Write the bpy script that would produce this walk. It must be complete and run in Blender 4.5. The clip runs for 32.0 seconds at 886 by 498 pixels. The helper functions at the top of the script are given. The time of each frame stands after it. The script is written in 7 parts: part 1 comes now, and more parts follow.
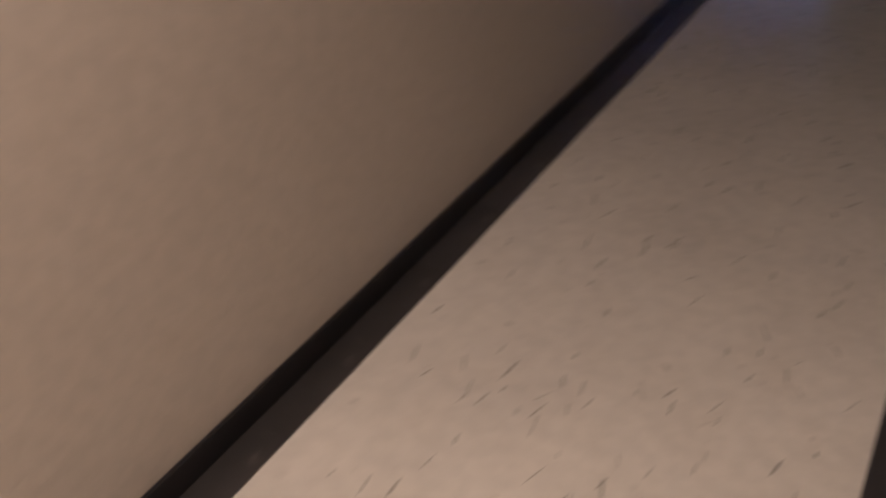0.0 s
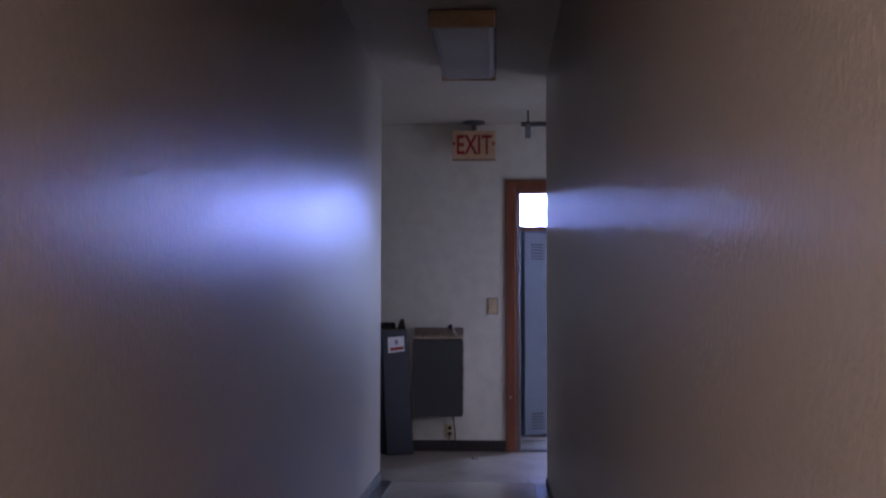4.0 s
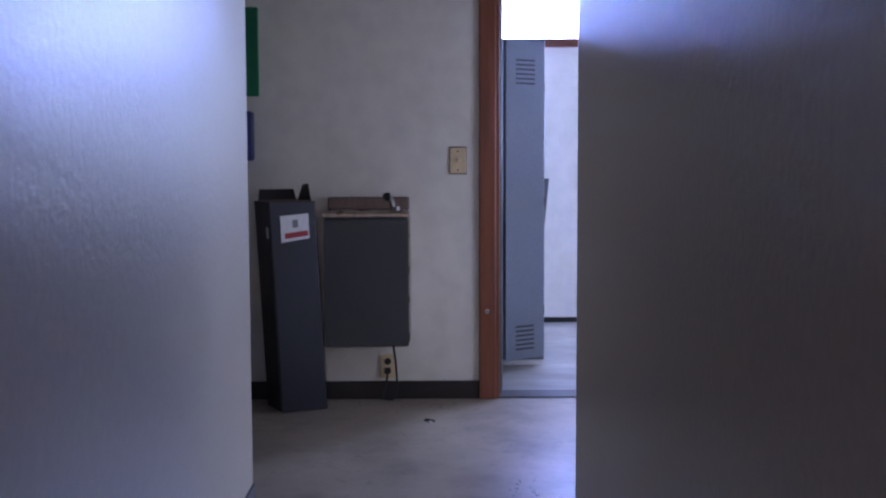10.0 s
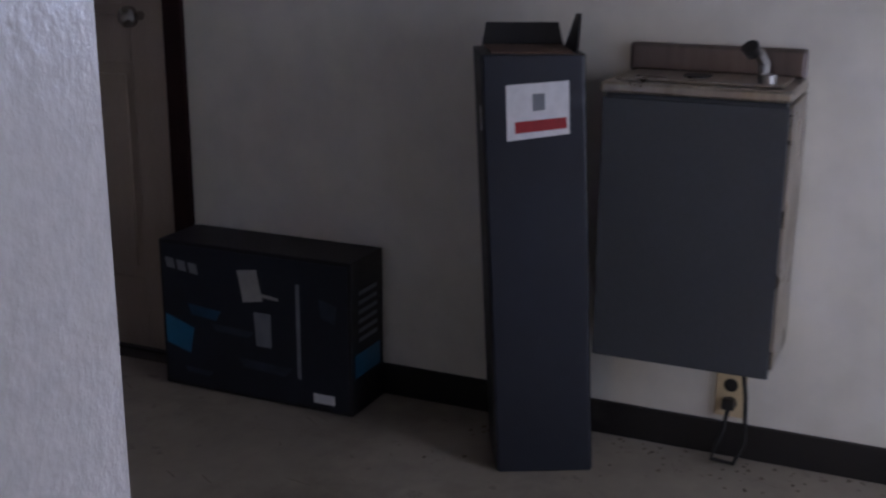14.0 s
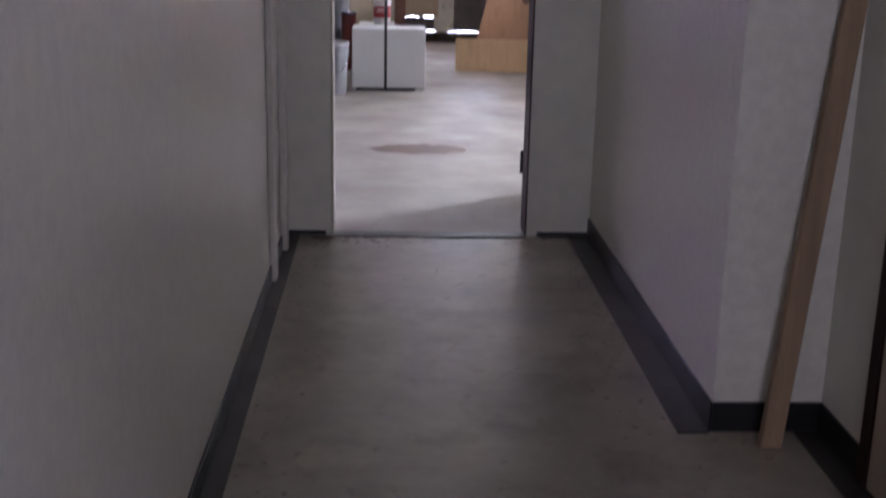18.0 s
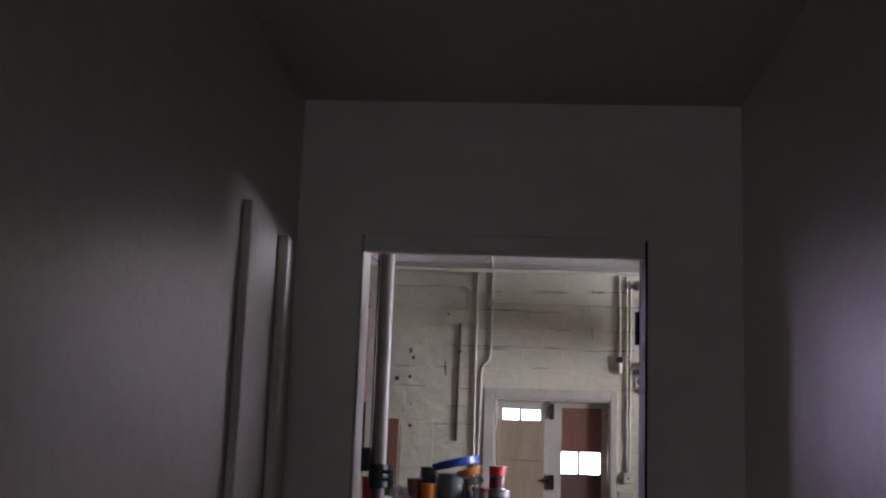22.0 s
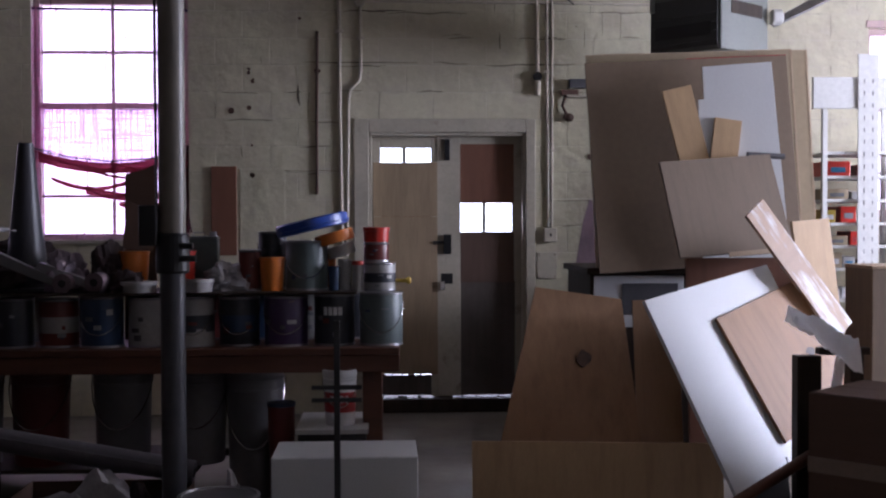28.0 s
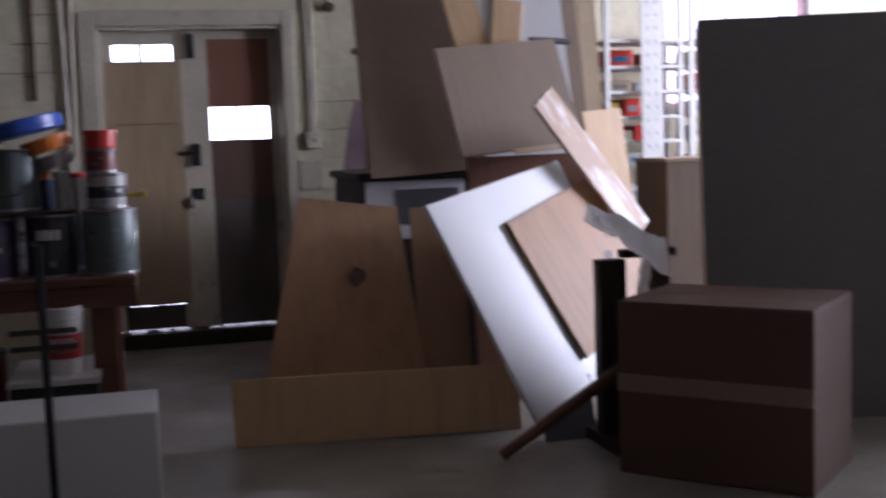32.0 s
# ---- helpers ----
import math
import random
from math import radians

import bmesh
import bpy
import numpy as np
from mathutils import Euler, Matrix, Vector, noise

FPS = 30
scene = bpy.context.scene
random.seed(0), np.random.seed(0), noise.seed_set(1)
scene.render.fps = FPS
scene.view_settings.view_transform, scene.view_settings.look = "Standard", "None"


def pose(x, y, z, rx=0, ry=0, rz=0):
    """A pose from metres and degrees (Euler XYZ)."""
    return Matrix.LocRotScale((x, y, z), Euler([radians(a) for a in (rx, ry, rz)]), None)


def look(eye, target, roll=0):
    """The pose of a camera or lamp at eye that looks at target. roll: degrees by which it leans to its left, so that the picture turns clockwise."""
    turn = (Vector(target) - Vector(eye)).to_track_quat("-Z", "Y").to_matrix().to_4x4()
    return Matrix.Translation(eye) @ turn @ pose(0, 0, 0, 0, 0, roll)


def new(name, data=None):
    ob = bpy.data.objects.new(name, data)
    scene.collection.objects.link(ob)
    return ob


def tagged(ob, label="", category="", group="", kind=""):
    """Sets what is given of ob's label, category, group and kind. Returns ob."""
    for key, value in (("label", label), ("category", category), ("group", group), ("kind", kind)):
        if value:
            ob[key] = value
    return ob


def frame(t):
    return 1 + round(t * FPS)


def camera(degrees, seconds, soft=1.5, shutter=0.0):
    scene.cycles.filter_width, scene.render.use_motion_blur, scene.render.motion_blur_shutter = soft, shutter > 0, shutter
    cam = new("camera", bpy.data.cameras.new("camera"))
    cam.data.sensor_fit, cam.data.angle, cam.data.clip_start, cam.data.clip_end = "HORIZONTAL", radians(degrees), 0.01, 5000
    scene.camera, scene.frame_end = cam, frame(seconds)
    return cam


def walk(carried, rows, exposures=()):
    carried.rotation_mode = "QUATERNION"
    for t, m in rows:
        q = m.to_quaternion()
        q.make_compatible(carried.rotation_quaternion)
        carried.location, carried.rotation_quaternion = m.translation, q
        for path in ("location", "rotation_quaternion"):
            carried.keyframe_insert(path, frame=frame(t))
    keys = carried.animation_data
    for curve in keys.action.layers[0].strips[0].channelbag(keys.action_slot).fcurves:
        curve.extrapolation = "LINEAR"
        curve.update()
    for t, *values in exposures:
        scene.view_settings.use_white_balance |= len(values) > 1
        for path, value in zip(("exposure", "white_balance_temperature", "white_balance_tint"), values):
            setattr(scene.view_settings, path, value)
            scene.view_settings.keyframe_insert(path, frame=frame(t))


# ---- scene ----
cam = camera(42.0, 32.0, soft=2.2, shutter=0.5)
EXPOSURES = [(0.0, -0.55, 5600, 17), (1.0, 0.05, 5250, 19), (2.0, 0.35, 4900, 19), (3.0, 0.0, 4950, 22), (4.5, -0.35, 5100, 25), (7.0, -0.45, 4850, 24), (8.0, 0.1, 4850, 24), (11.0, 0.35, 5150, 20), (13.5, 0.4, 5250, 17), (16.0, 1.95, 5350, 18), (17.0, 1.5, 5500, 19), (18.0, 1.35, 5450, 21), (20.0, -0.25, 5600, 22), (22.0, -0.5, 5700, 23), (24.0, -0.95, 5800, 23), (26.0, -1.48, 5550, 23), (26.6, -1.32, 5550, 23), (32.0, -1.2, 5600, 24)]
PATH = [
    (0, (-9.77, 0.11, 1.283), (-8.221, 0.835, 0.247), 2.8),
    (0.5, (-9.47, 0.269, 1.3), (-7.742, 0.594, 0.346), 2.0),
    (1, (-9.195, 0.359, 1.332), (-7.407, 0.589, 0.466), -0.3),
    (1.5, (-8.981, 0.465, 1.274), (-7.067, 0.526, 0.695), 1.0),
    (2, (-8.855, 0.512, 1.295), (-6.898, 0.455, 0.886), -1.7),
    (2.5, (-8.903, 0.546, 1.181), (-6.909, 0.592, 1.04), -1.3),
    (3, (-8.901, 0.361, 1.099), (-6.903, 0.451, 1.115), -0.1),
    (3.5, (-8.883, 0.284, 1.062), (-6.886, 0.373, 1.144), 0.1),
    (4, (-8.861, 0.302, 1.028), (-6.867, 0.396, 1.144), 0.1),
    (4.5, (-8.817, 0.241, 0.915), (-6.837, 0.291, 1.195), 1.7),
    (6.5, (-7.593, 0.468, 0.977), (-5.603, 0.5, 1.176), 1.3),
    (7, (-7.283, 0.542, 1.022), (-5.285, 0.483, 1.091), -0.7),
    (7.5, (-6.978, 0.441, 1.078), (-4.98, 0.415, 0.985), -1.5),
    (8, (-6.681, 0.439, 1.037), (-4.688, 0.454, 0.873), 0.9),
    (8.5, (-6.358, 0.462, 1.038), (-4.363, 0.433, 0.899), -0.5),
    (9, (-6.034, 0.435, 1.041), (-4.038, 0.449, 0.924), -0.2),
    (9.5, (-5.719, 0.44, 1.06), (-3.725, 0.507, 0.932), 0.8),
    (10, (-5.309, 0.428, 1.114), (-3.315, 0.42, 0.958), -0.2),
    (10.5, (-4.928, 0.409, 1.133), (-2.935, 0.442, 0.964), 0.0),
    (11, (-4.559, 0.415, 1.18), (-2.572, 0.433, 0.95), 0.3),
    (11.5, (-4.173, 0.38, 1.182), (-2.189, 0.385, 0.928), -1.1),
    (12, (-3.836, 0.366, 1.2), (-1.866, 0.51, 0.889), 0.0),
    (12.5, (-3.5, 0.36, 1.239), (-1.533, 0.46, 0.889), -0.6),
    (13, (-3.131, 0.322, 1.224), (-1.177, 0.556, 0.867), -1.1),
    (13.5, (-2.783, 0.243, 1.184), (-0.922, 0.829, 0.744), -0.4),
    (15.5, (-1.864, 0.394, 1.177), (-0.572, 1.704, 0.391), -1.3),
    (15.8, (-1.697, 0.377, 1.211), (-0.703, 1.867, 0.323), -1.6),
    (16, (-1.586, 0.362, 1.225), (-0.766, 1.912, 0.263), 0.0),
    (16.5, (-1.356, 0.455, 1.187), (-0.767, 2.169, 0.341), -2.6),
    (17, (-1.35, 0.498, 1.309), (-0.878, 2.295, 0.57), -3.3),
    (17.5, (-1.251, 0.496, 1.331), (-1.027, 2.369, 0.667), 0.3),
    (18, (-1.173, 0.527, 1.305), (-1.08, 2.451, 0.766), 1.2),
    (18.5, (-1.151, 0.601, 1.325), (-1.039, 2.565, 0.964), 0.9),
    (19, (-1.16, 0.67, 1.33), (-1.066, 2.659, 1.144), 0.1),
    (19.5, (-1.054, 0.769, 1.356), (-1.025, 2.764, 1.219), 0.1),
    (20, (-1.047, 0.939, 1.399), (-1.102, 2.938, 1.401), 3.1),
    (20.5, (-1.144, 1.113, 1.396), (-1.205, 3.11, 1.495), 4.0),
    (21, (-1.001, 1.343, 1.394), (-1.014, 3.333, 1.587), 0.9),
    (21.5, (-0.935, 1.803, 1.393), (-1.046, 3.778, 1.689), 0.9),
    (22, (-0.961, 2.026, 1.418), (-1.088, 3.987, 1.786), 2.1),
    (22.5, (-0.897, 2.347, 1.392), (-0.948, 4.319, 1.724), -1.3),
    (23, (-0.946, 2.707, 1.425), (-1.051, 4.676, 1.757), 0.3),
    (23.5, (-1.03, 3.068, 1.417), (-1.044, 5.041, 1.747), 0.5),
    (24, (-1.061, 3.436, 1.421), (-1.037, 5.406, 1.769), -0.9),
    (24.5, (-1.041, 3.708, 1.432), (-1.003, 5.677, 1.781), -0.5),
    (25, (-1.093, 3.959, 1.444), (-0.986, 5.928, 1.776), -0.9),
    (25.5, (-1.06, 4.232, 1.441), (-0.966, 6.223, 1.607), -1.2),
    (26, (-1.043, 4.519, 1.43), (-1.075, 6.518, 1.448), -0.2),
    (26.5, (-1.06, 4.766, 1.431), (-0.941, 6.762, 1.365), -0.1),
    (28.5, (-0.967, 5.536, 1.452), (-0.897, 7.534, 1.438), -0.3),
    (29, (-0.921, 5.688, 1.462), (-0.964, 7.687, 1.497), 0.8),
    (29.5, (-0.931, 5.816, 1.47), (-0.913, 7.816, 1.501), 1.1),
    (30, (-0.993, 5.953, 1.468), (-0.917, 7.951, 1.508), -0.7),
    (30.5, (-0.944, 6.134, 1.453), (-0.909, 8.132, 1.53), -1.0),
    (31, (-0.939, 6.207, 1.422), (-0.907, 8.206, 1.491), -0.1),
    (31.5, (-0.925, 6.29, 1.4), (-0.682, 8.272, 1.285), 0.0),
    (32, (-0.884, 6.266, 1.343), (-0.393, 8.195, 1.151), -2.0),
]
walk(cam, [(t, look(eye, target, roll)) for t, eye, target, roll in PATH], EXPOSURES)

# ---- world and light ----
world = bpy.data.worlds.new("world")
scene.world = world
world.use_nodes = True
wn = world.node_tree
sky = wn.nodes.new("ShaderNodeTexSky")
sky.sky_type = "NISHITA"
sky.sun_disc = False
sky.sun_elevation, sky.sun_rotation = radians(38), radians(200)
wn.nodes["Background"].inputs["Strength"].default_value = 0.10
wn.links.new(sky.outputs["Color"], wn.nodes["Background"].inputs["Color"])

sun = new("sun", bpy.data.lights.new("sun", "SUN"))
sun.data.energy, sun.data.angle, sun.data.color = 1.0, radians(12), (1.0, 0.95, 0.88)
sun.matrix_world = look((0, -20, 20), (0, 0, 3))


def area_lamp(name, eye, target, w, h, watts, color):
    ob = new(name, bpy.data.lights.new(name, "AREA"))
    ob.data.shape, ob.data.size, ob.data.size_y = "RECTANGLE", w, h
    ob.data.energy, ob.data.color = watts, color
    ob.matrix_world = look(eye, target)
    return ob


# the lit ceiling lamp at the start of the corridor, and the sky in the windows of the hall beyond the shelving
area_lamp("corridor_lamp_light", (-9.8, 0.48, 2.40), (-9.8, 0.49, 0), 0.9, 0.3, 74, (1.0, 0.77, 0.58))
area_lamp("locker_window_light", (2.47, -1.8, 1.70), (0.0, -0.25, 0.6), 0.9, 1.5, 62, (0.62, 0.72, 1.0))
# fill lamp added at the unseen hall end, to light the fountain wall
area_lamp("hall_end_light", (-0.9, -1.08, 0.95), (-0.85, 2.5, 1.05), 0.8, 1.2, 5.0, (1.0, 0.93, 0.92))
area_lamp("side_window_light", (6.45, 11.5, 2.3), (0.5, 11.6, 1.3), 1.8, 1.6, 1050, (0.97, 0.97, 0.98))

# ---- materials ----


class Mat:
    """A procedural material with colour variation at two scales, wear and bump."""

    def __init__(self, name, color, rough=0.6, metal=0.0, spec=0.5):
        self.m = bpy.data.materials.new(name)
        self.m.use_nodes = True
        self.t = self.m.node_tree
        self.b = self.t.nodes["Principled BSDF"]
        self.b.inputs["Base Color"].default_value = (*color, 1)
        self.b.inputs["Roughness"].default_value = rough
        self.b.inputs["Metallic"].default_value = metal
        self.b.inputs["Specular IOR Level"].default_value = spec
        self.color = color
        self.co = self.t.nodes.new("ShaderNodeTexCoord").outputs["Object"]
        self.out = None

    def node(self, kind, **kw):
        n = self.t.nodes.new(kind)
        for k, v in kw.items():
            n.inputs[k.replace("_", " ")].default_value = v
        return n

    def coords(self, scale=(1, 1, 1), world=False):
        n = self.t.nodes.new("ShaderNodeMapping")
        n.inputs["Scale"].default_value = scale
        if world:
            g = self.t.nodes.new("ShaderNodeNewGeometry")
            self.t.links.new(g.outputs["Position"], n.inputs["Vector"])
        else:
            self.t.links.new(self.co, n.inputs["Vector"])
        return n.outputs["Vector"]

    def noise(self, scale, detail=4.0, stretch=(1, 1, 1), world=False, rough=0.55):
        n = self.node("ShaderNodeTexNoise", Scale=scale, Detail=detail, Roughness=rough)
        self.t.links.new(self.coords(stretch, world), n.inputs["Vector"])
        return n.outputs["Fac"]

    def ramp(self, fac, stops):
        n = self.t.nodes.new("ShaderNodeValToRGB")
        while len(n.color_ramp.elements) < len(stops):
            n.color_ramp.elements.new(0.5)
        for e, (p, c) in zip(n.color_ramp.elements, stops):
            e.position = p
            e.color = (*c, 1) if len(c) == 3 else c
        self.t.links.new(fac, n.inputs["Fac"])
        return n.outputs["Color"]

    def mix(self, fac, a, b, how="MIX"):
        n = self.t.nodes.new("ShaderNodeMix")
        n.data_type, n.blend_type = "RGBA", how
        for sock, v in ((n.inputs["Factor"], fac), (n.inputs["A"], a), (n.inputs["B"], b)):
            if isinstance(v, (int, float)):
                sock.default_value = v
            elif isinstance(v, tuple):
                sock.default_value = (*v, 1)
            else:
                self.t.links.new(v, sock)
        return n.outputs["Result"]

    def paint(self, c):
        self.t.links.new(c, self.b.inputs["Base Color"])
        self.out = c
        return self

    def vary(self, scale=3.0, amount=0.25, fine=40.0, stretch=(1, 1, 1), world=False):
        """Two scales of value variation round the base colour."""
        dark = tuple(c * (1 - amount) for c in self.color)
        lite = tuple(min(1, c * (1 + amount * 0.5)) for c in self.color)
        c = self.ramp(self.noise(scale, 5, stretch, world), [(0.3, dark), (0.7, lite)])
        g = self.ramp(self.noise(fine, 3, stretch, world), [(0.35, (0.84,) * 3), (0.65, (1, 1, 1))])
        return self.paint(self.mix(0.6, c, g, "MULTIPLY"))

    def stain(self, color, scale=1.5, low=0.58, high=0.72, amount=0.7, stretch=(1, 1, 1), world=False):
        f = self.ramp(self.noise(scale, 6, stretch, world, 0.65), [(low, (0, 0, 0)), (high, (amount,) * 3)])
        return self.paint(self.mix(f, self.out if self.out else self.color, color))

    def each(self, amount=0.2):
        """A slight change from piece to piece."""
        o = self.t.nodes.new("ShaderNodeObjectInfo")
        f = self.ramp(o.outputs["Random"], [(0, (1 - amount,) * 3), (1, (1, 1, 1))])
        return self.paint(self.mix(1.0, self.out if self.out else self.color, f, "MULTIPLY"))

    def gloss(self, scale, low, high, stretch=(1, 1, 1), world=False):
        r = self.ramp(self.noise(scale, 4, stretch, world), [(0.3, (low,) * 3), (0.7, (high,) * 3)])
        self.t.links.new(r, self.b.inputs["Roughness"])
        return self

    def bump(self, scale=60, strength=0.2, dist=0.004, stretch=(1, 1, 1), detail=4, world=False):
        n = self.t.nodes.new("ShaderNodeBump")
        n.inputs["Strength"].default_value, n.inputs["Distance"].default_value = strength, dist
        self.t.links.new(self.noise(scale, detail, stretch, world), n.inputs["Height"])
        self.t.links.new(n.outputs["Normal"], self.b.inputs["Normal"])
        return self


def glow(name, color, strength):
    m = bpy.data.materials.new(name)
    m.use_nodes = True
    b = m.node_tree.nodes["Principled BSDF"]
    b.inputs["Base Color"].default_value = (0, 0, 0, 1)
    b.inputs["Emission Color"].default_value = (*color, 1)
    b.inputs["Emission Strength"].default_value = strength
    return m


def clear(name, tint, share):
    """Thin glass or cloth: lets light through, with a gloss or a weave of its own."""
    m = bpy.data.materials.new(name)
    m.use_nodes = True
    t = m.node_tree
    a = t.nodes.new("ShaderNodeBsdfTransparent")
    a.inputs["Color"].default_value = (*tint, 1)
    x = t.nodes.new("ShaderNodeMixShader")
    x.inputs["Fac"].default_value = share
    t.links.new(a.outputs[0], x.inputs[1])
    t.links.new(t.nodes["Principled BSDF"].outputs[0], x.inputs[2])
    t.links.new(x.outputs[0], t.nodes["Material Output"].inputs["Surface"])
    return m


WALLH = Mat("hall_gloss_paint", (0.68, 0.64, 0.57), 0.3, 0.0, 0.42).vary(0.6, 0.04, 30, world=True).gloss(30, 0.285, 0.34, world=True).bump(62, 0.35, 0.005, (1, 1, 0.8), world=True).m
# copy of WALLH, its colour darkened for the dimmer light of the corridor
WALL = Mat("corridor_paint_dimmed", (0.46, 0.41, 0.345), 0.3, 0.0, 0.36).vary(0.6, 0.04, 30, world=True).gloss(30, 0.285, 0.34, world=True).bump(62, 0.42, 0.005, (1, 1, 0.8), world=True).m
WALLB = Mat("hall_paint_matt", (0.72, 0.69, 0.61), 0.5).vary(0.6, 0.05, 9, world=True).bump(60, 0.12, 0.002, world=True).m
CEIL = Mat("ceiling_paint", (0.50, 0.46, 0.38), 0.7).vary(0.7, 0.08, 20, world=True).bump(90, 0.2, 0.003, world=True).m
FLOOR = Mat("vinyl_floor", (0.60, 0.55, 0.47), 0.3).vary(2.2, 0.10, 25, world=True).stain((0.26, 0.22, 0.18), 16, 0.63, 0.72, 0.5, world=True).gloss(8.0, 0.12, 0.2, world=True).bump(30, 0.03, 0.003, world=True).m
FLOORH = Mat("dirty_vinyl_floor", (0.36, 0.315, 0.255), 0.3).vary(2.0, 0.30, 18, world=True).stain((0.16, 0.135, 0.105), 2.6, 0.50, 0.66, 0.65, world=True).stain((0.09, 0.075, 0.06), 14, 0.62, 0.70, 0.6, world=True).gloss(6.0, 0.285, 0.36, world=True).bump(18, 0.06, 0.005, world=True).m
FLOORL = Mat("streaked_grey_floor", (0.29, 0.275, 0.245), 0.3).vary(1.6, 0.35, 20, (1, 0.5, 1), world=True).stain((0.14, 0.125, 0.105), 1.8, 0.40, 0.66, 0.8, (1.6, 0.5, 1), world=True).gloss(5.0, 0.32, 0.42, world=True).bump(20, 0.05, 0.004, world=True).m
DIRT = Mat("brown_floor_dirt", (0.2, 0.165, 0.13), 0.8).vary(14, 0.5, 60, world=True).m
SCUFF = Mat("black_scuff", (0.27, 0.235, 0.19), 0.6).vary(20, 0.3, 80, world=True).m
_w = Mat("worn_concrete_floor", (0.25, 0.225, 0.19), 0.42)
_w.vary(2.0, 0.30, 22, world=True)
CONC = _w.gloss(1.8, 0.32, 0.6, world=True).bump(9, 0.2, 0.01, world=True).m
BASE = Mat("black_rubber_base", (0.011, 0.010, 0.011), 0.38).vary(3, 0.4, 50, world=True).stain((0.10, 0.085, 0.07), 5, 0.6, 0.75, 0.4, world=True).bump(40, 0.1, world=True).m
STRIP = Mat("dark_border_tile", (0.045, 0.04, 0.037), 0.42).vary(4, 0.35, 40).stain((0.22, 0.19, 0.16), 16, 0.64, 0.72, 0.6).each(0.3).bump(30, 0.1).m
TRIM = Mat("varnished_wood_trim", (0.20, 0.065, 0.028), 0.42).vary(3, 0.35, 60, (6, 6, 0.5)).stain((0.07, 0.025, 0.012), 4, 0.55, 0.75, 0.5, (6, 6, 0.6)).bump(60, 0.1, 0.002, (6, 6, 0.5)).m
BROWN = Mat("brown_painted_trim", (0.026, 0.010, 0.009), 0.5, 0.0, 0.15).vary(4, 0.4, 50, world=True).stain((0.30, 0.26, 0.22), 12, 0.68, 0.74, 0.6, world=True).bump(50, 0.2, world=True).m
DOORB = Mat("tan_panel_door", (0.35, 0.285, 0.22), 0.42).vary(2, 0.12, 60, (5, 5, 0.6)).bump(70, 0.15, 0.002, (6, 6, 0.5)).m
PLANK = Mat("rough_tan_plank", (0.30, 0.195, 0.115), 0.6).vary(2.5, 0.3, 40, (8, 8, 0.7)).bump(40, 0.3, 0.003, (8, 8, 0.6)).m
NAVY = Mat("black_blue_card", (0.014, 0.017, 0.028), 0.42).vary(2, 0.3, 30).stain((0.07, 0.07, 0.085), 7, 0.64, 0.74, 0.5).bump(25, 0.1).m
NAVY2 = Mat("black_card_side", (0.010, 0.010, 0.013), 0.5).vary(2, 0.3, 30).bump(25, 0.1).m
LABEL = Mat("white_paper_label", (0.72, 0.72, 0.74), 0.55).vary(6, 0.1, 60).m
RED = Mat("red_print", (0.34, 0.02, 0.025), 0.5).vary(5, 0.2, 40).m
REDCAN = Mat("red_plastic", (0.52, 0.035, 0.02), 0.3).vary(5, 0.2, 40).m
ORANGE = Mat("orange_plastic", (0.72, 0.21, 0.035), 0.3).vary(4, 0.2, 40).m
BLUE = Mat("blue_plastic", (0.025, 0.07, 0.34), 0.35).vary(4, 0.2, 40).m
YELLOW = Mat("yellow_plastic", (0.6, 0.42, 0.05), 0.4).vary(4, 0.2, 40).m
GREEN = Mat("green_print", (0.012, 0.16, 0.06), 0.45).vary(4, 0.2, 40).m
FOUNT = Mat("dark_grey_enamel", (0.050, 0.056, 0.066), 0.4).vary(1.6, 0.18, 120).stain((0.085, 0.09, 0.10), 5, 0.6, 0.76, 0.5).bump(140, 0.12, 0.001).m
STEEL = Mat("stainless_steel", (0.42, 0.38, 0.33), 0.3, 1.0).vary(3, 0.3, 60, (1, 12, 1)).gloss(6, 0.2, 0.45).m
DULLCHROME = Mat("dulled_chrome", (0.32, 0.31, 0.30), 0.42, 1.0).vary(6, 0.3, 60).m
CHROME = Mat("worn_chrome", (0.45, 0.44, 0.43), 0.2, 1.0).vary(6, 0.3, 60).m
IVORY = Mat("ivory_plastic", (0.62, 0.50, 0.30), 0.4).vary(8, 0.1, 60).m
BLACK = Mat("black_plastic", (0.012, 0.012, 0.013), 0.45).vary(6, 0.3, 50).m
BLKSTEEL = Mat("black_painted_steel", (0.018, 0.018, 0.02), 0.4, 0.2).vary(5, 0.3, 50).stain((0.09, 0.05, 0.03), 9, 0.66, 0.76, 0.5).m
LOCKER = Mat("grey_blue_locker_paint", (0.125, 0.14, 0.165), 0.45).vary(1.5, 0.15, 60).stain((0.06, 0.055, 0.055), 6, 0.66, 0.78, 0.5).bump(90, 0.1, 0.001).m
WHITEP = Mat("white_paint", (0.74, 0.74, 0.72), 0.5).vary(1.2, 0.08, 30).stain((0.5, 0.48, 0.44), 2.5, 0.62, 0.78, 0.35).m
SIGN = Mat("aged_sign_plate", (0.66, 0.46, 0.27), 0.5).vary(5, 0.15, 40).m
LENSG = Mat("milky_diffuser", (0.50, 0.49, 0.53), 0.35).vary(4, 0.1, 30).bump(120, 0.3, 0.002).m
AIDBLUE = Mat("first_aid_blue", (0.009, 0.018, 0.115), 0.4).vary(3, 0.2, 40).m
DIMPRINT = Mat("dim_blue_grey_print", (0.035, 0.045, 0.065), 0.4).vary(12, 0.5, 40).m
PALE2 = Mat("dim_blue_print", (0.02, 0.08, 0.15), 0.4).vary(10, 0.5, 30).m
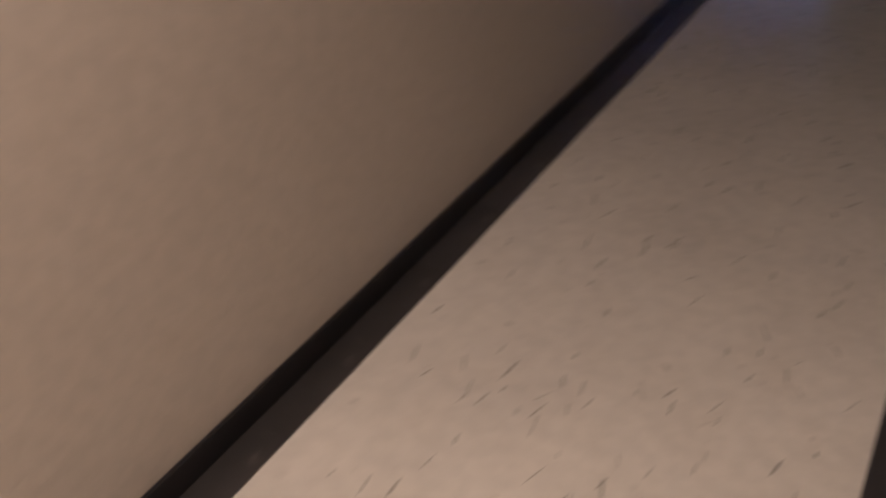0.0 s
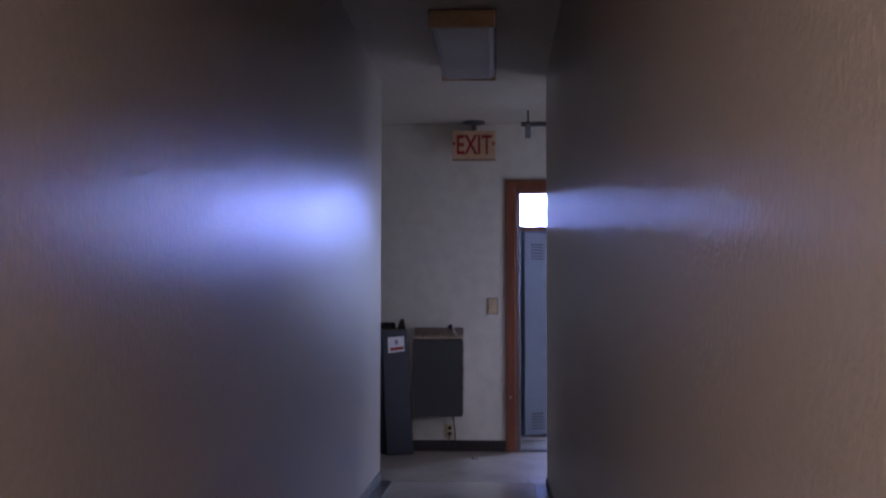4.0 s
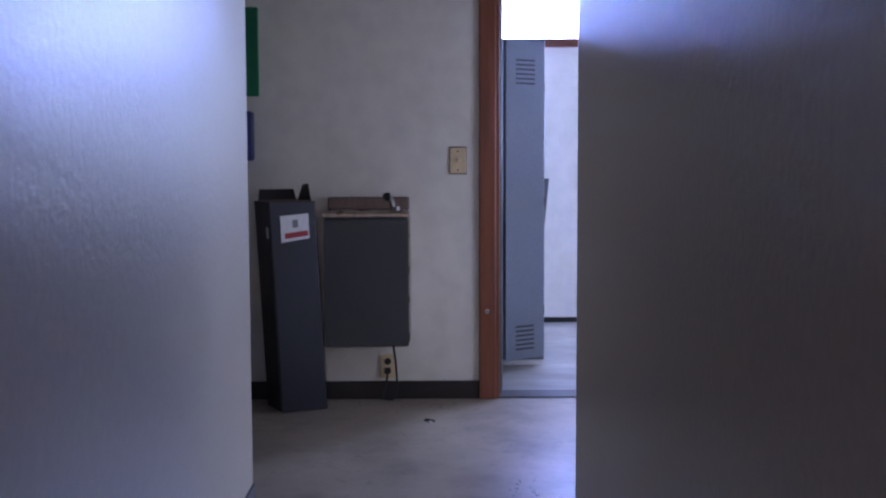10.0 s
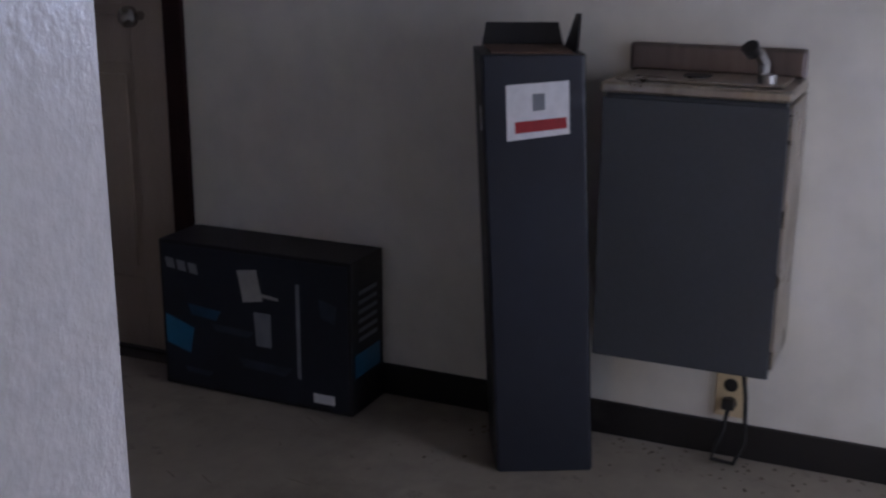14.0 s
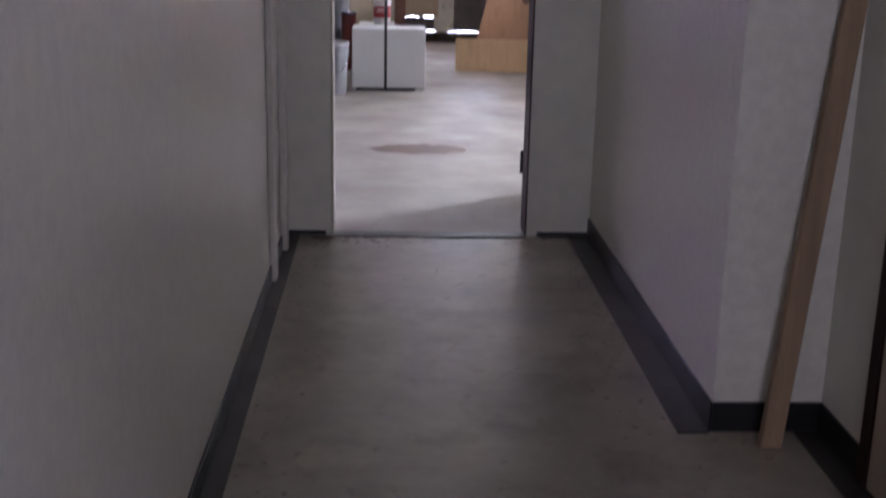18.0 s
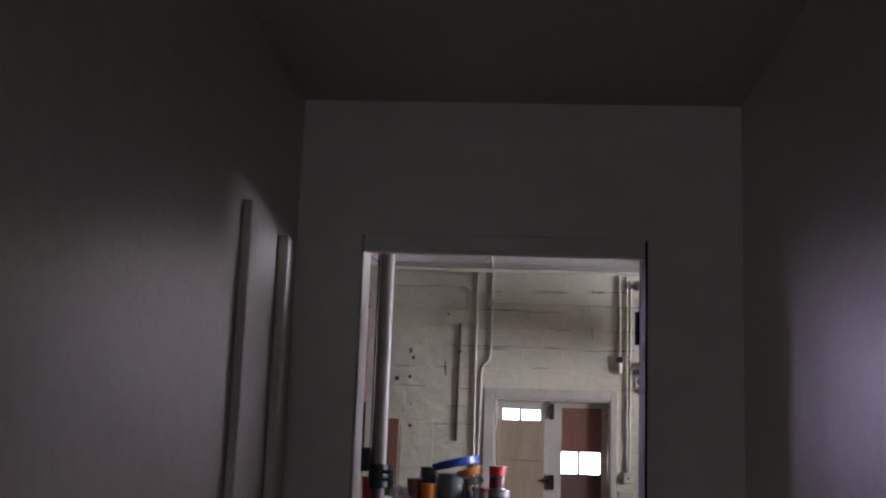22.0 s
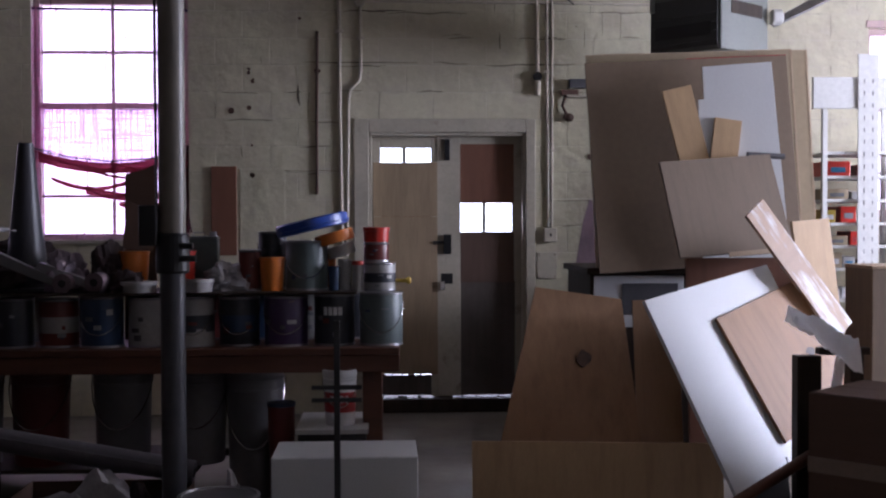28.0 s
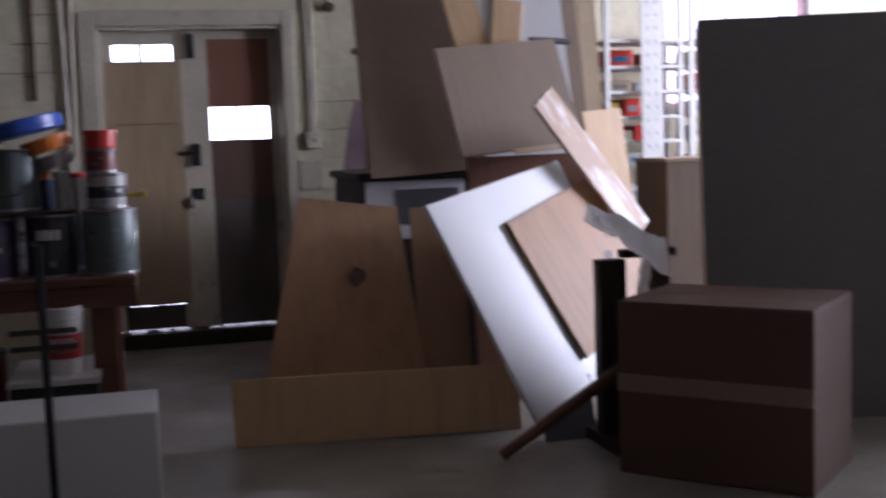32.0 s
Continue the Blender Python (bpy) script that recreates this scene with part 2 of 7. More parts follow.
PALE = Mat("pale_blue_print", (0.03, 0.16, 0.30), 0.4).vary(6, 0.3, 30).m
GREYP = Mat("grey_print", (0.20, 0.21, 0.23), 0.5).vary(8, 0.3, 30).m
_b = Mat("painted_block", (0.575, 0.545, 0.385), 0.6)
_b.vary(1.6, 0.12, 22, world=True).stain((0.40, 0.335, 0.27), 1.3, 0.38, 0.82, 0.65, world=True).stain((0.36, 0.30, 0.23), 2.2, 0.56, 0.74, 0.6, (1, 1, 2.2), True).stain((0.13, 0.10, 0.08), 12, 0.71, 0.75, 0.7, world=True).stain((0.46, 0.41, 0.33), 5.0, 0.52, 0.66, 0.5, (1, 1, 1.6), True)
BLOCK = _b.each(0.03).bump(8, 0.6, 0.02, detail=8, world=True).m
MORTAR = Mat("dirty_mortar", (0.55, 0.515, 0.42), 0.8).vary(3, 0.12, 30, world=True).stain((0.13, 0.10, 0.08), 1.6, 0.56, 0.68, 0.8, world=True).bump(40, 0.5, 0.006, world=True).m
CRACK = Mat("dark_crack", (0.10, 0.08, 0.06), 0.9).vary(8, 0.4, 60, world=True).m
PLASTER = Mat("pale_wall_paint", (0.60, 0.56, 0.48), 0.65).vary(1.2, 0.15, 25, world=True).stain((0.30, 0.25, 0.2), 2, 0.58, 0.75, 0.6, world=True).bump(25, 0.3, 0.006, world=True).m
WCEIL = Mat("pale_ceiling_boards", (0.56, 0.53, 0.47), 0.6).vary(0.8, 0.15, 20, world=True).stain((0.28, 0.23, 0.18), 1.4, 0.58, 0.75, 0.6, world=True).bump(12, 0.2, 0.006, world=True).m
CREAM = Mat("old_cream_paint", (0.47, 0.43, 0.34), 0.45).vary(2, 0.18, 30, world=True).stain((0.20, 0.155, 0.11), 6, 0.58, 0.72, 0.7, world=True).bump(35, 0.25, 0.004, world=True).m
PIPEC = Mat("painted_conduit", (0.54, 0.49, 0.40), 0.45).vary(4, 0.2, 30, world=True).stain((0.22, 0.15, 0.10), 8, 0.62, 0.74, 0.6, world=True).bump(40, 0.2, world=True).m
RUST = Mat("rusty_pipe", (0.105, 0.055, 0.038), 0.7).vary(6, 0.4, 40, world=True).bump(40, 0.4, world=True).m
POSTM = Mat("grey_pipe_paint", (0.20, 0.178, 0.145), 0.42).vary(3, 0.25, 30).stain((0.09, 0.075, 0.06), 5, 0.58, 0.72, 0.7).bump(30, 0.2).m
POSTL = Mat("bare_galvanised", (0.10, 0.10, 0.11), 0.34, 0.6).vary(4, 0.3, 30).stain((0.08, 0.07, 0.06), 7, 0.58, 0.72, 0.6).m


def ply(name, color, amount=0.22, knot=False):
    m = Mat(name, color, 0.6)
    m.vary(2.0, amount, 30, (9, 9, 0.8))
    m.stain(tuple(c * 0.62 for c in color), 3.0, 0.50, 0.75, 0.6, (6, 6, 0.45))
    m.stain(tuple(c * 0.75 for c in color), 1.6, 0.45, 0.8, 0.5)
    if knot:
        m.stain(tuple(c * 0.25 for c in color), 2.2, 0.70, 0.74, 0.9)
    return m.bump(30, 0.15, 0.002, (8, 8, 1)).m


PLY2 = ply("brown_plywood", (0.29, 0.16, 0.078), 0.24)
PLY3 = ply("pale_plywood", (0.47, 0.35, 0.235), 0.16)
PINE = ply("pale_pine", (0.60, 0.41, 0.225))
PLYD = ply("grey_brown_board", (0.24, 0.18, 0.128), 0.2)
PLYR = ply("red_brown_plywood", (0.20, 0.085, 0.05), 0.2)
PLYL = ply("light_tan_plywood", (0.60, 0.41, 0.225), 0.2)
PLYT = ply("dull_tan_plywood", (0.34, 0.25, 0.155), 0.22)
PLYK = ply("dark_red_plywood", (0.12, 0.07, 0.05), 0.2)
PLYM = ply("mid_brown_plywood", (0.34, 0.205, 0.112), 0.22)
EDGE = Mat("board_edge", (0.50, 0.38, 0.26), 0.7).vary(6, 0.2, 40).m
HARD = Mat("brown_hardboard", (0.185, 0.13, 0.083), 0.55).vary(0.9, 0.12, 25).stain((0.12, 0.08, 0.05), 1.2, 0.6, 0.75, 0.4).m
TANSH = Mat("tan_sheet", (0.39, 0.31, 0.20), 0.55).vary(0.9, 0.1, 25).m
MELA = Mat("white_melamine", (0.66, 0.67, 0.68), 0.42).vary(0.8, 0.03, 160).stain((0.55, 0.5, 0.46), 26, 0.70, 0.76, 0.4).m
CARD = Mat("brown_cardboard", (0.105, 0.058, 0.038), 0.75).vary(1.5, 0.15, 60, (1, 1, 8)).bump(60, 0.2, 0.002, (1, 1, 6)).m
TAPE = Mat("tan_tape", (0.24, 0.17, 0.125), 0.35).vary(4, 0.1, 40).m
GREYPAN = Mat("grey_panel", (0.16, 0.155, 0.158), 0.5).vary(0.8, 0.12, 30).stain((0.13, 0.12, 0.115), 1.6, 0.6, 0.76, 0.5).bump(15, 0.1).m
BENCHW = Mat("bench_timber", (0.13, 0.05, 0.028), 0.55).vary(3, 0.35, 40, (0.6, 6, 6)).stain((0.05, 0.025, 0.016), 3, 0.56, 0.7, 0.6).bump(40, 0.3, 0.004, (0.6, 6, 6)).m
DARKW = Mat("dark_stained_timber", (0.04, 0.028, 0.021), 0.65, 0.0, 0.15).vary(3, 0.35, 40, (6, 6, 0.6)).bump(40, 0.3).m
CANM = Mat("tin_can", (0.34, 0.34, 0.35), 0.3, 0.8).vary(5, 0.3, 50).stain((0.12, 0.1, 0.09), 6, 0.6, 0.72, 0.6).m
CANG = Mat("grey_green_can_label", (0.12, 0.15, 0.15), 0.4).vary(3, 0.25, 40).stain((0.32, 0.34, 0.33), 5, 0.60, 0.70, 0.5, (1, 1, 3)).m
CAND = Mat("dark_can_label", (0.03, 0.033, 0.045), 0.4).vary(3, 0.35, 40).stain((0.13, 0.13, 0.15), 8, 0.62, 0.70, 0.5, (1, 1, 3)).m
CANP = Mat("purple_can_label", (0.045, 0.022, 0.075), 0.4).vary(3, 0.3, 40).stain((0.24, 0.17, 0.05), 7, 0.62, 0.68, 0.6, (1, 1, 3)).m
CANR = Mat("red_can_label", (0.14, 0.025, 0.022), 0.4).vary(3, 0.3, 40).m
CANB = Mat("blue_can_label", (0.022, 0.045, 0.10), 0.4).vary(3, 0.3, 40).stain((0.18, 0.2, 0.24), 8, 0.63, 0.7, 0.5, (1, 1, 3)).m
CANW = Mat("white_can_label", (0.36, 0.35, 0.335), 0.45).vary(4, 0.15, 40).stain((0.2, 0.18, 0.17), 6, 0.6, 0.72, 0.5).m
PAIL = Mat("cloudy_pail", (0.17, 0.165, 0.17), 0.4).vary(3, 0.2, 30).stain((0.15, 0.13, 0.12), 5, 0.6, 0.72, 0.5).m
PAILW = Mat("white_pail", (0.62, 0.61, 0.61), 0.35).vary(3, 0.12, 30).stain((0.3, 0.27, 0.25), 6, 0.64, 0.74, 0.5).m
HEATER = Mat("grey_green_enamel", (0.115, 0.125, 0.108), 0.45).vary(2, 0.15, 40).stain((0.14, 0.11, 0.09), 5, 0.62, 0.74, 0.5).m
HEATD = Mat("dark_louvre", (0.05, 0.052, 0.05), 0.5).vary(3, 0.3, 40).m
PLASTIC = Mat("white_plastic_film", (0.82, 0.84, 0.88), 0.2).vary(5, 0.06, 30).m
_tl = PLASTIC.node_tree.nodes.new("ShaderNodeBsdfTranslucent")
_tl.inputs["Color"].default_value = (0.85, 0.87, 0.92, 1)
_mx = PLASTIC.node_tree.nodes.new("ShaderNodeMixShader")
PLASTIC.node_tree.links.new(PLASTIC.node_tree.nodes["Principled BSDF"].outputs[0], _mx.inputs[1])
PLASTIC.node_tree.links.new(_tl.outputs[0], _mx.inputs[2])
PLASTIC.node_tree.links.new(_mx.outputs[0], PLASTIC.node_tree.nodes["Material Output"].inputs["Surface"])
CLOTHD = Mat("dark_rag", (0.05, 0.032, 0.032), 0.9).vary(6, 0.4, 60).bump(30, 0.6, 0.01).m
CLOTHP = Mat("dusty_mauve_rag", (0.17, 0.125, 0.14), 0.9).vary(6, 0.3, 60).bump(30, 0.6, 0.01).m
PACK = Mat("pale_packing", (0.36, 0.34, 0.35), 0.4).vary(6, 0.25, 50).bump(25, 0.6, 0.01).m
MAUVE = Mat("pale_mauve_cloth", (0.30, 0.24, 0.28), 0.8).vary(6, 0.25, 50).bump(30, 0.5, 0.01).m
GREYROLL = Mat("grey_rubber_matting", (0.11, 0.10, 0.112), 0.45).vary(3, 0.3, 40).stain((0.2, 0.19, 0.2), 6, 0.62, 0.74, 0.5).m
CLOTHK = Mat("dark_purple_paint", (0.07, 0.02, 0.12), 0.5).vary(6, 0.3, 40).m
GREYPL = Mat("grey_plastic", (0.085, 0.085, 0.095), 0.45).vary(3, 0.25, 40).m
PURPLE = Mat("faded_purple_smear", (0.26, 0.18, 0.21), 0.7).vary(4, 0.3, 25, world=True).bump(25, 0.3, 0.006, world=True).m
SKYB = glow("daylight_sky", (1.0, 0.81, 1.0), 9.0)
SKYL = glow("locker_daylight_sky", (0.45, 0.505, 1.0), 50.0)
FILLH = glow("hall_fill_glow", (1.0, 0.97, 0.95), 1.2)
SKYM = glow("tall_window_sky", (0.92, 0.94, 1.0), 8.0)
SKYP = glow("door_daylight_sky", (0.9, 0.92, 1.0), 15.0)
PANE = clear("window_glass", (0.96, 0.97, 0.98), 0.08)
PANE.node_tree.nodes["Principled BSDF"].inputs["Roughness"].default_value = 0.05
LACE = clear("lavender_gauze_curtain", (0.90, 0.70, 0.96), 0.3)
LACE.node_tree.nodes["Principled BSDF"].inputs["Base Color"].default_value = (0.62, 0.22, 0.34, 1)


def weave(m, low, high):
    """Open weave: uneven threads across and down let more or less light through."""
    t = m.node_tree
    geo = t.nodes.new("ShaderNodeNewGeometry")
    last = None
    for sx, sz in ((85, 2.5), (2.5, 150)):
        mp = t.nodes.new("ShaderNodeMapping")
        mp.inputs["Scale"].default_value = (sx, 0.01, sz)
        t.links.new(geo.outputs["Position"], mp.inputs["Vector"])
        n = t.nodes.new("ShaderNodeTexNoise")
        n.inputs["Scale"].default_value, n.inputs["Detail"].default_value = 1.0, 2.0
        t.links.new(mp.outputs["Vector"], n.inputs["Vector"])
        if last is None:
            last = n.outputs["Fac"]
        else:
            x = t.nodes.new("ShaderNodeMath")
            x.operation = "MAXIMUM"
            t.links.new(last, x.inputs[0])
            t.links.new(n.outputs["Fac"], x.inputs[1])
            last = x.outputs[0]
    r = t.nodes.new("ShaderNodeMapRange")
    r.inputs["From Min"].default_value, r.inputs["From Max"].default_value = 0.45, 0.72
    r.inputs["To Min"].default_value, r.inputs["To Max"].default_value = low, high
    t.links.new(last, r.inputs["Value"])
    for n in t.nodes:
        if n.bl_idname == "ShaderNodeMixShader":
            t.links.new(r.outputs["Result"], n.inputs["Fac"])


weave(LACE, 0.18, 0.85)
GAUZE = clear("white_gauze_curtain", (0.98, 0.93, 1.0), 0.2)
GAUZE.node_tree.nodes["Principled BSDF"].inputs["Base Color"].default_value = (0.7, 0.45, 0.6, 1)
weave(GAUZE, 0.04, 0.6)
SPLASH = Mat("dull_brown_steel", (0.17, 0.14, 0.13), 0.35, 0.7).vary(3, 0.2, 60, (1, 12, 1)).m
DOORD = Mat("weathered_dark_door", (0.085, 0.066, 0.056), 0.6).vary(2.5, 0.3, 40, (6, 6, 0.6)).stain((0.14, 0.12, 0.105), 2.0, 0.5, 0.8, 0.6).bump(40, 0.2).m
_p = Mat("paint_smeared_plank", (0.43, 0.28, 0.175), 0.55)
_p.vary(2.0, 0.16, 30, (1, 9, 9)).stain((0.82, 0.83, 0.85), 3.0, 0.50, 0.62, 0.95, (3.5, 1, 0.7))
PLYP = _p.bump(30, 0.15, 0.002, (8, 8, 1)).m
# dark colour for unseen walls, to take up light that would bounce
DIMW = Mat("dark_unseen_wall", (0.085, 0.066, 0.052), 0.6).vary(1.5, 0.2, 30, world=True).bump(20, 0.2, 0.004, world=True).m
LACED = clear("red_gathered_lace", (0.7, 0.12, 0.2), 0.90)
LACED.node_tree.nodes["Principled BSDF"].inputs["Base Color"].default_value = (0.30, 0.02, 0.05, 1)
LACEK = clear("dark_red_lace", (0.35, 0.05, 0.08), 0.93)
LACEK.node_tree.nodes["Principled BSDF"].inputs["Base Color"].default_value = (0.09, 0.012, 0.02, 1)
FRAMEP = Mat("pinkish_window_frame", (0.50, 0.36, 0.34), 0.5).vary(5, 0.2, 40, world=True).m

# ---- building blocks ----


def part(name, bm, material, parent=None, label="", smooth=False):
    me = bpy.data.meshes.new(name)
    bmesh.ops.recalc_face_normals(bm, faces=bm.faces)
    bm.to_mesh(me)
    bm.free()
    if smooth:
        me.polygons.foreach_set("use_smooth", [True] * len(me.polygons))
        me.set_sharp_from_angle(angle=radians(38))
    me.materials.append(material)
    ob = new(name, me)
    if parent is not None:
        ob.parent = parent
    if label:
        ob["label"] = label
    return ob


def bx(x0, x1, y0, y1, z0, z1, bevel=0.0, into=None):
    bm = bmesh.new()
    bmesh.ops.create_cube(bm, size=1)
    bmesh.ops.scale(bm, vec=(x1 - x0, y1 - y0, z1 - z0), verts=bm.verts)
    bmesh.ops.translate(bm, vec=((x0 + x1) / 2, (y0 + y1) / 2, (z0 + z1) / 2), verts=bm.verts)
    if bevel:
        bmesh.ops.bevel(bm, geom=bm.edges[:], offset=bevel, segments=2, affect="EDGES", profile=0.5)
    return join(into, bm)


def join(a, b):
    if a is None:
        return b
    me = bpy.data.meshes.new("tmp")
    b.to_mesh(me)
    b.free()
    a.from_mesh(me)
    bpy.data.meshes.remove(me)
    return a


def cyl(p0, p1, r0, r1=None, n=20, into=None, caps=True):
    p0, p1 = Vector(p0), Vector(p1)
    bm = bmesh.new()
    bmesh.ops.create_cone(bm, cap_ends=caps, segments=n, radius1=r0, radius2=r0 if r1 is None else r1, depth=(p1 - p0).length)
    q = (p1 - p0).to_track_quat("Z", "Y").to_matrix().to_4x4()
    bmesh.ops.transform(bm, matrix=Matrix.Translation((p0 + p1) / 2) @ q, verts=bm.verts)
    return join(into, bm)


def lathe(profile, n=28, at=(0, 0, 0), into=None):
    """A turned shape from (radius, height) pairs."""
    bm = bmesh.new()
    rings = []
    for r, z in profile:
        rings.append([bm.verts.new((at[0] + r * math.cos(2 * math.pi * k / n), at[1] + r * math.sin(2 * math.pi * k / n), at[2] + z)) for k in range(n)])
    for a, b in zip(rings, rings[1:]):
        for k in range(n):
            bm.faces.new((a[k], a[(k + 1) % n], b[(k + 1) % n], b[k]))
    bm.faces.new(rings[0][::-1])
    bm.faces.new(rings[-1])
    return join(into, bm)


def tube(points, r, n=10, into=None):
    """A bent pipe along points, with mitred rings."""
    pts = [Vector(p) for p in points]
    bm = bmesh.new()
    rings = []
    for i, p in enumerate(pts):
        d = (pts[min(i + 1, len(pts) - 1)] - pts[max(i - 1, 0)]).normalized()
        u = d.orthogonal().normalized() if i == 0 else (u - d * u.dot(d)).normalized()
        v = d.cross(u)
        rings.append([bm.verts.new(p + r * (math.cos(2 * math.pi * k / n) * u + math.sin(2 * math.pi * k / n) * v)) for k in range(n)])
    for a, b in zip(rings, rings[1:]):
        for k in range(n):
            bm.faces.new((a[k], a[(k + 1) % n], b[(k + 1) % n], b[k]))
    bm.faces.new(rings[0][::-1])
    bm.faces.new(rings[-1])
    return join(into, bm)


def slab(corners, thick, bevel=0.0, into=None):
    """A flat board with the given front corners (any number, in order) and a thickness towards the back."""
    vs = [Vector(c) for c in corners]
    nrm = (vs[1] - vs[0]).cross(vs[2] - vs[0]).normalized()
    if nrm.y < 0:
        nrm = -nrm
    bm = bmesh.new()
    f = [bm.verts.new(v) for v in vs]
    b = [bm.verts.new(v + nrm * thick) for v in vs]
    bm.faces.new(f)
    bm.faces.new(b[::-1])
    for i in range(len(f)):
        j = (i + 1) % len(f)
        bm.faces.new((f[i], b[i], b[j], f[j]))
    bmesh.ops.recalc_face_normals(bm, faces=bm.faces)
    if bevel:
        bmesh.ops.bevel(bm, geom=bm.edges[:], offset=bevel, segments=1, affect="EDGES")
    return join(into, bm)


def thing(name, label, category, group="", at=(0, 0, 0)):
    ob = new(name)
    ob.location = at
    ob.empty_display_size = 0.1
    return tagged(ob, label, category, group)


def structure(name, bm, material, label, parent=None):
    ob = part(name, bm, material, parent)
    return tagged(ob, label, kind="structure")


def letters(text, size, depth, material, parent, m, name="lettering", bold=0.0):
    cu = bpy.data.curves.new("text", "FONT")
    cu.body, cu.size, cu.extrude, cu.align_x, cu.align_y = text, size, depth, "CENTER", "CENTER"
    cu.offset = bold
    tmp = new("text", cu)
    me = bpy.data.meshes.new_from_object(tmp)
    bpy.data.objects.remove(tmp)
    ob = new(name, me)
    me.materials.clear()
    me.materials.append(material)
    me.transform(m)
    ob.parent = parent
    return ob


# ---- plan ----
XL, XR, YR, YL = -1.62, -1.76, 0.0, 1.035       # hall's outer wall; the corridor's two walls
JX, JY = -0.298, 3.378               # the wall that juts into the hall
EY, ED = 5.40, 0.155                 # end wall of the hall and its depth
OX0, OX1, OZ = -1.418, -0.578, 2.04  # the opening into the workshop
HC = 2.508                           # hall ceiling
FY = 14.16                           # far wall of the workshop
WX0, WX1, WC = -6.6, 6.6, 3.46       # workshop sides and ceiling
HY0, CX0 = -1.1, -12.2               # closed ends of hall and corridor

# ---- structure ----
structure("floor_corridor", bx(CX0 - 0.14, XL - 0.02, YR - 0.14, YL + 0.14, -0.12, 0), FLOOR, "pale worn vinyl floor with black scuffs")
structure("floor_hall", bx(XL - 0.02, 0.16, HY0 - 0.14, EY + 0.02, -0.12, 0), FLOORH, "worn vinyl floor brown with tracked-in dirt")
structure("floor_locker_room", bx(0.16, 2.64, -2.6, 1.6, -0.12, 0), FLOORL, "grey worn vinyl floor streaked with dried mud")
structure("floor_workshop", bx(WX0 - 0.2, WX1 + 0.2, EY + 0.02, FY + 0.3, -0.12, 0), CONC, "worn pale concrete floor with brown dirt")
structure("ceiling_hall", bx(CX0 - 0.2, 0.0, HY0 - 0.2, EY, HC, HC + 0.12), CEIL, "pale matt painted plaster ceiling")
structure("ceiling_workshop", bx(WX0 - 0.2, WX1 + 0.2, EY + ED, FY + 0.3, WC, WC + 0.15), WCEIL, "stained pale painted ceiling of the workshop")
# the corridor's dimmer light is put into the wall colour (WALL)
structure("wall_corridor_right", bx(CX0, XR, YR - 0.14, YR, 0, HC), WALL, "glossy beige corridor wall, paint darkened for dimmer light")
structure("wall_corridor_left", bx(CX0, XL, YL, YL + 0.14, 0, HC), WALL, "glossy beige corridor wall, paint darkened for dimmer light")
structure("wall_corridor_end", bx(CX0 - 0.14, CX0, YR - 0.14, YL + 0.14, 0, HC), WALL, "beige wall closing the corridor, paint darkened for dimmer light")
structure("wall_hall_outer", bx(XL - 0.14, XL, YL + 0.14, EY, 0, HC), WALLH, "off-white glossy painted hall wall")
structure("wall_hall_outer_near", bx(XR - 0.14, XR, HY0, YR - 0.14, 0, HC), WALLH, "off-white glossy painted hall wall")
# closing wall with an added, unseen window that lets the fill in
structure("wall_hall_closing", bx(XR - 0.14, 0.16, HY0 - 0.14, HY0, 0, 0.3), WALLB, "off-white painted wall closing the hall under the added window")
structure("wall_hall_closing_high", bx(XR - 0.14, 0.16, HY0 - 0.14, HY0, 1.65, HC), WALLB, "off-white painted wall over the added end window")
structure("wall_hall_closing_left", bx(XR - 0.14, -1.4, HY0 - 0.14, HY0, 0.3, 1.65), WALLB, "off-white painted wall beside the added end window")
structure("wall_hall_closing_right", bx(-0.4, 0.16, HY0 - 0.14, HY0, 0.3, 1.65), WALLB, "off-white painted wall beside the added end window")
tagged(part("backdrop_hall", bx(-2.2, 0.15, HY0 - 0.5, HY0 - 0.45, 0.0, 2.2), FILLH), "glowing sheet outside the added, unseen end window", kind="structure")
LC = 3.0                             # locker room ceiling
DY0, DY1, DZ = -0.655, 0.165, 2.0
structure("wall_fountain", bx(0, 0.16, DY1, EY, 0, HC), WALLB, "off-white painted wall behind the drinking fountain")
structure("wall_fountain_beyond", bx(0, 0.16, HY0, DY0, 0, HC), WALLB, "off-white painted wall beside the doorway")
structure("wall_fountain_lintel", bx(0, 0.16, DY0, DY1, DZ, HC), WALLB, "off-white painted wall over the doorway")
structure("wall_jut", bx(JX, 0.0, JY, EY, 0, HC), WALLH, "off-white glossy wall that juts into the hall")
structure("wall_end_left", bx(XL - 0.14, OX0, EY, EY + ED, 0, WC), WALLB, "off-white painted end wall beside the opening")
structure("wall_end_right", bx(OX1, 0.16, EY, EY + ED, 0, WC), WALLB, "off-white painted end wall beside the opening")
structure("wall_end_lintel", bx(OX0, OX1, EY, EY + ED, OZ + 0.055, WC), WALLB, "off-white painted end wall over the opening")
# unseen walls, kept dark so that the workshop gets less bounced light
structure("wall_workshop_near_left", bx(WX0, XL - 0.14, EY, EY + ED, 0, WC), DIMW, "unseen near wall of the workshop, dark to cut bounced light")
structure("wall_workshop_near_right", bx(0.16, WX1, EY, EY + ED, 0, WC), DIMW, "unseen near wall of the workshop, dark to cut bounced light")
structure("wall_workshop_left", bx(WX0 - 0.2, WX0, EY, FY + 0.28, 0, WC), DIMW, "unseen side wall of the workshop, dark to cut bounced light")
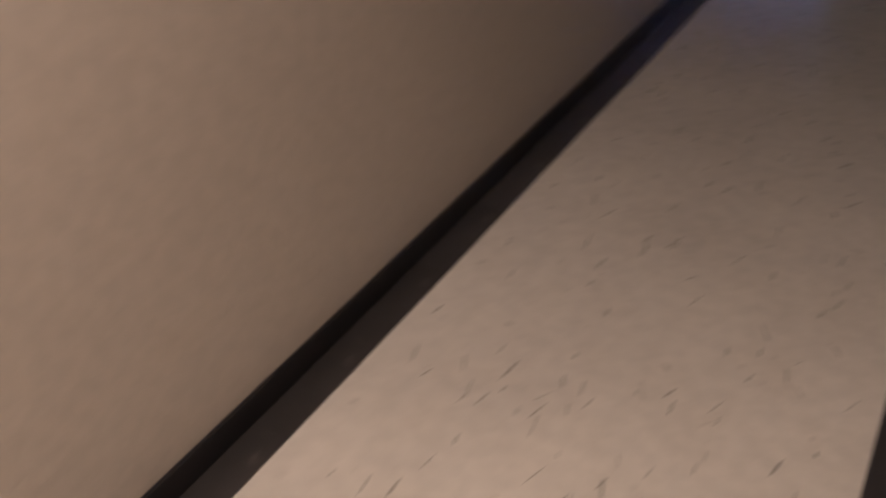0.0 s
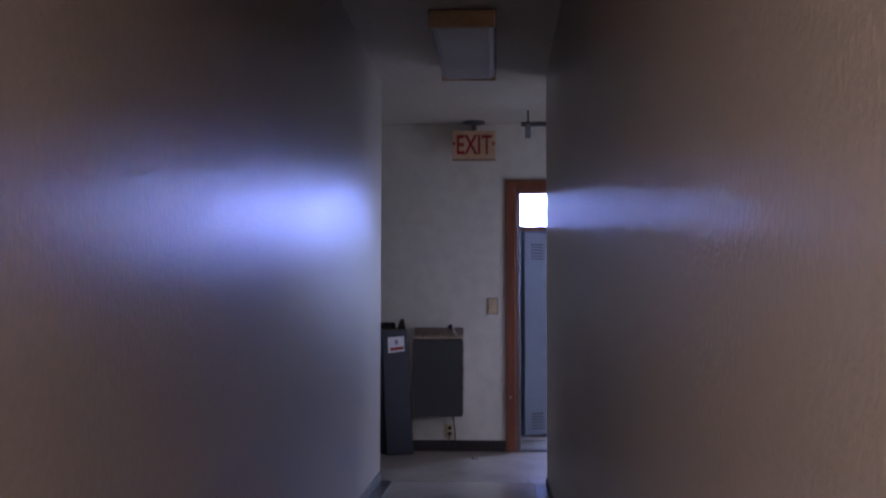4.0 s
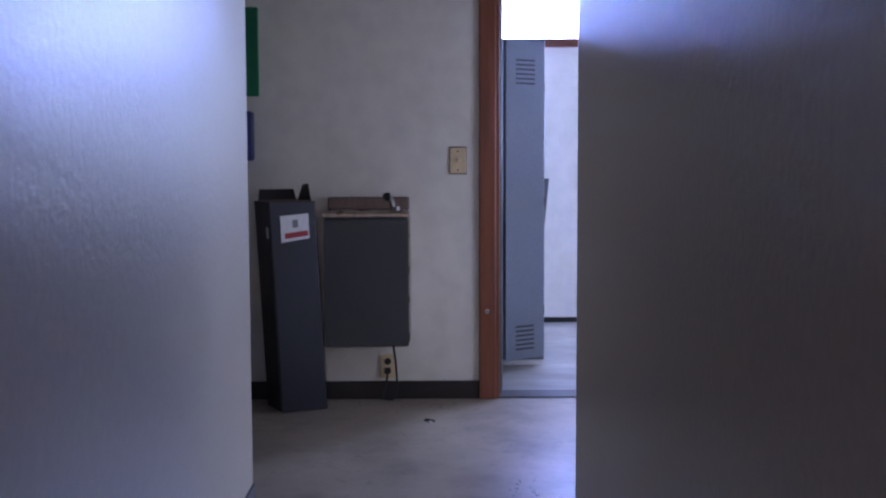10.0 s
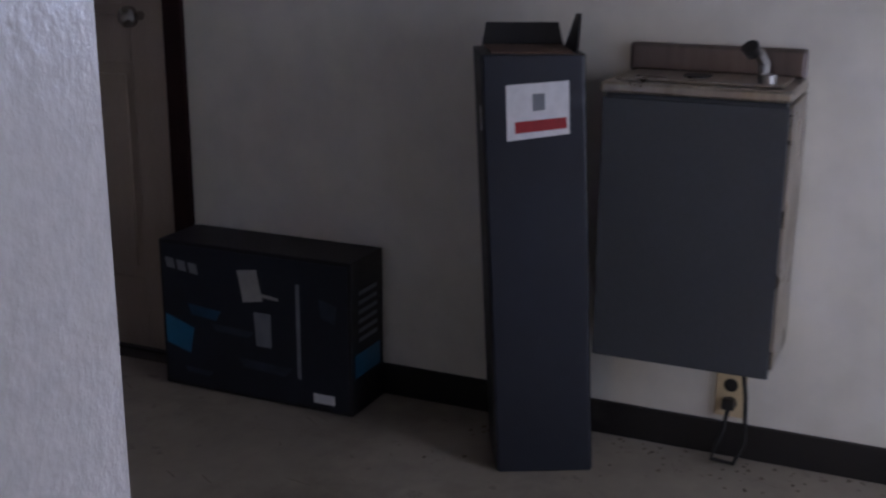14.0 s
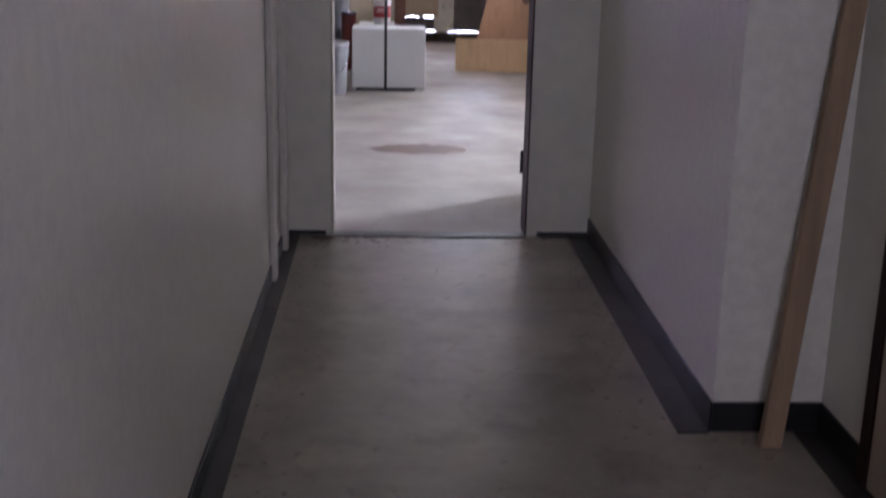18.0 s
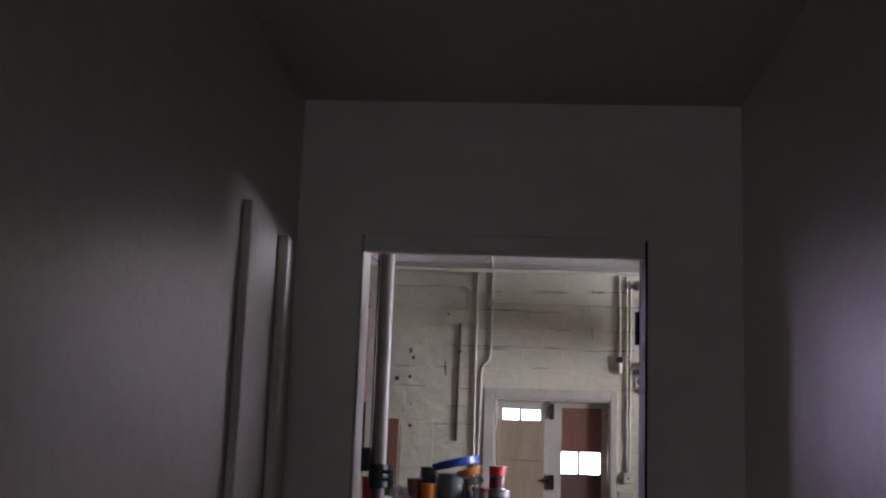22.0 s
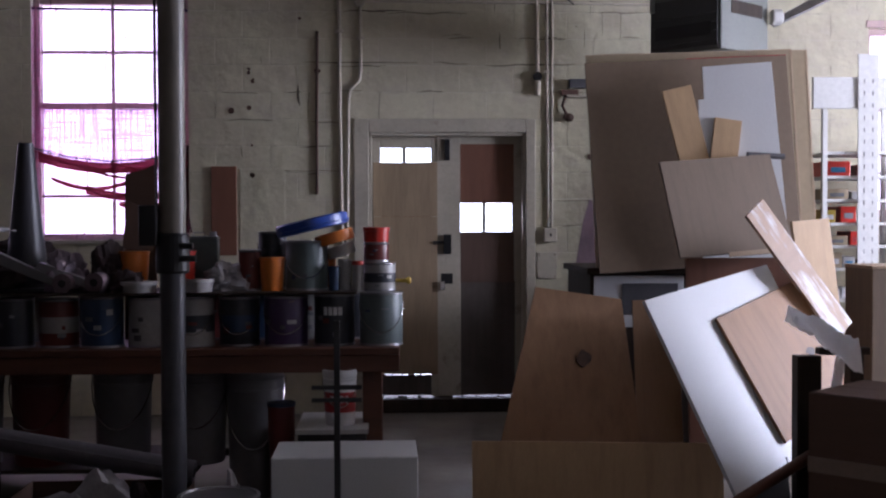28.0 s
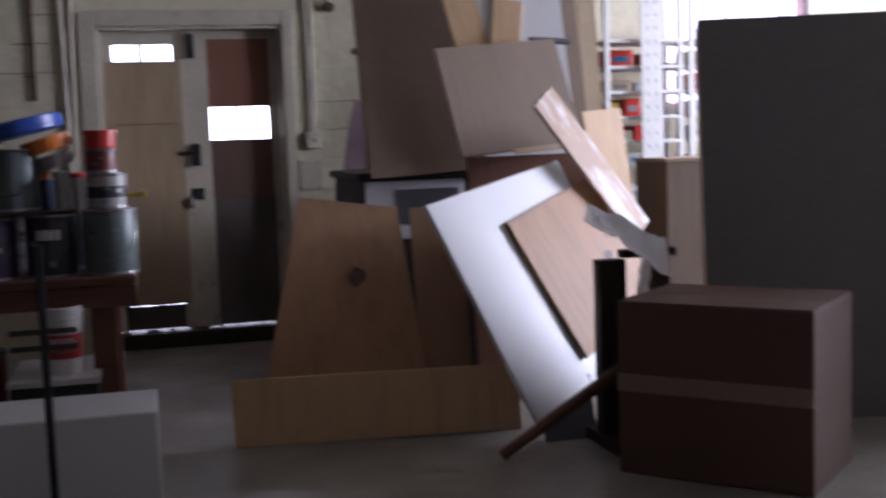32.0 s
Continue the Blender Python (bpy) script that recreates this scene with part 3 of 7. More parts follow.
# the side wall with a long window band towards the shelving
structure("wall_workshop_right_low", bx(WX1, WX1 + 0.2, EY, FY + 0.28, 0, 1.2), PLASTER, "pale painted side wall under the window band")
structure("wall_workshop_right_high", bx(WX1, WX1 + 0.2, EY, FY + 0.28, 3.1, WC), PLASTER, "pale painted side wall over the window band")
structure("wall_workshop_right_near", bx(WX1, WX1 + 0.2, EY, 10.58, 1.2, 3.1), PLASTER, "pale painted side wall beside the window band")
structure("wall_workshop_right_far", bx(WX1, WX1 + 0.2, 12.42, FY + 0.28, 1.2, 3.1), PLASTER, "pale painted side wall beside the window band")
tagged(part("backdrop_side", bx(WX1 + 0.9, WX1 + 0.95, 9.8, 13.2, 0.6, 4.0), SKYP), "bright overcast sky outside the side window", kind="structure")
# locker room shell
structure("ceiling_locker_room", bx(0.16, 2.64, -2.6, 1.6, LC, LC + 0.12), CEIL, "pale matt painted ceiling")
structure("wall_locker_left", bx(0.16, 2.64, 1.5, 1.6, 0, LC), WALLB, "white painted locker room wall")
structure("wall_locker_right", bx(0.16, 2.64, -2.6, -2.5, 0, LC), WALLB, "white painted locker room wall")
LWZ0, LWZ1, LWY0, LWY1 = 1.91, 2.46, -1.15, 0.95
TWY0, TWY1, TWZ0 = -2.3, -1.3, 0.9
structure("wall_locker_near_high", bx(0.06, 0.16, -2.6, 1.6, HC + 0.12, LC + 0.12), WALLB, "white painted locker room wall over the doorway")
structure("wall_locker_far_low", bx(2.5, 2.64, TWY1, 1.5, 0, LWZ0), WALLB, "white painted far wall under the high window")
structure("wall_locker_far_sill", bx(2.5, 2.64, TWY0, TWY1, 0, TWZ0), WALLB, "white painted far wall under the tall window")
structure("wall_locker_far_high", bx(2.5, 2.64, TWY0, 1.5, LWZ1, LC), WALLB, "white painted wall over the windows")
structure("wall_locker_far_left", bx(2.5, 2.64, LWY1, 1.5, LWZ0, LWZ1), WALLB, "white painted wall beside the high window")
structure("wall_locker_far_pier", bx(2.5, 2.64, TWY1, LWY0, LWZ0, LWZ1), WALLB, "white painted pier between the windows")
structure("wall_locker_far_right", bx(2.5, 2.64, -2.5, TWY0, 0, LC), WALLB, "white painted wall beside the tall window")
tagged(part("backdrop_tall_window", bx(2.76, 2.80, TWY0 - 0.4, TWY1 + 0.1, TWZ0 - 0.4, LWZ1 + 0.4), SKYM), "bright overcast sky outside the tall window", kind="structure")
tagged(part("backdrop_locker", bx(2.76, 2.80, LWY0 - 0.04, LWY1 + 0.4, LWZ0 - 0.3, LWZ1 + 0.5), SKYL), "bright overcast sky outside the high window", kind="structure")
structure("trim_locker_window", bx(2.47, 2.5, LWY0 - 0.05, LWY1 + 0.05, LWZ0 - 0.055, LWZ0 + 0.003, 0.003), TRIM, "varnished brown sill under the high window")
structure("ground", bx(-60, 60, -60, 70, -0.5, -0.13), CONC, "plain ground outside the building")


def base_run(name, x0, x1, y0, y1, high=0.085):
    """A rubber cove base with a rounded top and a toe."""
    bm = bx(x0, x1, y0, y1, 0, high, 0.0025)
    structure(name, bm, BASE, "black rubber cove base along the wall")


T = 0.008
base_run("baseboard_corridor_left", CX0, XL, YL - T, YL, 0.063)
base_run("baseboard_corridor_right", CX0, XR, YR, YR + T, 0.05)
base_run("baseboard_hall_outer", XL, XL + T, YL, EY, 0.065)
base_run("baseboard_hall_outer_near", XR, XR + T, HY0, YR)
base_run("baseboard_fountain", -T, 0, DY1 + 0.075, 2.10)
base_run("baseboard_fountain_far", -T, 0, 3.10, JY)
base_run("baseboard_fountain_beyond", -T, 0, HY0, DY0 - 0.075)
base_run("baseboard_jut_front", JX, -T, JY - T, JY)
base_run("baseboard_jut", JX - T, JX, JY - T, EY)
base_run("baseboard_end_right", OX1 + 0.05, JX - T, EY - 0.006, EY, 0.022)
base_run("baseboard_end_left", XL + T, OX0 - 0.03, EY - 0.006, EY, 0.022)
structure("baseboard_locker", bx(2.492, 2.5, -2.5, 1.5, 0, 0.035, 0.002), BASE, "black base of the locker room wall")


def opening_trim():
    """Casings and jambs of the workshop opening and of the side doors."""
    d = new("door_opening")
    tagged(d, "cream and brown painted casing round the workshop opening", "door frame", kind="structure")
    part("jamb", bx(OX0 - 0.006, OX0 + 0.003, EY - 0.004, EY + ED + 0.004, 0, OZ + 0.05, 0.002), CREAM, d, "cream painted jamb")
    part("jamb", bx(OX1 - 0.004, OX1 + 0.003, EY - 0.012, EY + ED + 0.004, 0, OZ + 0.05, 0.003), BROWN, d, "dark brown scuffed jamb")
    part("head", bx(OX0 - 0.001, OX1 + 0.001, EY + 0.002, EY + 0.04, OZ, OZ + 0.0545, 0.002), WALLB, d)
    part("threshold", bx(OX0, OX1, EY - 0.03, EY + 0.05, 0, 0.006, 0.002), BASE, d, "dark worn threshold strip")
    leaf = new("door_workshop")
    tagged(leaf, "dark brown door standing open into the workshop", "door", kind="structure")
    a, b = Vector((OX1 + 0.012, EY + ED + 0.01, 0)), Vector((OX1 + 0.19, EY + ED + 0.79, 0))
    u = (b - a).normalized()
    w = Vector((u.y, -u.x, 0)) * 0.04
    bm = bmesh.new()
    lo = [bm.verts.new(p + Vector((0, 0, 0.012))) for p in (a, b, b + w, a + w)]
    hi = [bm.verts.new(p + Vector((0, 0, OZ - 0.05))) for p in (a, b, b + w, a + w)]
    bm.faces.new(lo[::-1]), bm.faces.new(hi)
    for i in range(4):
        bm.faces.new((lo[i], lo[(i + 1) % 4], hi[(i + 1) % 4], hi[i]))
    part("leaf", bm, DARKW, leaf)
    for z in (0.25, 1.05, 1.8):
        part("hinge", cyl((OX1 - 0.008, EY + ED + 0.012, z), (OX1 - 0.008, EY + ED + 0.012, z + 0.1), 0.008, n=10), BLKSTEEL, leaf)


opening_trim()


def locker_doorway():
    d = new("door_locker_room")
    tagged(d, "varnished red-brown wooden frame of the locker room doorway", "door frame", kind="structure")
    for y0, y1 in ((DY1 - 0.002, DY1 + 0.075), (DY0 - 0.075, DY0 + 0.002)):
        part("casing", bx(-0.022, 0.0, y0, y1, 0, DZ + 0.075, 0.005), TRIM, d)
    part("casing", bx(-0.022, 0.0, DY0, DY1, DZ, DZ + 0.075, 0.005), TRIM, d)
    part("jamb", bx(-0.006, 0.17, DY1 - 0.02, DY1 + 0.001, 0, DZ, 0.003), TRIM, d)
    part("jamb", bx(-0.006, 0.17, DY0 - 0.001, DY0 + 0.02, 0, DZ, 0.003), TRIM, d)
    part("head", bx(-0.006, 0.17, DY0, DY1, DZ - 0.02, DZ + 0.001, 0.003), TRIM, d)
    part("stop", bx(0.06, 0.10, DY1 - 0.034, DY1 - 0.02, 0, DZ - 0.02, 0.003), GREYPL, d, "grey door stop strip")
    part("strike_plate", bx(-0.0245, -0.021, DY1 + 0.03, DY1 + 0.05, 0.40, 0.42, 0.001), CHROME, d)
    part("threshold", bx(0.0, 0.16, DY0, DY1, 0, 0.007, 0.002), STRIP, d, "grey worn threshold")
    w = new("window_locker")
    tagged(w, "high window with a reddish frame and bright sky", "window", kind="structure")
    for z in (LWZ0 - 0.05, LWZ1):
        part("window_frame", bx(2.47, 2.56, LWY0, LWY1, z, z + 0.05, 0.004), TRIM, w)
    for y in (LWY0, LWY1 - 0.05):
        part("window_frame", bx(2.48, 2.56, y, y + 0.05, LWZ0, LWZ1, 0.004), TRIM, w)
    g = part("pane", bx(2.54, 2.544, LWY0 + 0.05, LWY1 - 0.05, LWZ0, LWZ1), PANE, w)
    g.visible_shadow = False
    w = new("window_locker_tall")
    tagged(w, "tall window with a reddish frame and bright sky", "window", kind="structure")
    for z in (TWZ0, LWZ1 - 0.05):
        part("window_frame", bx(2.52, 2.58, TWY0, TWY1, z, z + 0.05, 0.004), TRIM, w)
    for y in (TWY0, TWY1 - 0.05):
        part("window_frame", bx(2.52, 2.58, y, y + 0.05, TWZ0 + 0.05, LWZ1 - 0.05, 0.004), TRIM, w)


locker_doorway()


def tan_door():
    """A moulded six-panel door in a dark frame, closed, in the fountain wall."""
    y0, y1, h = 2.19, 3.02, 2.0
    d = new("door_tan")
    tagged(d, "closed tan six-panel door in a dark brown frame", "door", kind="structure")
    for a, b in ((y0 - 0.06, y0), (y1, y1 + 0.06)):
        part("casing", bx(-0.018, -0.001, a, b, 0, h + 0.06, 0.004), BROWN, d)
    part("casing", bx(-0.018, -0.001, y0, y1, h, h + 0.06, 0.004), BROWN, d)
    leaf = part("leaf", bx(-0.006, 0.0, y0, y1, 0.012, h), DOORB, d)
    part("sill", bx(-0.03, -0.001, y0, y1, 0, 0.012, 0.002), BASE, d)
    ym = (y0 + y1) / 2
    for a, b in ((y0, y0 + 0.11), (ym - 0.055, ym + 0.055), (y1 - 0.11, y1)):
        part("stile", bx(-0.014, -0.006, a, b, 0.012, h, 0.003), DOORB, leaf)
    for z0, z1 in ((0.012, 0.22), (0.82, 0.95), (1.55, 1.66), (1.88, 2.0)):
        for a, b in ((y0 + 0.11, ym - 0.055), (ym + 0.055, y1 - 0.11)):
            part("rail", bx(-0.014, -0.006, a, b, z0, z1, 0.003), DOORB, leaf)
    for z0, z1 in ((0.22, 0.82), (0.95, 1.55), (1.66, 1.88)):
        for a, b in ((y0 + 0.11, ym - 0.055), (ym + 0.055, y1 - 0.11)):
            part("panel", bx(-0.011, -0.005, a + 0.028, b - 0.028, z0 + 0.028, z1 - 0.028, 0.004), DOORB, leaf)
    part("knob", lathe([(0.012, 0), (0.012, 0.03), (0.028, 0.045), (0.028, 0.062), (0.012, 0.072)], 16), CHROME, leaf).matrix_local = pose(-0.014, y0 + 0.07, 0.95, 0, -90, 0)


tan_door()

# ---- hall recess with hinges near the opening ----
rec = new("door_side")
tagged(rec, "cream casing with steel hinges of a side door near the hall's end", "door frame", kind="structure")
part("casing", bx(XL + 0.001, XL + 0.024, 4.70, 4.78, 0, 2.03, 0.005), WALLH, rec)
part("casing", bx(XL + 0.001, XL + 0.03, 5.13, 5.18, 0, 2.03, 0.005), WALLH, rec)
for z in (0.3, 1.0, 1.7):
    part("hinge", cyl((XL + 0.012, 4.79, z), (XL + 0.012, 4.79, z + 0.07), 0.007, n=10), BLKSTEEL, rec)

# ---- corridor and hall things ----


def drinking_fountain():
    f = thing("drinking_fountain", "dark grey wall-hung drinking fountain with a worn stainless basin", "drinking fountain", at=(0, 0.745, 0.28))
    x0, y0, y1 = -0.215, -0.185, 0.19
    part("cabinet", bx(x0, -0.002, y0 + 0.004, y1 - 0.004, 0, 0.575, 0.006), FOUNT, f)
    part("front_panel", bx(x0 - 0.006, x0, y0, y1, 0.004, 0.566, 0.003), FOUNT, f)
    top = bx(x0 - 0.012, -0.002, y0 - 0.004, y1 + 0.004, 0.575, 0.598, 0.006)
    part("rim", top, STEEL, f, "worn stainless rim")
    bm = bx(x0 + 0.02, -0.03, y0 + 0.02, y1 - 0.02, 0.5985, 0.604, 0.002)
    part("basin", bm, STEEL, f)
    part("splash_back", bx(-0.022, -0.002, y0, y1, 0.598, 0.66, 0.008), SPLASH, f, "dull brown splash back")
    part("drain", cyl((-0.11, 0.02, 0.604), (-0.11, 0.02, 0.607), 0.03, n=20), BLKSTEEL, f)
    b = part("bubbler", tube([(-0.09, -0.11, 0.6), (-0.09, -0.11, 0.635), (-0.10, -0.10, 0.655), (-0.12, -0.09, 0.66)], 0.012), DULLCHROME, f)
    part("nozzle", cyl((-0.118, -0.091, 0.655), (-0.132, -0.085, 0.672), 0.014, 0.018, 14), BLKSTEEL, b)
    part("push_button", cyl((-0.165, -0.13, 0.604), (-0.165, -0.13, 0.622), 0.018, n=16), DULLCHROME, f)
    part("side_flange", bx(x0 + 0.01, -0.01, y0 - 0.005, y0 + 0.004, 0.02, 0.57, 0.001), STEEL, f)


drinking_fountain()


def socket_and_cord():
    s = thing("wall_socket", "stained ivory wall socket under the fountain", "socket", at=(0, 0.665, 0.155))
    part("plate", bx(-0.008, -0.001, -0.035, 0.035, -0.057, 0.057, 0.003), IVORY, s)
    part("outlet", cyl((-0.0085, 0, 0.022), (-0.011, 0, 0.022), 0.016, n=14), BLACK, s)
    part("outlet", cyl((-0.0085, 0, -0.022), (-0.011, 0, -0.022), 0.016, n=14), BLACK, s)
    c = thing("power_cord", "black power cord hanging from the fountain to the socket", "cord", at=(0, 0.66, 0.12))
    part("plug", bx(-0.035, -0.012, -0.008, 0.02, 0.003, 0.03, 0.004), BLACK, c)
    part("cable", tube([(-0.03, 0.005, 0.01), (-0.045, 0.01, -0.04), (-0.05, 0.025, -0.085), (-0.06, 0.03, -0.108), (-0.06, -0.02, -0.112), (-0.05, -0.04, -0.06), (-0.05, -0.035, 0.05), (-0.06, -0.02, 0.165)], 0.005), BLACK, c)


socket_and_cord()


def tall_case():
    """A long open black cardboard carton on end, turned a little and leaning."""
    c = thing("tall_carton", "tall narrow black-blue cardboard carton standing open by the fountain", "carton", at=(-0.175, 1.064, 0))
    c.rotation_euler = (0, 0, radians(27))
    k, h = 0.105, 0.93

    def sh(bm):
        for v in bm.verts:
            v.co.y += 0.05 * v.co.z / h
        return bm
    part("front", sh(bx(-0.095, 0.10, -k, k, 0, h, 0.004)), NAVY, c)
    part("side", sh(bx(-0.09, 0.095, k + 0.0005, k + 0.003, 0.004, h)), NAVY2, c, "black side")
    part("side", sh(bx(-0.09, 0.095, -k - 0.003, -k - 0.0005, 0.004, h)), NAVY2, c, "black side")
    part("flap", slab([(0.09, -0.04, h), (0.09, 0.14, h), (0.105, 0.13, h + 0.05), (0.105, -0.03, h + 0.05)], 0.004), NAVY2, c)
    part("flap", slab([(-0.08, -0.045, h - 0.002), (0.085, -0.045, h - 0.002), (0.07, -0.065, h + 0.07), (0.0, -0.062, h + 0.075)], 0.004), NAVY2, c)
    part("lining", bx(-0.085, 0.09, -0.035, 0.135, h + 0.001, h + 0.004), CARD, c, "brown cardboard lining")
    x = -0.0965
    lab = part("label", slab([(x, 0.105, 0.868), (x, -0.025, 0.878), (x, -0.03, 0.768), (x, 0.10, 0.752)], 0.001), LABEL, c, "white paper label")
    part("label_band", slab([(x - 0.0012, 0.085, 0.792), (x - 0.0012, -0.022, 0.803), (x - 0.0012, -0.024, 0.780), (x - 0.0012, 0.083, 0.768)], 0.001), RED, lab)
    part("print_bar", slab([(x - 0.0012, 0.05, 0.85), (x - 0.0012, 0.025, 0.852), (x - 0.0012, 0.023, 0.818), (x - 0.0012, 0.048, 0.815)], 0.001), GREYP, lab)
    part("sticker", sh(bx(-0.075, -0.05, k + 0.0032, k + 0.0045, 0.77, 0.82)), LABEL, c)


tall_case()


def monitor_carton():
    c = thing("monitor_carton", "black glossy carton with blue print against the wall", "carton", at=(-0.10, 1.83, 0))
    y0, y1, h = -0.28, 0.285, 0.40
    x0 = -0.085
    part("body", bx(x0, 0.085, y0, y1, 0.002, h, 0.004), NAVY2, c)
    f = part("front_print", bx(x0 - 0.001, x0, y0 + 0.01, y1 - 0.01, 0.012, h - 0.01), NAVY, c)
    part("blue_patch", slab([(x0 - 0.0025, y1 - 0.012, 0.20), (x0 - 0.0025, y1 - 0.10, 0.17), (x0 - 0.0025, y1 - 0.085, 0.10), (x0 - 0.0025, y1 - 0.012, 0.12)], 0.001), PALE, f)
    part("pale_patch", slab([(x0 - 0.0025, 0.045, 0.345), (x0 - 0.0025, -0.012, 0.352), (x0 - 0.0025, -0.028, 0.272), (x0 - 0.0025, 0.03, 0.262)], 0.001), CANW, f)
    part("pale_strip", slab([(x0 - 0.0025, -0.022, 0.292), (x0 - 0.0025, -0.075, 0.285), (x0 - 0.0025, -0.073, 0.278), (x0 - 0.0025, -0.022, 0.282)], 0.001), CANW, f)
    for q, (ya, za, w, h) in enumerate(((0.20, 0.235, 0.10, 0.035), (0.13, 0.19, 0.13, 0.022), (0.05, 0.11, 0.16, 0.03), (-0.19, 0.30, 0.05, 0.06), (0.22, 0.06, 0.09, 0.018))):
        part("dim_print", slab([(x0 - 0.002, ya, za), (x0 - 0.002, ya - w, za - 0.25 * h), (x0 - 0.002, ya - w * 0.85, za - h), (x0 - 0.002, ya - w * 0.1, za - 0.8 * h)], 0.0005), DIMPRINT if q else PALE2, f)
    part("grey_patch", slab([(x0 - 0.0025, 0.0, 0.24), (x0 - 0.0025, -0.05, 0.24), (x0 - 0.0025, -0.05, 0.15), (x0 - 0.0025, -0.005, 0.15)], 0.001), GREYP, f)
    part("grey_line", slab([(x0 - 0.0025, -0.125, 0.33), (x0 - 0.0025, -0.135, 0.33), (x0 - 0.0025, -0.135, 0.08), (x0 - 0.0025, -0.125, 0.08)], 0.001), GREYP, f)
    for k in range(3):
        part("print_bar", slab([(x0 - 0.0025, y1 - 0.02 - 0.035 * k, 0.355 - 0.004 * k), (x0 - 0.0025, y1 - 0.045 - 0.035 * k, 0.352 - 0.004 * k), (x0 - 0.0025, y1 - 0.05 - 0.035 * k, 0.325 - 0.004 * k), (x0 - 0.0025, y1 - 0.025 - 0.035 * k, 0.328 - 0.004 * k)], 0.001), GREYP, f)
    part("print_bar", slab([(x0 - 0.0025, -0.17, 0.05), (x0 - 0.0025, -0.23, 0.05), (x0 - 0.0025, -0.23, 0.025), (x0 - 0.0025, -0.17, 0.025)], 0.001), LABEL, f)
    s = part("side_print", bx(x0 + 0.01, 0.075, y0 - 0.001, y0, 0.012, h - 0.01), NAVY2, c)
    part("blue_patch", bx(x0 + 0.015, 0.06, y0 - 0.0025, y0 - 0.0015, 0.10, 0.16), PALE, s)
    for k in range(6):
        part("print_bar", bx(-0.05, 0.045, y0 - 0.0025, y0 - 0.0015, 0.19 + 0.024 * k, 0.20 + 0.024 * k), GREYP, s)
    part("handle", tube([(0.0, 0.15, h + 0.004), (-0.03, 0.12, h + 0.014), (-0.035, 0.06, h + 0.016), (-0.03, 0.0, h + 0.014), (0.0, -0.03, h + 0.004)], 0.009), CANW, c, "pale plastic carrying handle")
    part("top_print", bx(-0.05, 0.03, -0.20, -0.06, h, h + 0.0015), GREYP, c)


monitor_carton()


def first_aid():
    c = thing("first_aid_box", "dark blue first aid box with a red cross on the wall", "first aid box", at=(-0.05, 1.427, 1.107))
    part("case", bx(-0.05, 0.049, -0.16, 0.16, 0, 0.225, 0.012), AIDBLUE, c)
    part("seam", bx(-0.0515, 0.0, -0.162, 0.162, 0.108, 0.114, 0.001), BLACK, c)
    x = part("cross", bx(-0.053, -0.0505, -0.016, 0.016, 0.09, 0.18, 0.001), CANR, c)
    part("cross_arm", bx(-0.0528, -0.0505, -0.045, 0.045, 0.119, 0.151, 0.001), CANR, x)
    for a, b in ((-0.045, -0.012), (-0.006, 0.05)):
        part("print_bar", bx(-0.0525, -0.0505, a, b, 0.045, 0.062), LABEL, c)
    part("print_bar", bx(-0.0525, -0.0505, -0.13, -0.115, 0.03, 0.045), LABEL, c)
    part("handle", tube([(0, -0.09, 0.22), (0, -0.09, 0.25), (0, 0.09, 0.25), (0, 0.09, 0.22)], 0.006), BLACK, c)


first_aid()

gp = thing("green_first_aid_panel", "green and white first aid notice over the first aid box", "notice", at=(-0.012, 1.412, 1.40))
part("panel", bx(-0.012, 0.011, -0.17, 0.17, 0, 0.40, 0.004), GREEN, gp)
part("white_field", bx(-0.0145, -0.0122, -0.06, 0.10, 0.08, 0.24, 0.001), LABEL, gp)

sw = thing("light_switch", "stained ivory light switch beside the door frame", "switch", at=(-0.001, 0.337, 1.105))
part("back_plate", bx(-0.004, 0, -0.041, 0.041, -0.063, 0.063, 0.002), SPLASH, sw, "brown stained edge")
part("plate", bx(-0.008, -0.004, -0.036, 0.036, -0.058, 0.058, 0.002), IVORY, sw)
part("toggle", bx(-0.018, -0.007, -0.006, 0.006, -0.008, 0.014, 0.002), SIGN, sw)
part("screw", cyl((-0.0075, 0, 0.042), (-0.009, 0, 0.042), 0.004, n=8), BLKSTEEL, sw)
part("screw", cyl((-0.0075, 0, -0.042), (-0.009, 0, -0.042), 0.004, n=8), BLKSTEEL, sw)


def exit_sign():
    s = thing("exit_sign", "aged yellowish exit sign with red letters under the ceiling", "exit sign", at=(-0.12, 0.479, HC))
    part("mount", cyl((0, 0, -0.014), (0, 0, 0), 0.085, n=28), GREYPL, s)
    part("stem", cyl((0, 0, -0.075), (0, 0, -0.012), 0.018, n=12), GREYPL, s)
    box = part("housing", bx(-0.03, 0.03, -0.165, 0.165, -0.30, -0.07, 0.006), SIGN, s)
    letters("EXIT", 0.185, 0.0015, RED, box, pose(-0.032, 0, -0.187, 90, 0, -90) @ Matrix.Diagonal((0.72, 1.12, 1, 1)), "lettering", 0.003)
    for y, d in ((0.147, 1), (-0.147, -1)):
        bm = bmesh.new()
        vs = [bm.verts.new(p) for p in ((-0.0315, y + 0.018 * d, -0.17), (-0.0315, y - 0.006 * d, -0.152), (-0.0315, y - 0.006 * d, -0.188))]
        bm.faces.new(vs)
        part("arrow", bm, RED, box)
    part("face_rim", bx(-0.0322, -0.0302, -0.165, 0.165, -0.30, -0.292), GREYPL, box)


exit_sign()

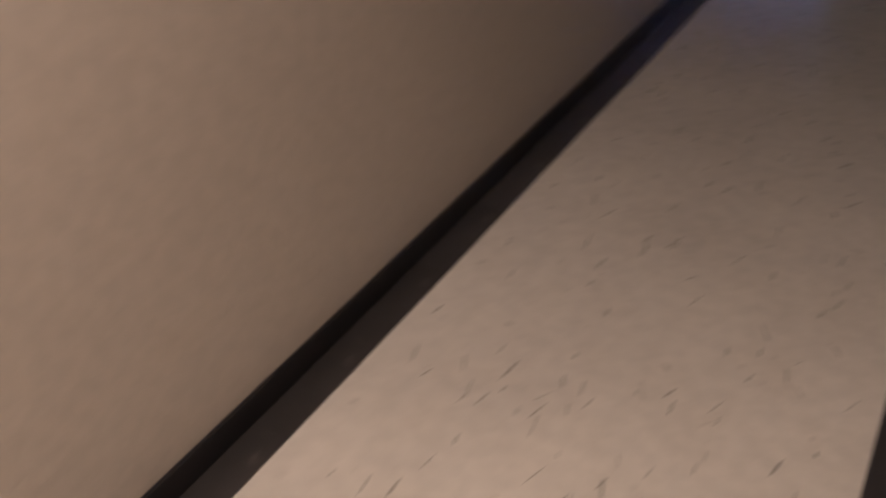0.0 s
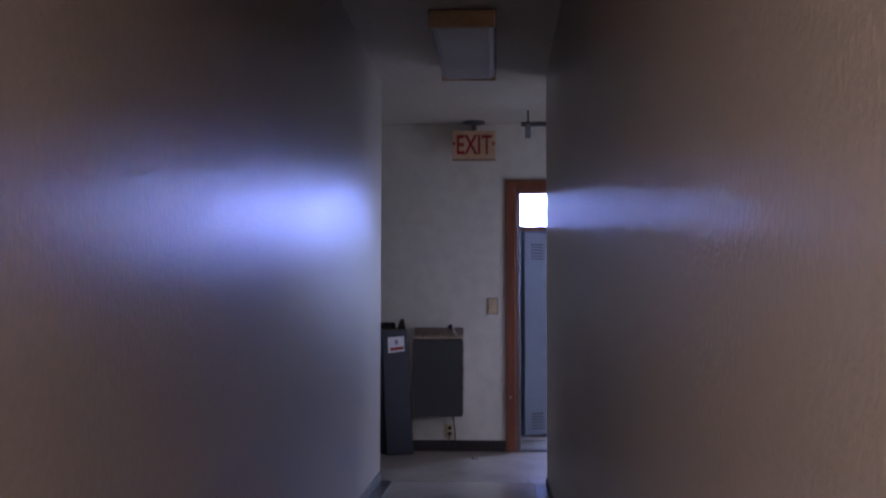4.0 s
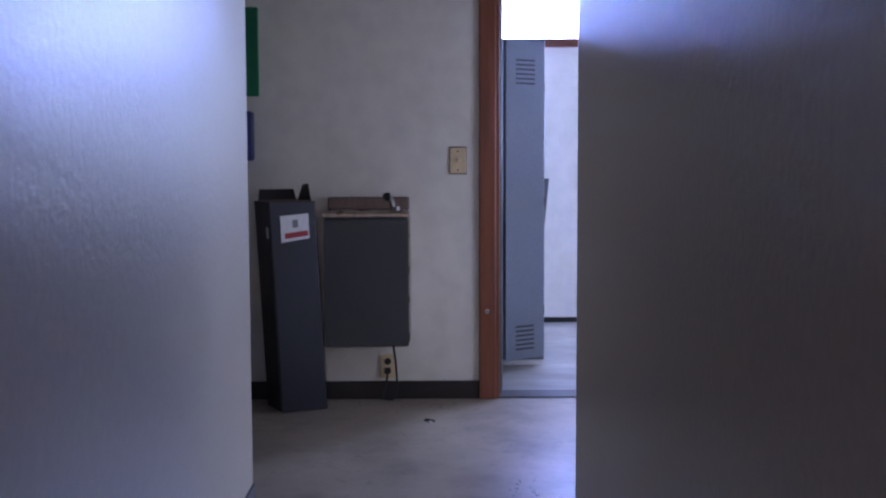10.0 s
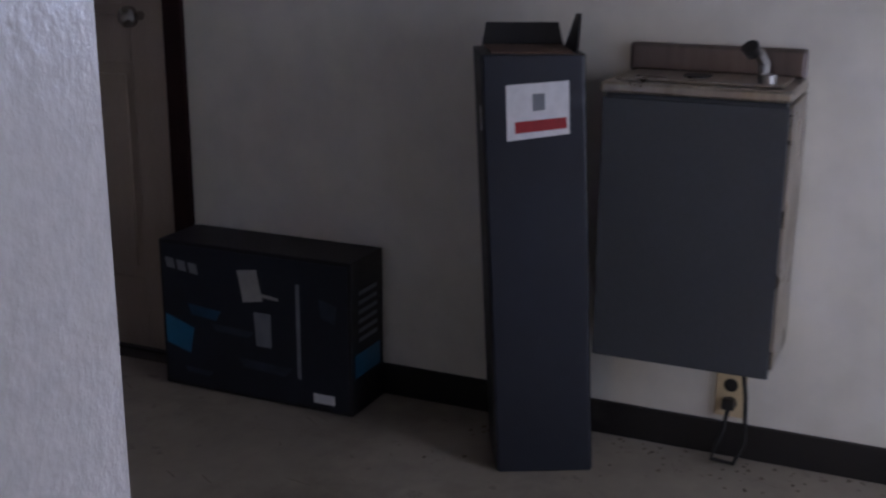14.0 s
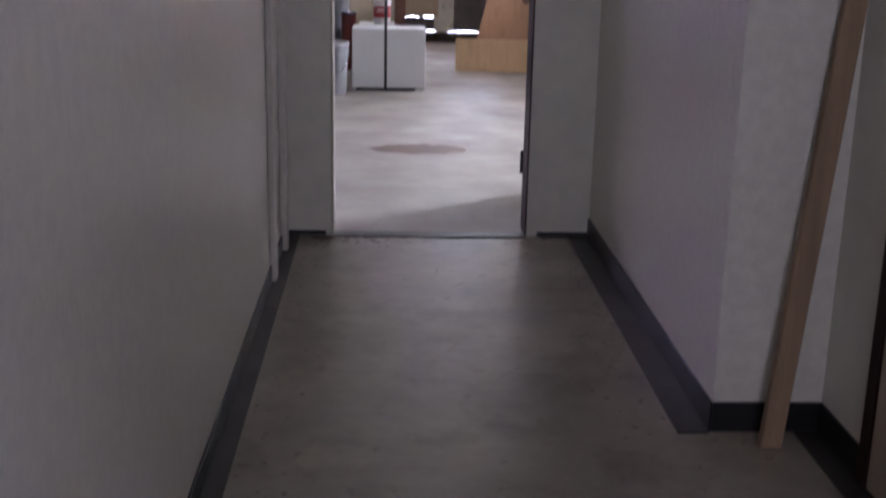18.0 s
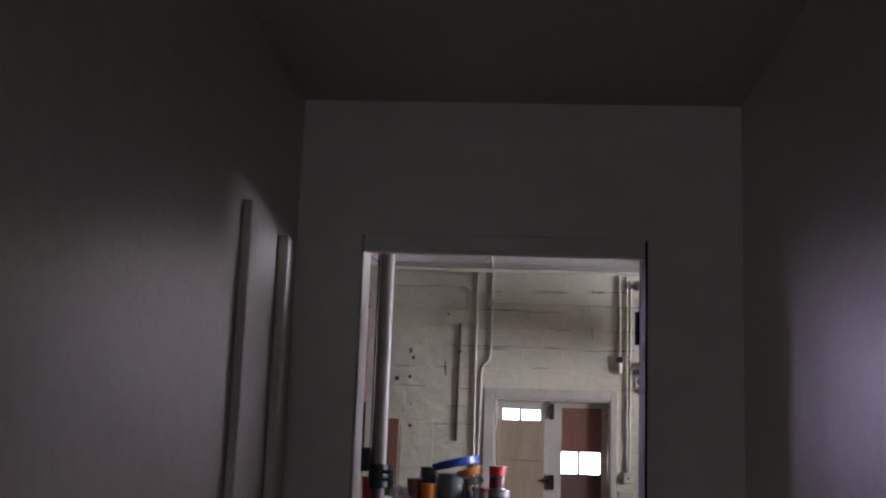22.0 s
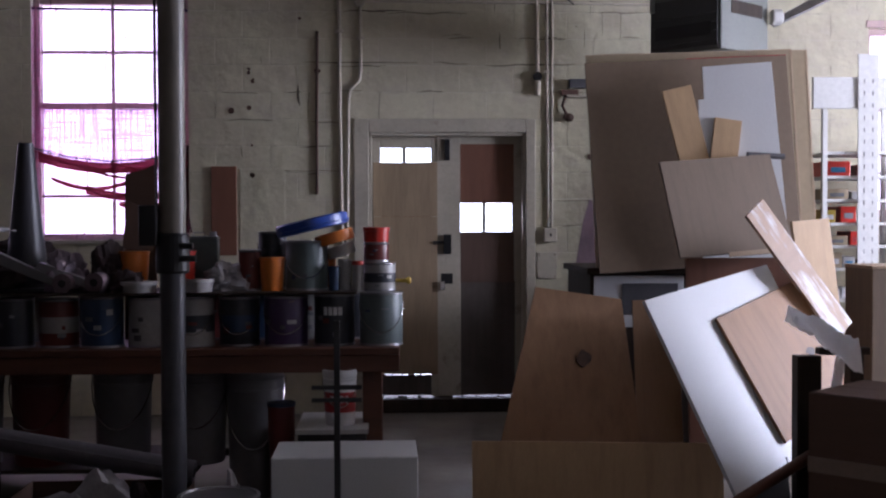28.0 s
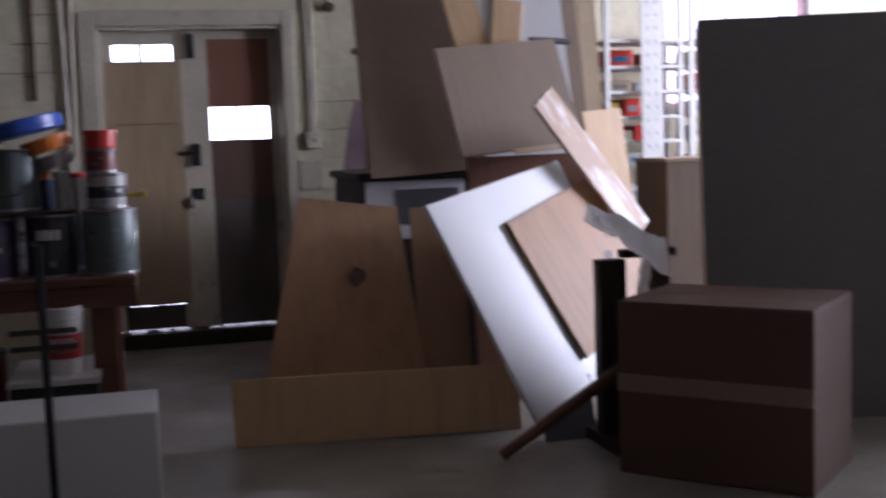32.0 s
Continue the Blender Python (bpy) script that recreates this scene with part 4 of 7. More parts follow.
for x, name in ((-3.35, "ceiling_light"),):
    l = thing(name, "unlit ceiling light with a milky wrap-round diffuser", "ceiling light", at=(x + 0.62, 0.47, HC))
    part("frame", bx(-0.64, 0.64, -0.165, 0.165, -0.02, 0, 0.004), GREYPL, l)
    bm = bx(-0.62, 0.62, -0.155, 0.155, -0.085, -0.02, 0.03)
    part("diffuser", bm, LENSG, l, "milky ribbed diffuser")
    part("end_cap", bx(-0.645, -0.62, -0.16, 0.16, -0.09, -0.004, 0.006), SIGN, l, "cream end cap")
    part("end_cap", bx(0.62, 0.645, -0.16, 0.16, -0.09, -0.004, 0.006), SIGN, l, "cream end cap")
lw = thing("ceiling_light", "lit warm ceiling light at the start of the corridor", "ceiling light", at=(-9.8, 0.48, HC))
part("frame", bx(-0.5, 0.5, -0.18, 0.18, -0.03, 0, 0.004), GREYPL, lw)
part("diffuser", bx(-0.47, 0.47, -0.16, 0.16, -0.08, -0.03, 0.02), glow("lit_warm_diffuser", (1.0, 0.66, 0.36), 3.0), lw, "glowing warm diffuser")

sm = thing("ceiling_vent", "round dark ceiling vent with a pale rim", "vent", at=(-3.82, 0.895, HC))
part("rim", lathe([(0.125, 0), (0.125, -0.012), (0.10, -0.03), (0.095, -0.02)], 32), CEIL, sm)
part("cone", lathe([(0.094, -0.012), (0.075, -0.035), (0.06, -0.022)], 28), BLKSTEEL, sm)
part("hub", lathe([(0.045, -0.014), (0.035, -0.042), (0.01, -0.045)], 24), BLKSTEEL, sm)

spr = thing("sprinkler_pipe", "thin grey ceiling pipe with a bracket near the junction", "pipe", at=(-0.6, 0.0, HC))
part("pipe", tube([(0, 0.13, -0.1), (0, -0.9, -0.1)], 0.018), GREYPL, spr)
part("bracket", bx(-0.02, 0.02, 0.06, 0.10, -0.2, -0.1, 0.004), GREYP, spr)
part("hanger", cyl((0, -0.3, -0.1), (0, -0.3, 0), 0.006, n=8), BLKSTEEL, spr)
part("hanger", cyl((0, 0.08, -0.1), (0, 0.08, 0), 0.006, n=8), BLKSTEEL, spr)

co = thing("corridor_outlet", "narrow cream conduit plate low on the corridor wall", "outlet", at=(-4.68, 0.0, 0.17))
part("plate", bx(-0.035, 0.035, 0.001, 0.012, 0, 0.2, 0.003), IVORY, co)
part("cover", bx(-0.025, 0.025, 0.012, 0.016, 0.02, 0.18, 0.002), SIGN, co)


def leaning_plank():
    p = thing("leaning_plank", "rough tan timber plank leaning in the corner by the jutting wall", "plank", at=(-0.17, JY - 0.10, 0))
    part("board", slab([(-0.028, -0.02, 0.002), (0.028, -0.02, 0.002), (0.172, 0.06, 1.36), (0.116, 0.06, 1.36)], 0.03, 0.002), PLANK, p)


leaning_plank()


def locker(y, label):
    l = thing("locker", label, "locker", at=(0.86, y, 0))
    h, w = 1.745, 0.27
    part("body", bx(0, 0.38, 0, w, 0.03, h, 0.004), LOCKER, l)
    part("base", bx(0.02, 0.37, 0.01, w - 0.01, 0, 0.03), WHITEP, l, "white plinth")
    d = part("door", bx(-0.014, -0.001, 0.008, w - 0.008, 0.05, h - 0.02, 0.004), LOCKER, l)
    for z in (0.10, 1.50):
        for k in range(6):
            part("vent", bx(-0.0165, -0.0135, 0.075, w - 0.075, z + 0.024 * k, z + 0.010 + 0.024 * k), BLKSTEEL, d)
    for z in (0.28, 0.86, 1.46):
        part("hinge", cyl((-0.006, 0.004, z), (-0.006, 0.004, z + 0.05), 0.005, n=10), BLKSTEEL, l)
    d.matrix_local = pose(-0.006, 0.006, 0, 0, 0, 33) @ pose(0.006, -0.006, 0)
    return l


locker(-0.14, "grey-blue steel locker with its louvred door ajar")
lb = thing("grey_panel_sheet", "dark grey board leaning on the back of the locker", "panel", at=(1.30, -0.165, 0))
part("board", slab([(0.0, 0.05, 0.002), (0.0, 0.18, 0.002), (-0.035, 0.10, 1.0), (-0.035, -0.038, 1.0)], 0.015), GREYPL, lb)

# ---- workshop shell ----
DX0, DX1, DH = -1.145, 0.05, 2.135
WIN = [(-3.66, -2.50, 1.33, 3.15), (-5.65, -4.488, 1.33, 3.12), (2.72, 4.1, 1.5, 2.95)]
BLW, BLH = 0.41, 0.2035
HOLES = [(DX0, DX1, 0.0, DH)] + WIN


def wall_piece(name, x0, x1, z0, z1):
    structure(name, bx(x0, x1, FY + 0.0035, FY + 0.28, z0, z1), MORTAR, "painted block wall of the workshop")


xs = [WX0, WIN[1][0], WIN[1][1], WIN[0][0], WIN[0][1], DX0, DX1, WIN[2][0], WIN[2][1], WX1]
for i in range(9):
    a, b = xs[i], xs[i + 1]
    hole = next((h for h in HOLES if abs(h[0] - a) < 1e-6), None)
    if hole is None:
        wall_piece("wall_far_%d" % i, a, b, 0, WC)
    else:
        if hole[2] > 0:
            wall_piece("wall_far_under_%d" % i, a, b, 0, hole[2])
        wall_piece("wall_far_over_%d" % i, a, b, hole[3], WC)
tagged(part("backdrop_far", bx(WX0, WX1, FY + 0.9, FY + 0.95, 1.0, 4.2), SKYB), "bright overcast sky outside the workshop windows", kind="structure")
tagged(part("backdrop_door", bx(-2.0, 1.0, FY + 0.7, FY + 0.72, -0.1, 2.4), SKYP), "bright daylight outside the double door", kind="structure")


def cut_blocks():
    """Rows of blocks with every second row shifted, cut at the openings."""
    out = []
    rows = int(WC / BLH) + 1
    for r in range(rows):
        z0, z1 = r * BLH, min((r + 1) * BLH, WC)
        x = WX0 - (BLW / 2 if r % 2 else 0)
        while x < WX1:
            a, b = max(x, WX0), min(x + BLW, WX1)
            spans = [(a, b, z0, z1)]
            for hx0, hx1, hz0, hz1 in HOLES:
                nxt = []
                for s in spans:
                    if s[1] <= hx0 or s[0] >= hx1 or s[3] <= hz0 + 1e-6 or s[2] >= hz1 - 1e-6:
                        nxt.append(s)
                        continue
                    if s[0] < hx0 - 0.02:
                        nxt.append((s[0], hx0, s[2], s[3]))
                    if s[1] > hx1 + 0.02:
                        nxt.append((hx1, s[1], s[2], s[3]))
                    if hz1 < s[3] - 0.02:
                        nxt.append((max(s[0], hx0), min(s[1], hx1), hz1, s[3]))
                    if hz0 > s[2] + 0.02:
                        nxt.append((max(s[0], hx0), min(s[1], hx1), s[2], hz0))
                spans = nxt
            out += spans
            x += BLW
    return [s for s in out if s[1] - s[0] > 0.03 and s[3] - s[2] > 0.02]


def block_mesh(w, h, k):
    rnd = random.Random(k)
    d = 0.031
    bm = bx(-w / 2 + 0.0012, w / 2 - 0.0012, -d, 0, -h / 2 + 0.0012, h / 2 - 0.0012)
    front = [e for e in bm.edges if all(v.co.y < -d + 1e-5 for v in e.verts)]
    bmesh.ops.bevel(bm, geom=front, offset=0.002, segments=1, affect="EDGES")
    for v in bm.verts:
        if v.co.y < -0.02:
            v.co.y += rnd.uniform(-0.0012, 0.0012)
    return bm


def lay_blocks():
    wall = new("block_face")
    tagged(wall, "peeling off-white painted concrete block face of the far wall", kind="structure")
    shared = {}
    rest = bmesh.new()
    for n, (x0, x1, z0, z1) in enumerate(cut_blocks()):
        w, h = round(x1 - x0, 3), round(z1 - z0, 3)
        near = -3.95 < (x0 + x1) / 2 < 1.3 and z0 > 0.3
        if near:
            key = (w, h, n % 3 if w > 0.35 else 0)
            if key not in shared:
                tmp = part("block", block_mesh(w, h, n), BLOCK)
                shared[key] = tmp.data
                bpy.data.objects.remove(tmp)
            ob = new("block", shared[key])
            ob.parent = wall
            ob.location = ((x0 + x1) / 2, FY + 0.031, (z0 + z1) / 2)
        else:
            vs = [rest.verts.new(p) for p in ((x0 + 0.002, FY + 0.001, z0 + 0.002), (x1 - 0.002, FY + 0.001, z0 + 0.002), (x1 - 0.002, FY + 0.001, z1 - 0.002), (x0 + 0.002, FY + 0.001, z1 - 0.002),
                                               (x0 + 0.002, FY + 0.031, z0 + 0.002), (x1 - 0.002, FY + 0.031, z0 + 0.002), (x1 - 0.002, FY + 0.031, z1 - 0.002), (x0 + 0.002, FY + 0.031, z1 - 0.002))]
            for f in ((0, 1, 2, 3), (0, 4, 5, 1), (1, 5, 6, 2), (2, 6, 7, 3), (3, 7, 4, 0)):
                rest.faces.new([vs[i] for i in f])
    tagged(part("outlying_blocks", rest, BLOCK, wall), kind="stuff")


def double_door():
    d = new("door_double")
    tagged(d, "old cream double door with plywood panels and small bright panes", "door", kind="structure")
    for a, b in ((DX0 - 0.115, DX0), (DX1, DX1 + 0.075)):
        part("casing", bx(a, b, FY - 0.02, FY + 0.0, 0, DH + 0.105, 0.006), CREAM, d)
    part("casing", bx(DX0, DX1, FY - 0.02, FY + 0.0, DH, DH + 0.105, 0.006), CREAM, d)
    for a in (DX0, DX1 - 0.022):
        part("jamb", bx(a, a + 0.022, FY, FY + 0.27, 0, DH, 0.003), CREAM, d)
    part("head", bx(DX0, DX1, FY, FY + 0.27, DH - 0.022, DH, 0.003), CREAM, d)
    y = FY + 0.10
    a0, a1, m0, b1 = DX0 + 0.018, -0.60, -0.625, DX1 - 0.018
    # leaf with the high panes
    l1 = new("leaf")
    l1.parent = d
    l1["label"] = "pale plywood faced leaf"
    z0 = 0.115
    part("stile", bx(a0, a0 + 0.07, y, y + 0.045, z0, DH - 0.021, 0.003), CREAM, l1)
    part("stile", bx(a1 - 0.07, a1, y, y + 0.045, z0, DH - 0.021, 0.003), CREAM, l1)
    part("rail", bx(a0 + 0.07, a1 - 0.07, y, y + 0.045, 2.025, DH - 0.021, 0.003), CREAM, l1)
    part("panel", bx(a0 + 0.012, a1 - 0.022, y - 0.010, y, 1.50, 1.915, 0.002), PLYT, l1)
    part("panel", bx(a0 + 0.012, a1 - 0.022, y - 0.012, y, 0.282, 1.497, 0.002), PLYT, l1)
    part("backing", bx(a0 + 0.07, a1 - 0.07, y + 0.02, y + 0.03, 0.285, 1.915), PLY2, l1)
    part("astragal", bx(a1 - 0.05, m0 + 0.06, y + 0.046, y + 0.06, 0.04, DH - 0.022), CREAM, l1)
    for p0, p1 in ((a0 + 0.07, -0.891), (-0.861, a1 - 0.07)):
        g = part("pane", bx(p0, p1, y + 0.02, y + 0.023, 1.915, 2.025), PANE, l1)
        g.visible_shadow = False
    part("muntin", bx(-0.891, -0.861, y + 0.005, y + 0.035, 1.915, 2.025, 0.002), CREAM, l1)
    # leaf with the low panes
    l2 = new("leaf")
    l2.parent = d
    l2["label"] = "dark weathered leaf with a brown plywood patch"
    part("stile", bx(m0, m0 + 0.182, y - 0.0085, y + 0.045, 0.113, DH - 0.021, 0.003), CREAM, l2)
    part("stile", bx(b1 - 0.075, b1 + 0.01, y, y + 0.045, 0.117, DH - 0.021, 0.003), CREAM, l2)
    part("rail", bx(m0 + 0.165, b1 - 0.075, y, y + 0.045, 2.04, DH - 0.021, 0.003), CREAM, l2)
    part("panel", bx(m0 + 0.15, b1 - 0.062, y - 0.008, y + 0.002, 1.60, 2.055, 0.002), PLYR, l2)
    part("panel", bx(m0 + 0.15, b1 - 0.062, y - 0.008, y + 0.002, 0.99, 1.38, 0.002), PLYK, l2)
    part("panel", bx(m0 + 0.155, b1 - 0.055, y - 0.002, y + 0.012, 0.118, 1.0, 0.002), DOORD, l2)
    part("rail", bx(m0 + 0.165, b1 - 0.075, y + 0.012, y + 0.045, 0.118, 0.16, 0.003), DARKW, l2)
    for p0, p1 in ((m0 + 0.18, -0.275), (-0.247, b1 - 0.066)):
        g = part("pane", bx(p0, p1, y + 0.02, y + 0.023, 1.38, 1.60), PANE, l2)
        g.visible_shadow = False
    part("muntin", bx(-0.275, -0.247, y + 0.002, y + 0.035, 1.38, 1.60, 0.002), CREAM, l2)
    h = part("latch", bx(m0 - 0.03, m0 + 0.09, y - 0.025, y - 0.004, 1.285, 1.31, 0.004), BLKSTEEL, l2)
    part("lock_box", bx(m0 + 0.05, m0 + 0.11, y - 0.035, y - 0.004, 1.21, 1.36, 0.006), BLKSTEEL, h)
    part("padlock", bx(m0 + 0.02, m0 + 0.06, y - 0.04, y - 0.012, 0.93, 1.0, 0.005), CHROME, l2)
    part("hasp", bx(m0 + 0.03, m0 + 0.12, y - 0.012, y - 0.004, 0.98, 1.06, 0.002), BLKSTEEL, l2)
    part("hinge", bx(m0 + 0.06, m0 + 0.10, y - 0.03, y - 0.004, 1.93, 2.09, 0.003), BLKSTEEL, l2, "rusty bolt")
    part("bottom_strip", bx(a0 + 0.07, a1 - 0.07, y + 0.01, y + 0.03, 0.118, 0.275, 0.003), DOORD, l1)
    part("sill", bx(DX0, DX1, FY - 0.01, FY + 0.27, 0, 0.101, 0.004), DARKW, d, "dark worn door sill")
    # dark bits added in the gap, so the daylight line looks broken
    for px, pw in ((-1.09, 0.05), (-0.93, 0.07), (-0.78, 0.03), (-0.615, 0.11), (-0.44, 0.02), (-0.33, 0.012), (-0.16, 0.015), (-0.03, 0.05)):
        part("grit", bx(px, px + pw, y + 0.0, y + 0.03, 0.1012, 0.1125, 0.003), DARKW, d, "dark bits added to break up the daylight under the door")
    # small dark chips added to interrupt the bright slit below the panel
    for px, pw in ((-1.065, 0.045), (-0.985, 0.02), (-0.90, 0.012), (-0.85, 0.05), (-0.765, 0.02)):
        part("splinter", bx(px, px + pw, y - 0.003, y + 0.006, 0.273, 0.2835, 0.001), DARKW, l1, "dark chips added to break up the light slit")


double_door()


def window(i, curtain=False):
    x0, x1, z0, z1 = WIN[i]
    w = new("window_%d" % (i + 1))
    tagged(w, "tall old sash window with bright sky" + (" and a red lace curtain" if curtain else ""), "window", kind="structure")
    y = FY + 0.10
    t = 0.045
    for a in (x0, x1 - t):
        part("window_frame", bx(a, a + t, y - 0.03, y + 0.06, z0, z1, 0.004), FRAMEP, w)
    for z in (z0, z1 - t, (z0 + z1) / 2 - 0.0 + 0.08):
        part("window_frame", bx(x0 + t, x1 - t, y - 0.025, y + 0.055, z, z + t, 0.004), FRAMEP, w)
    xm = (x0 + x1) / 2
    part("muntin", bx(xm - 0.011, xm + 0.011, y - 0.005, y + 0.03, z0 + t, z1 - t, 0.003), FRAMEP, w)
    for z in (z0 + 0.33, z1 - 0.40):
        part("muntin", bx(x0 + t, x1 - t, y - 0.005, y + 0.03, z - 0.011, z + 0.011, 0.003), FRAMEP, w)
    for a, b in ((x0 + t, xm), (xm, x1 - t)):
        for c, e in ((z0 + t, (z0 + z1) / 2 + 0.08), ((z0 + z1) / 2 + 0.125, z1 - t)):
            g = part("pane", bx(a, b, y + 0.012, y + 0.015, c, e), PANE, w)
            g.visible_shadow = False
    part("window_sill", bx(x0 - 0.03, x1 + 0.03, FY - 0.05, FY + 0.1, z0 - 0.03, z0, 0.005), CREAM, w)
    part("lintel", bx(x0 - 0.02, x1 + 0.02, FY - 0.006, FY + 0.05, z1, z1 + 0.055, 0.004), FRAMEP, w, "flaking pinkish lintel strip")


window(0, True)
window(1)
window(2)


def cloth(name, x0, x1, z0, z1, y, fold, depth, mat, parent, sag=0.0, n=60, m=16, phase=0.0):
    """A gathered sheet with vertical folds; sag drops its middle."""
    bm = bmesh.new()
    grid = []
    for j in range(m + 1):
        v = j / m
        row = []
        for i in range(n + 1):
            u = i / n
            drop = sag * 4 * u * (1 - u)
            off = depth * math.sin(fold * 6.283 * u + phase + 0.8 * math.sin(3 * v)) * (0.6 + 0.4 * v)
            row.append(bm.verts.new((x0 + u * (x1 - x0) + 0.01 * math.sin(9 * v + u * 5), y + off, z1 + (z0 - z1) * v - drop)))
        grid.append(row)
    for j in range(m):
        for i in range(n):
            bm.faces.new((grid[j][i], grid[j][i + 1], grid[j + 1][i + 1], grid[j + 1][i]))
    return part(name, bm, mat, parent, smooth=True)


cur = thing("lace_curtain", "torn red lace curtain sagging across the window", "curtain", at=(-3.08, FY + 0.04, 1.98))
cloth("upper_drape", -0.55, 0.55, 0.30, 1.10, 0.0, 9, 0.01, GAUZE, cur, 0.0)
part("rod", cyl((-0.60, -0.01, 1.085), (0.60, -0.01, 1.075), 0.009, n=10), CLOTHK, cur, "thin dark purple curtain rod")
for x in (-0.44, 0.02, 0.55):
    part("rod_hook", tube([(x, -0.012, 1.08), (x + 0.004, -0.014, 1.13), (x - 0.01, -0.01, 1.17)], 0.005, 8), RUST, cur)
cloth("lower_drape", -0.55, 0.55, -0.06, 0.36, -0.004, 11, 0.012, LACE, cur, 0.03)
cloth("lower_drape", -0.56, 0.56, -0.62, -0.04, -0.004, 9, 0.012, GAUZE, cur, 0.03)
for k, (x0, z0, z1, sag) in enumerate(((-0.5, -0.075, -0.055, 0.11), (-0.42, -0.10, -0.085, 0.10), (-0.25, -0.15, -0.135, 0.09), (-0.12, -0.20, -0.19, 0.05), (0.0, -0.13, -0.115, 0.05))):
    cloth("gathered_thread", x0, 0.57, z0 + 0.05, z1 + 0.05, -0.026 - 0.002 * k, 2, 0.006, LACED, cur, sag, m=3, phase=k)
cloth("torn_strip", 0.05, 0.56, -0.40, -0.36, -0.02, 3, 0.01, LACED, cur, 0.02, m=4, phase=1)
cloth("side_drape", -0.60, -0.53, -0.60, 1.10, -0.022, 2, 0.012, LACE, cur, 0.0, n=14)
cloth("gathered_band", -0.58, 0.58, -0.05, 0.03, -0.02, 5, 0.012, LACED, cur, 0.10, m=6)
cloth("gathered_band", -0.2, 0.56, -0.30, -0.24, -0.02, 3, 0.012, LACED, cur, 0.06, m=5, phase=1)
cloth("torn_strip", -0.45, 0.2, -0.20, -0.17, -0.022, 3, 0.01, LACED, cur, 0.08, m=4, phase=2)
part("cord", tube([(-0.58, -0.02, 0.04), (-0.3, -0.03, -0.03), (0, -0.03, -0.06), (0.3, -0.03, -0.04), (0.58, -0.02, 0.03)], 0.006), BLACK, cur)
cloth("side_drape", 0.52, 0.60, -0.60, 0.06, -0.03, 2, 0.015, LACEK, cur, 0.0, n=14)

dl = new("door_locker_room")
tagged(dl, "grey painted door standing open into the locker room", "door", kind="structure")
part("leaf", bx(0.165, 0.83, 0.122, 0.160, 0.01, 1.985, 0.003), LOCKER, dl)
for z in (0.25, 1.0, 1.75):
    part("hinge", cyl((0.172, 0.163, z), (0.172, 0.163, z + 0.09), 0.006, n=10), BLKSTEEL, dl)
part("latch_plate", bx(0.826, 0.832, 0.13, 0.152, 0.93, 1.02, 0.001), CHROME, dl)

fs = thing("paper_scrap", "small dark and white paper scrap on the floor before the fountain", "scrap", at=(-0.48, 0.48, 0))
part("paper", slab([(-0.02, -0.03, 0.002), (0.012, 0.012, 0.002), (0.022, 0.004, 0.010), (-0.008, -0.036, 0.008)], 0.002), BLACK, fs)
part("white_end", slab([(-0.02, -0.03, 0.0025), (-0.028, -0.02, 0.0025), (-0.02, -0.008, 0.008), (-0.010, -0.016, 0.008)], 0.002), LABEL, fs)
rs = thing("red_scrap", "small red and white scrap of wrapper on the floor", "scrap", at=(-1.492, 1.941, 0))
part("wrapper", slab([(-0.035, -0.012, 0.002), (0.02, -0.012, 0.003), (0.024, 0.012, 0.012), (-0.03, 0.014, 0.008)], 0.003), RED, rs)
part("white_end", slab([(0.02, -0.012, 0.003), (0.045, -0.008, 0.006), (0.045, 0.01, 0.013), (0.024, 0.012, 0.012)], 0.003), LABEL, rs)

# ---- workshop: overhead ----
beam = structure("ceiling_beam", bx(WX0, WX1, 9.9, 10.1, 3.215, WC, 0.008), CREAM, "stained cream ceiling beam over the post")
structure("ceiling_beam_near", bx(WX0, WX1, 6.2, 6.4, 3.215, WC, 0.008), CREAM, "stained cream ceiling beam")
for k in range(1, 12):
    structure("ceiling_joint_%d" % k, bx(WX0, WX1, EY + 0.75 * k + 0.01, EY + 0.75 * k + 0.022, WC - 0.003, WC + 0.002), MORTAR, "thin joint between ceiling boards")

post = thing("pipe_post", "grey steel pipe post with a black clamp under the ceiling beam", "post", at=(-1.864, 10.0, 0))
part("shaft", cyl((0, 0, 1.28), (0, 0, 3.17), 0.053, n=28), POSTM, post, smooth=True)
part("sleeve", cyl((0, 0, 0.012), (0, 0, 1.30), 0.049, n=28), POSTL, post, "bare galvanised lower pipe", smooth=True)
part("base_plate", bx(-0.11, 0.11, -0.11, 0.11, 0, 0.012, 0.002), BLKSTEEL, post)
cl = part("clamp", lathe([(0.06, 1.25), (0.066, 1.26), (0.066, 1.40), (0.06, 1.41)], 24), BLKSTEEL, post, "black clamp")
part("clamp_box", bx(-0.12, -0.05, -0.07, 0.03, 1.36, 1.52, 0.006), BLKSTEEL, cl)
part("bolt", cyl((0.04, -0.05, 1.31), (0.10, -0.06, 1.31), 0.012, n=10), BLKSTEEL, cl)
part("bolt", cyl((0.04, -0.05, 1.36), (0.09, -0.06, 1.36), 0.012, n=10), BLKSTEEL, cl)
part("capital", bx(-0.10, 0.14, -0.10, 0.10, 3.17, 3.2145, 0.006), CREAM, post)
part("gusset", bx(0.10, 0.13, -0.09, 0.09, 3.13, 3.17, 0.004), CREAM, post)
part("cable", tube([(-0.056, -0.03, 1.45), (-0.058, -0.034, 2.2), (-0.056, -0.03, 3.16)], 0.006, 8), BLACK, post)


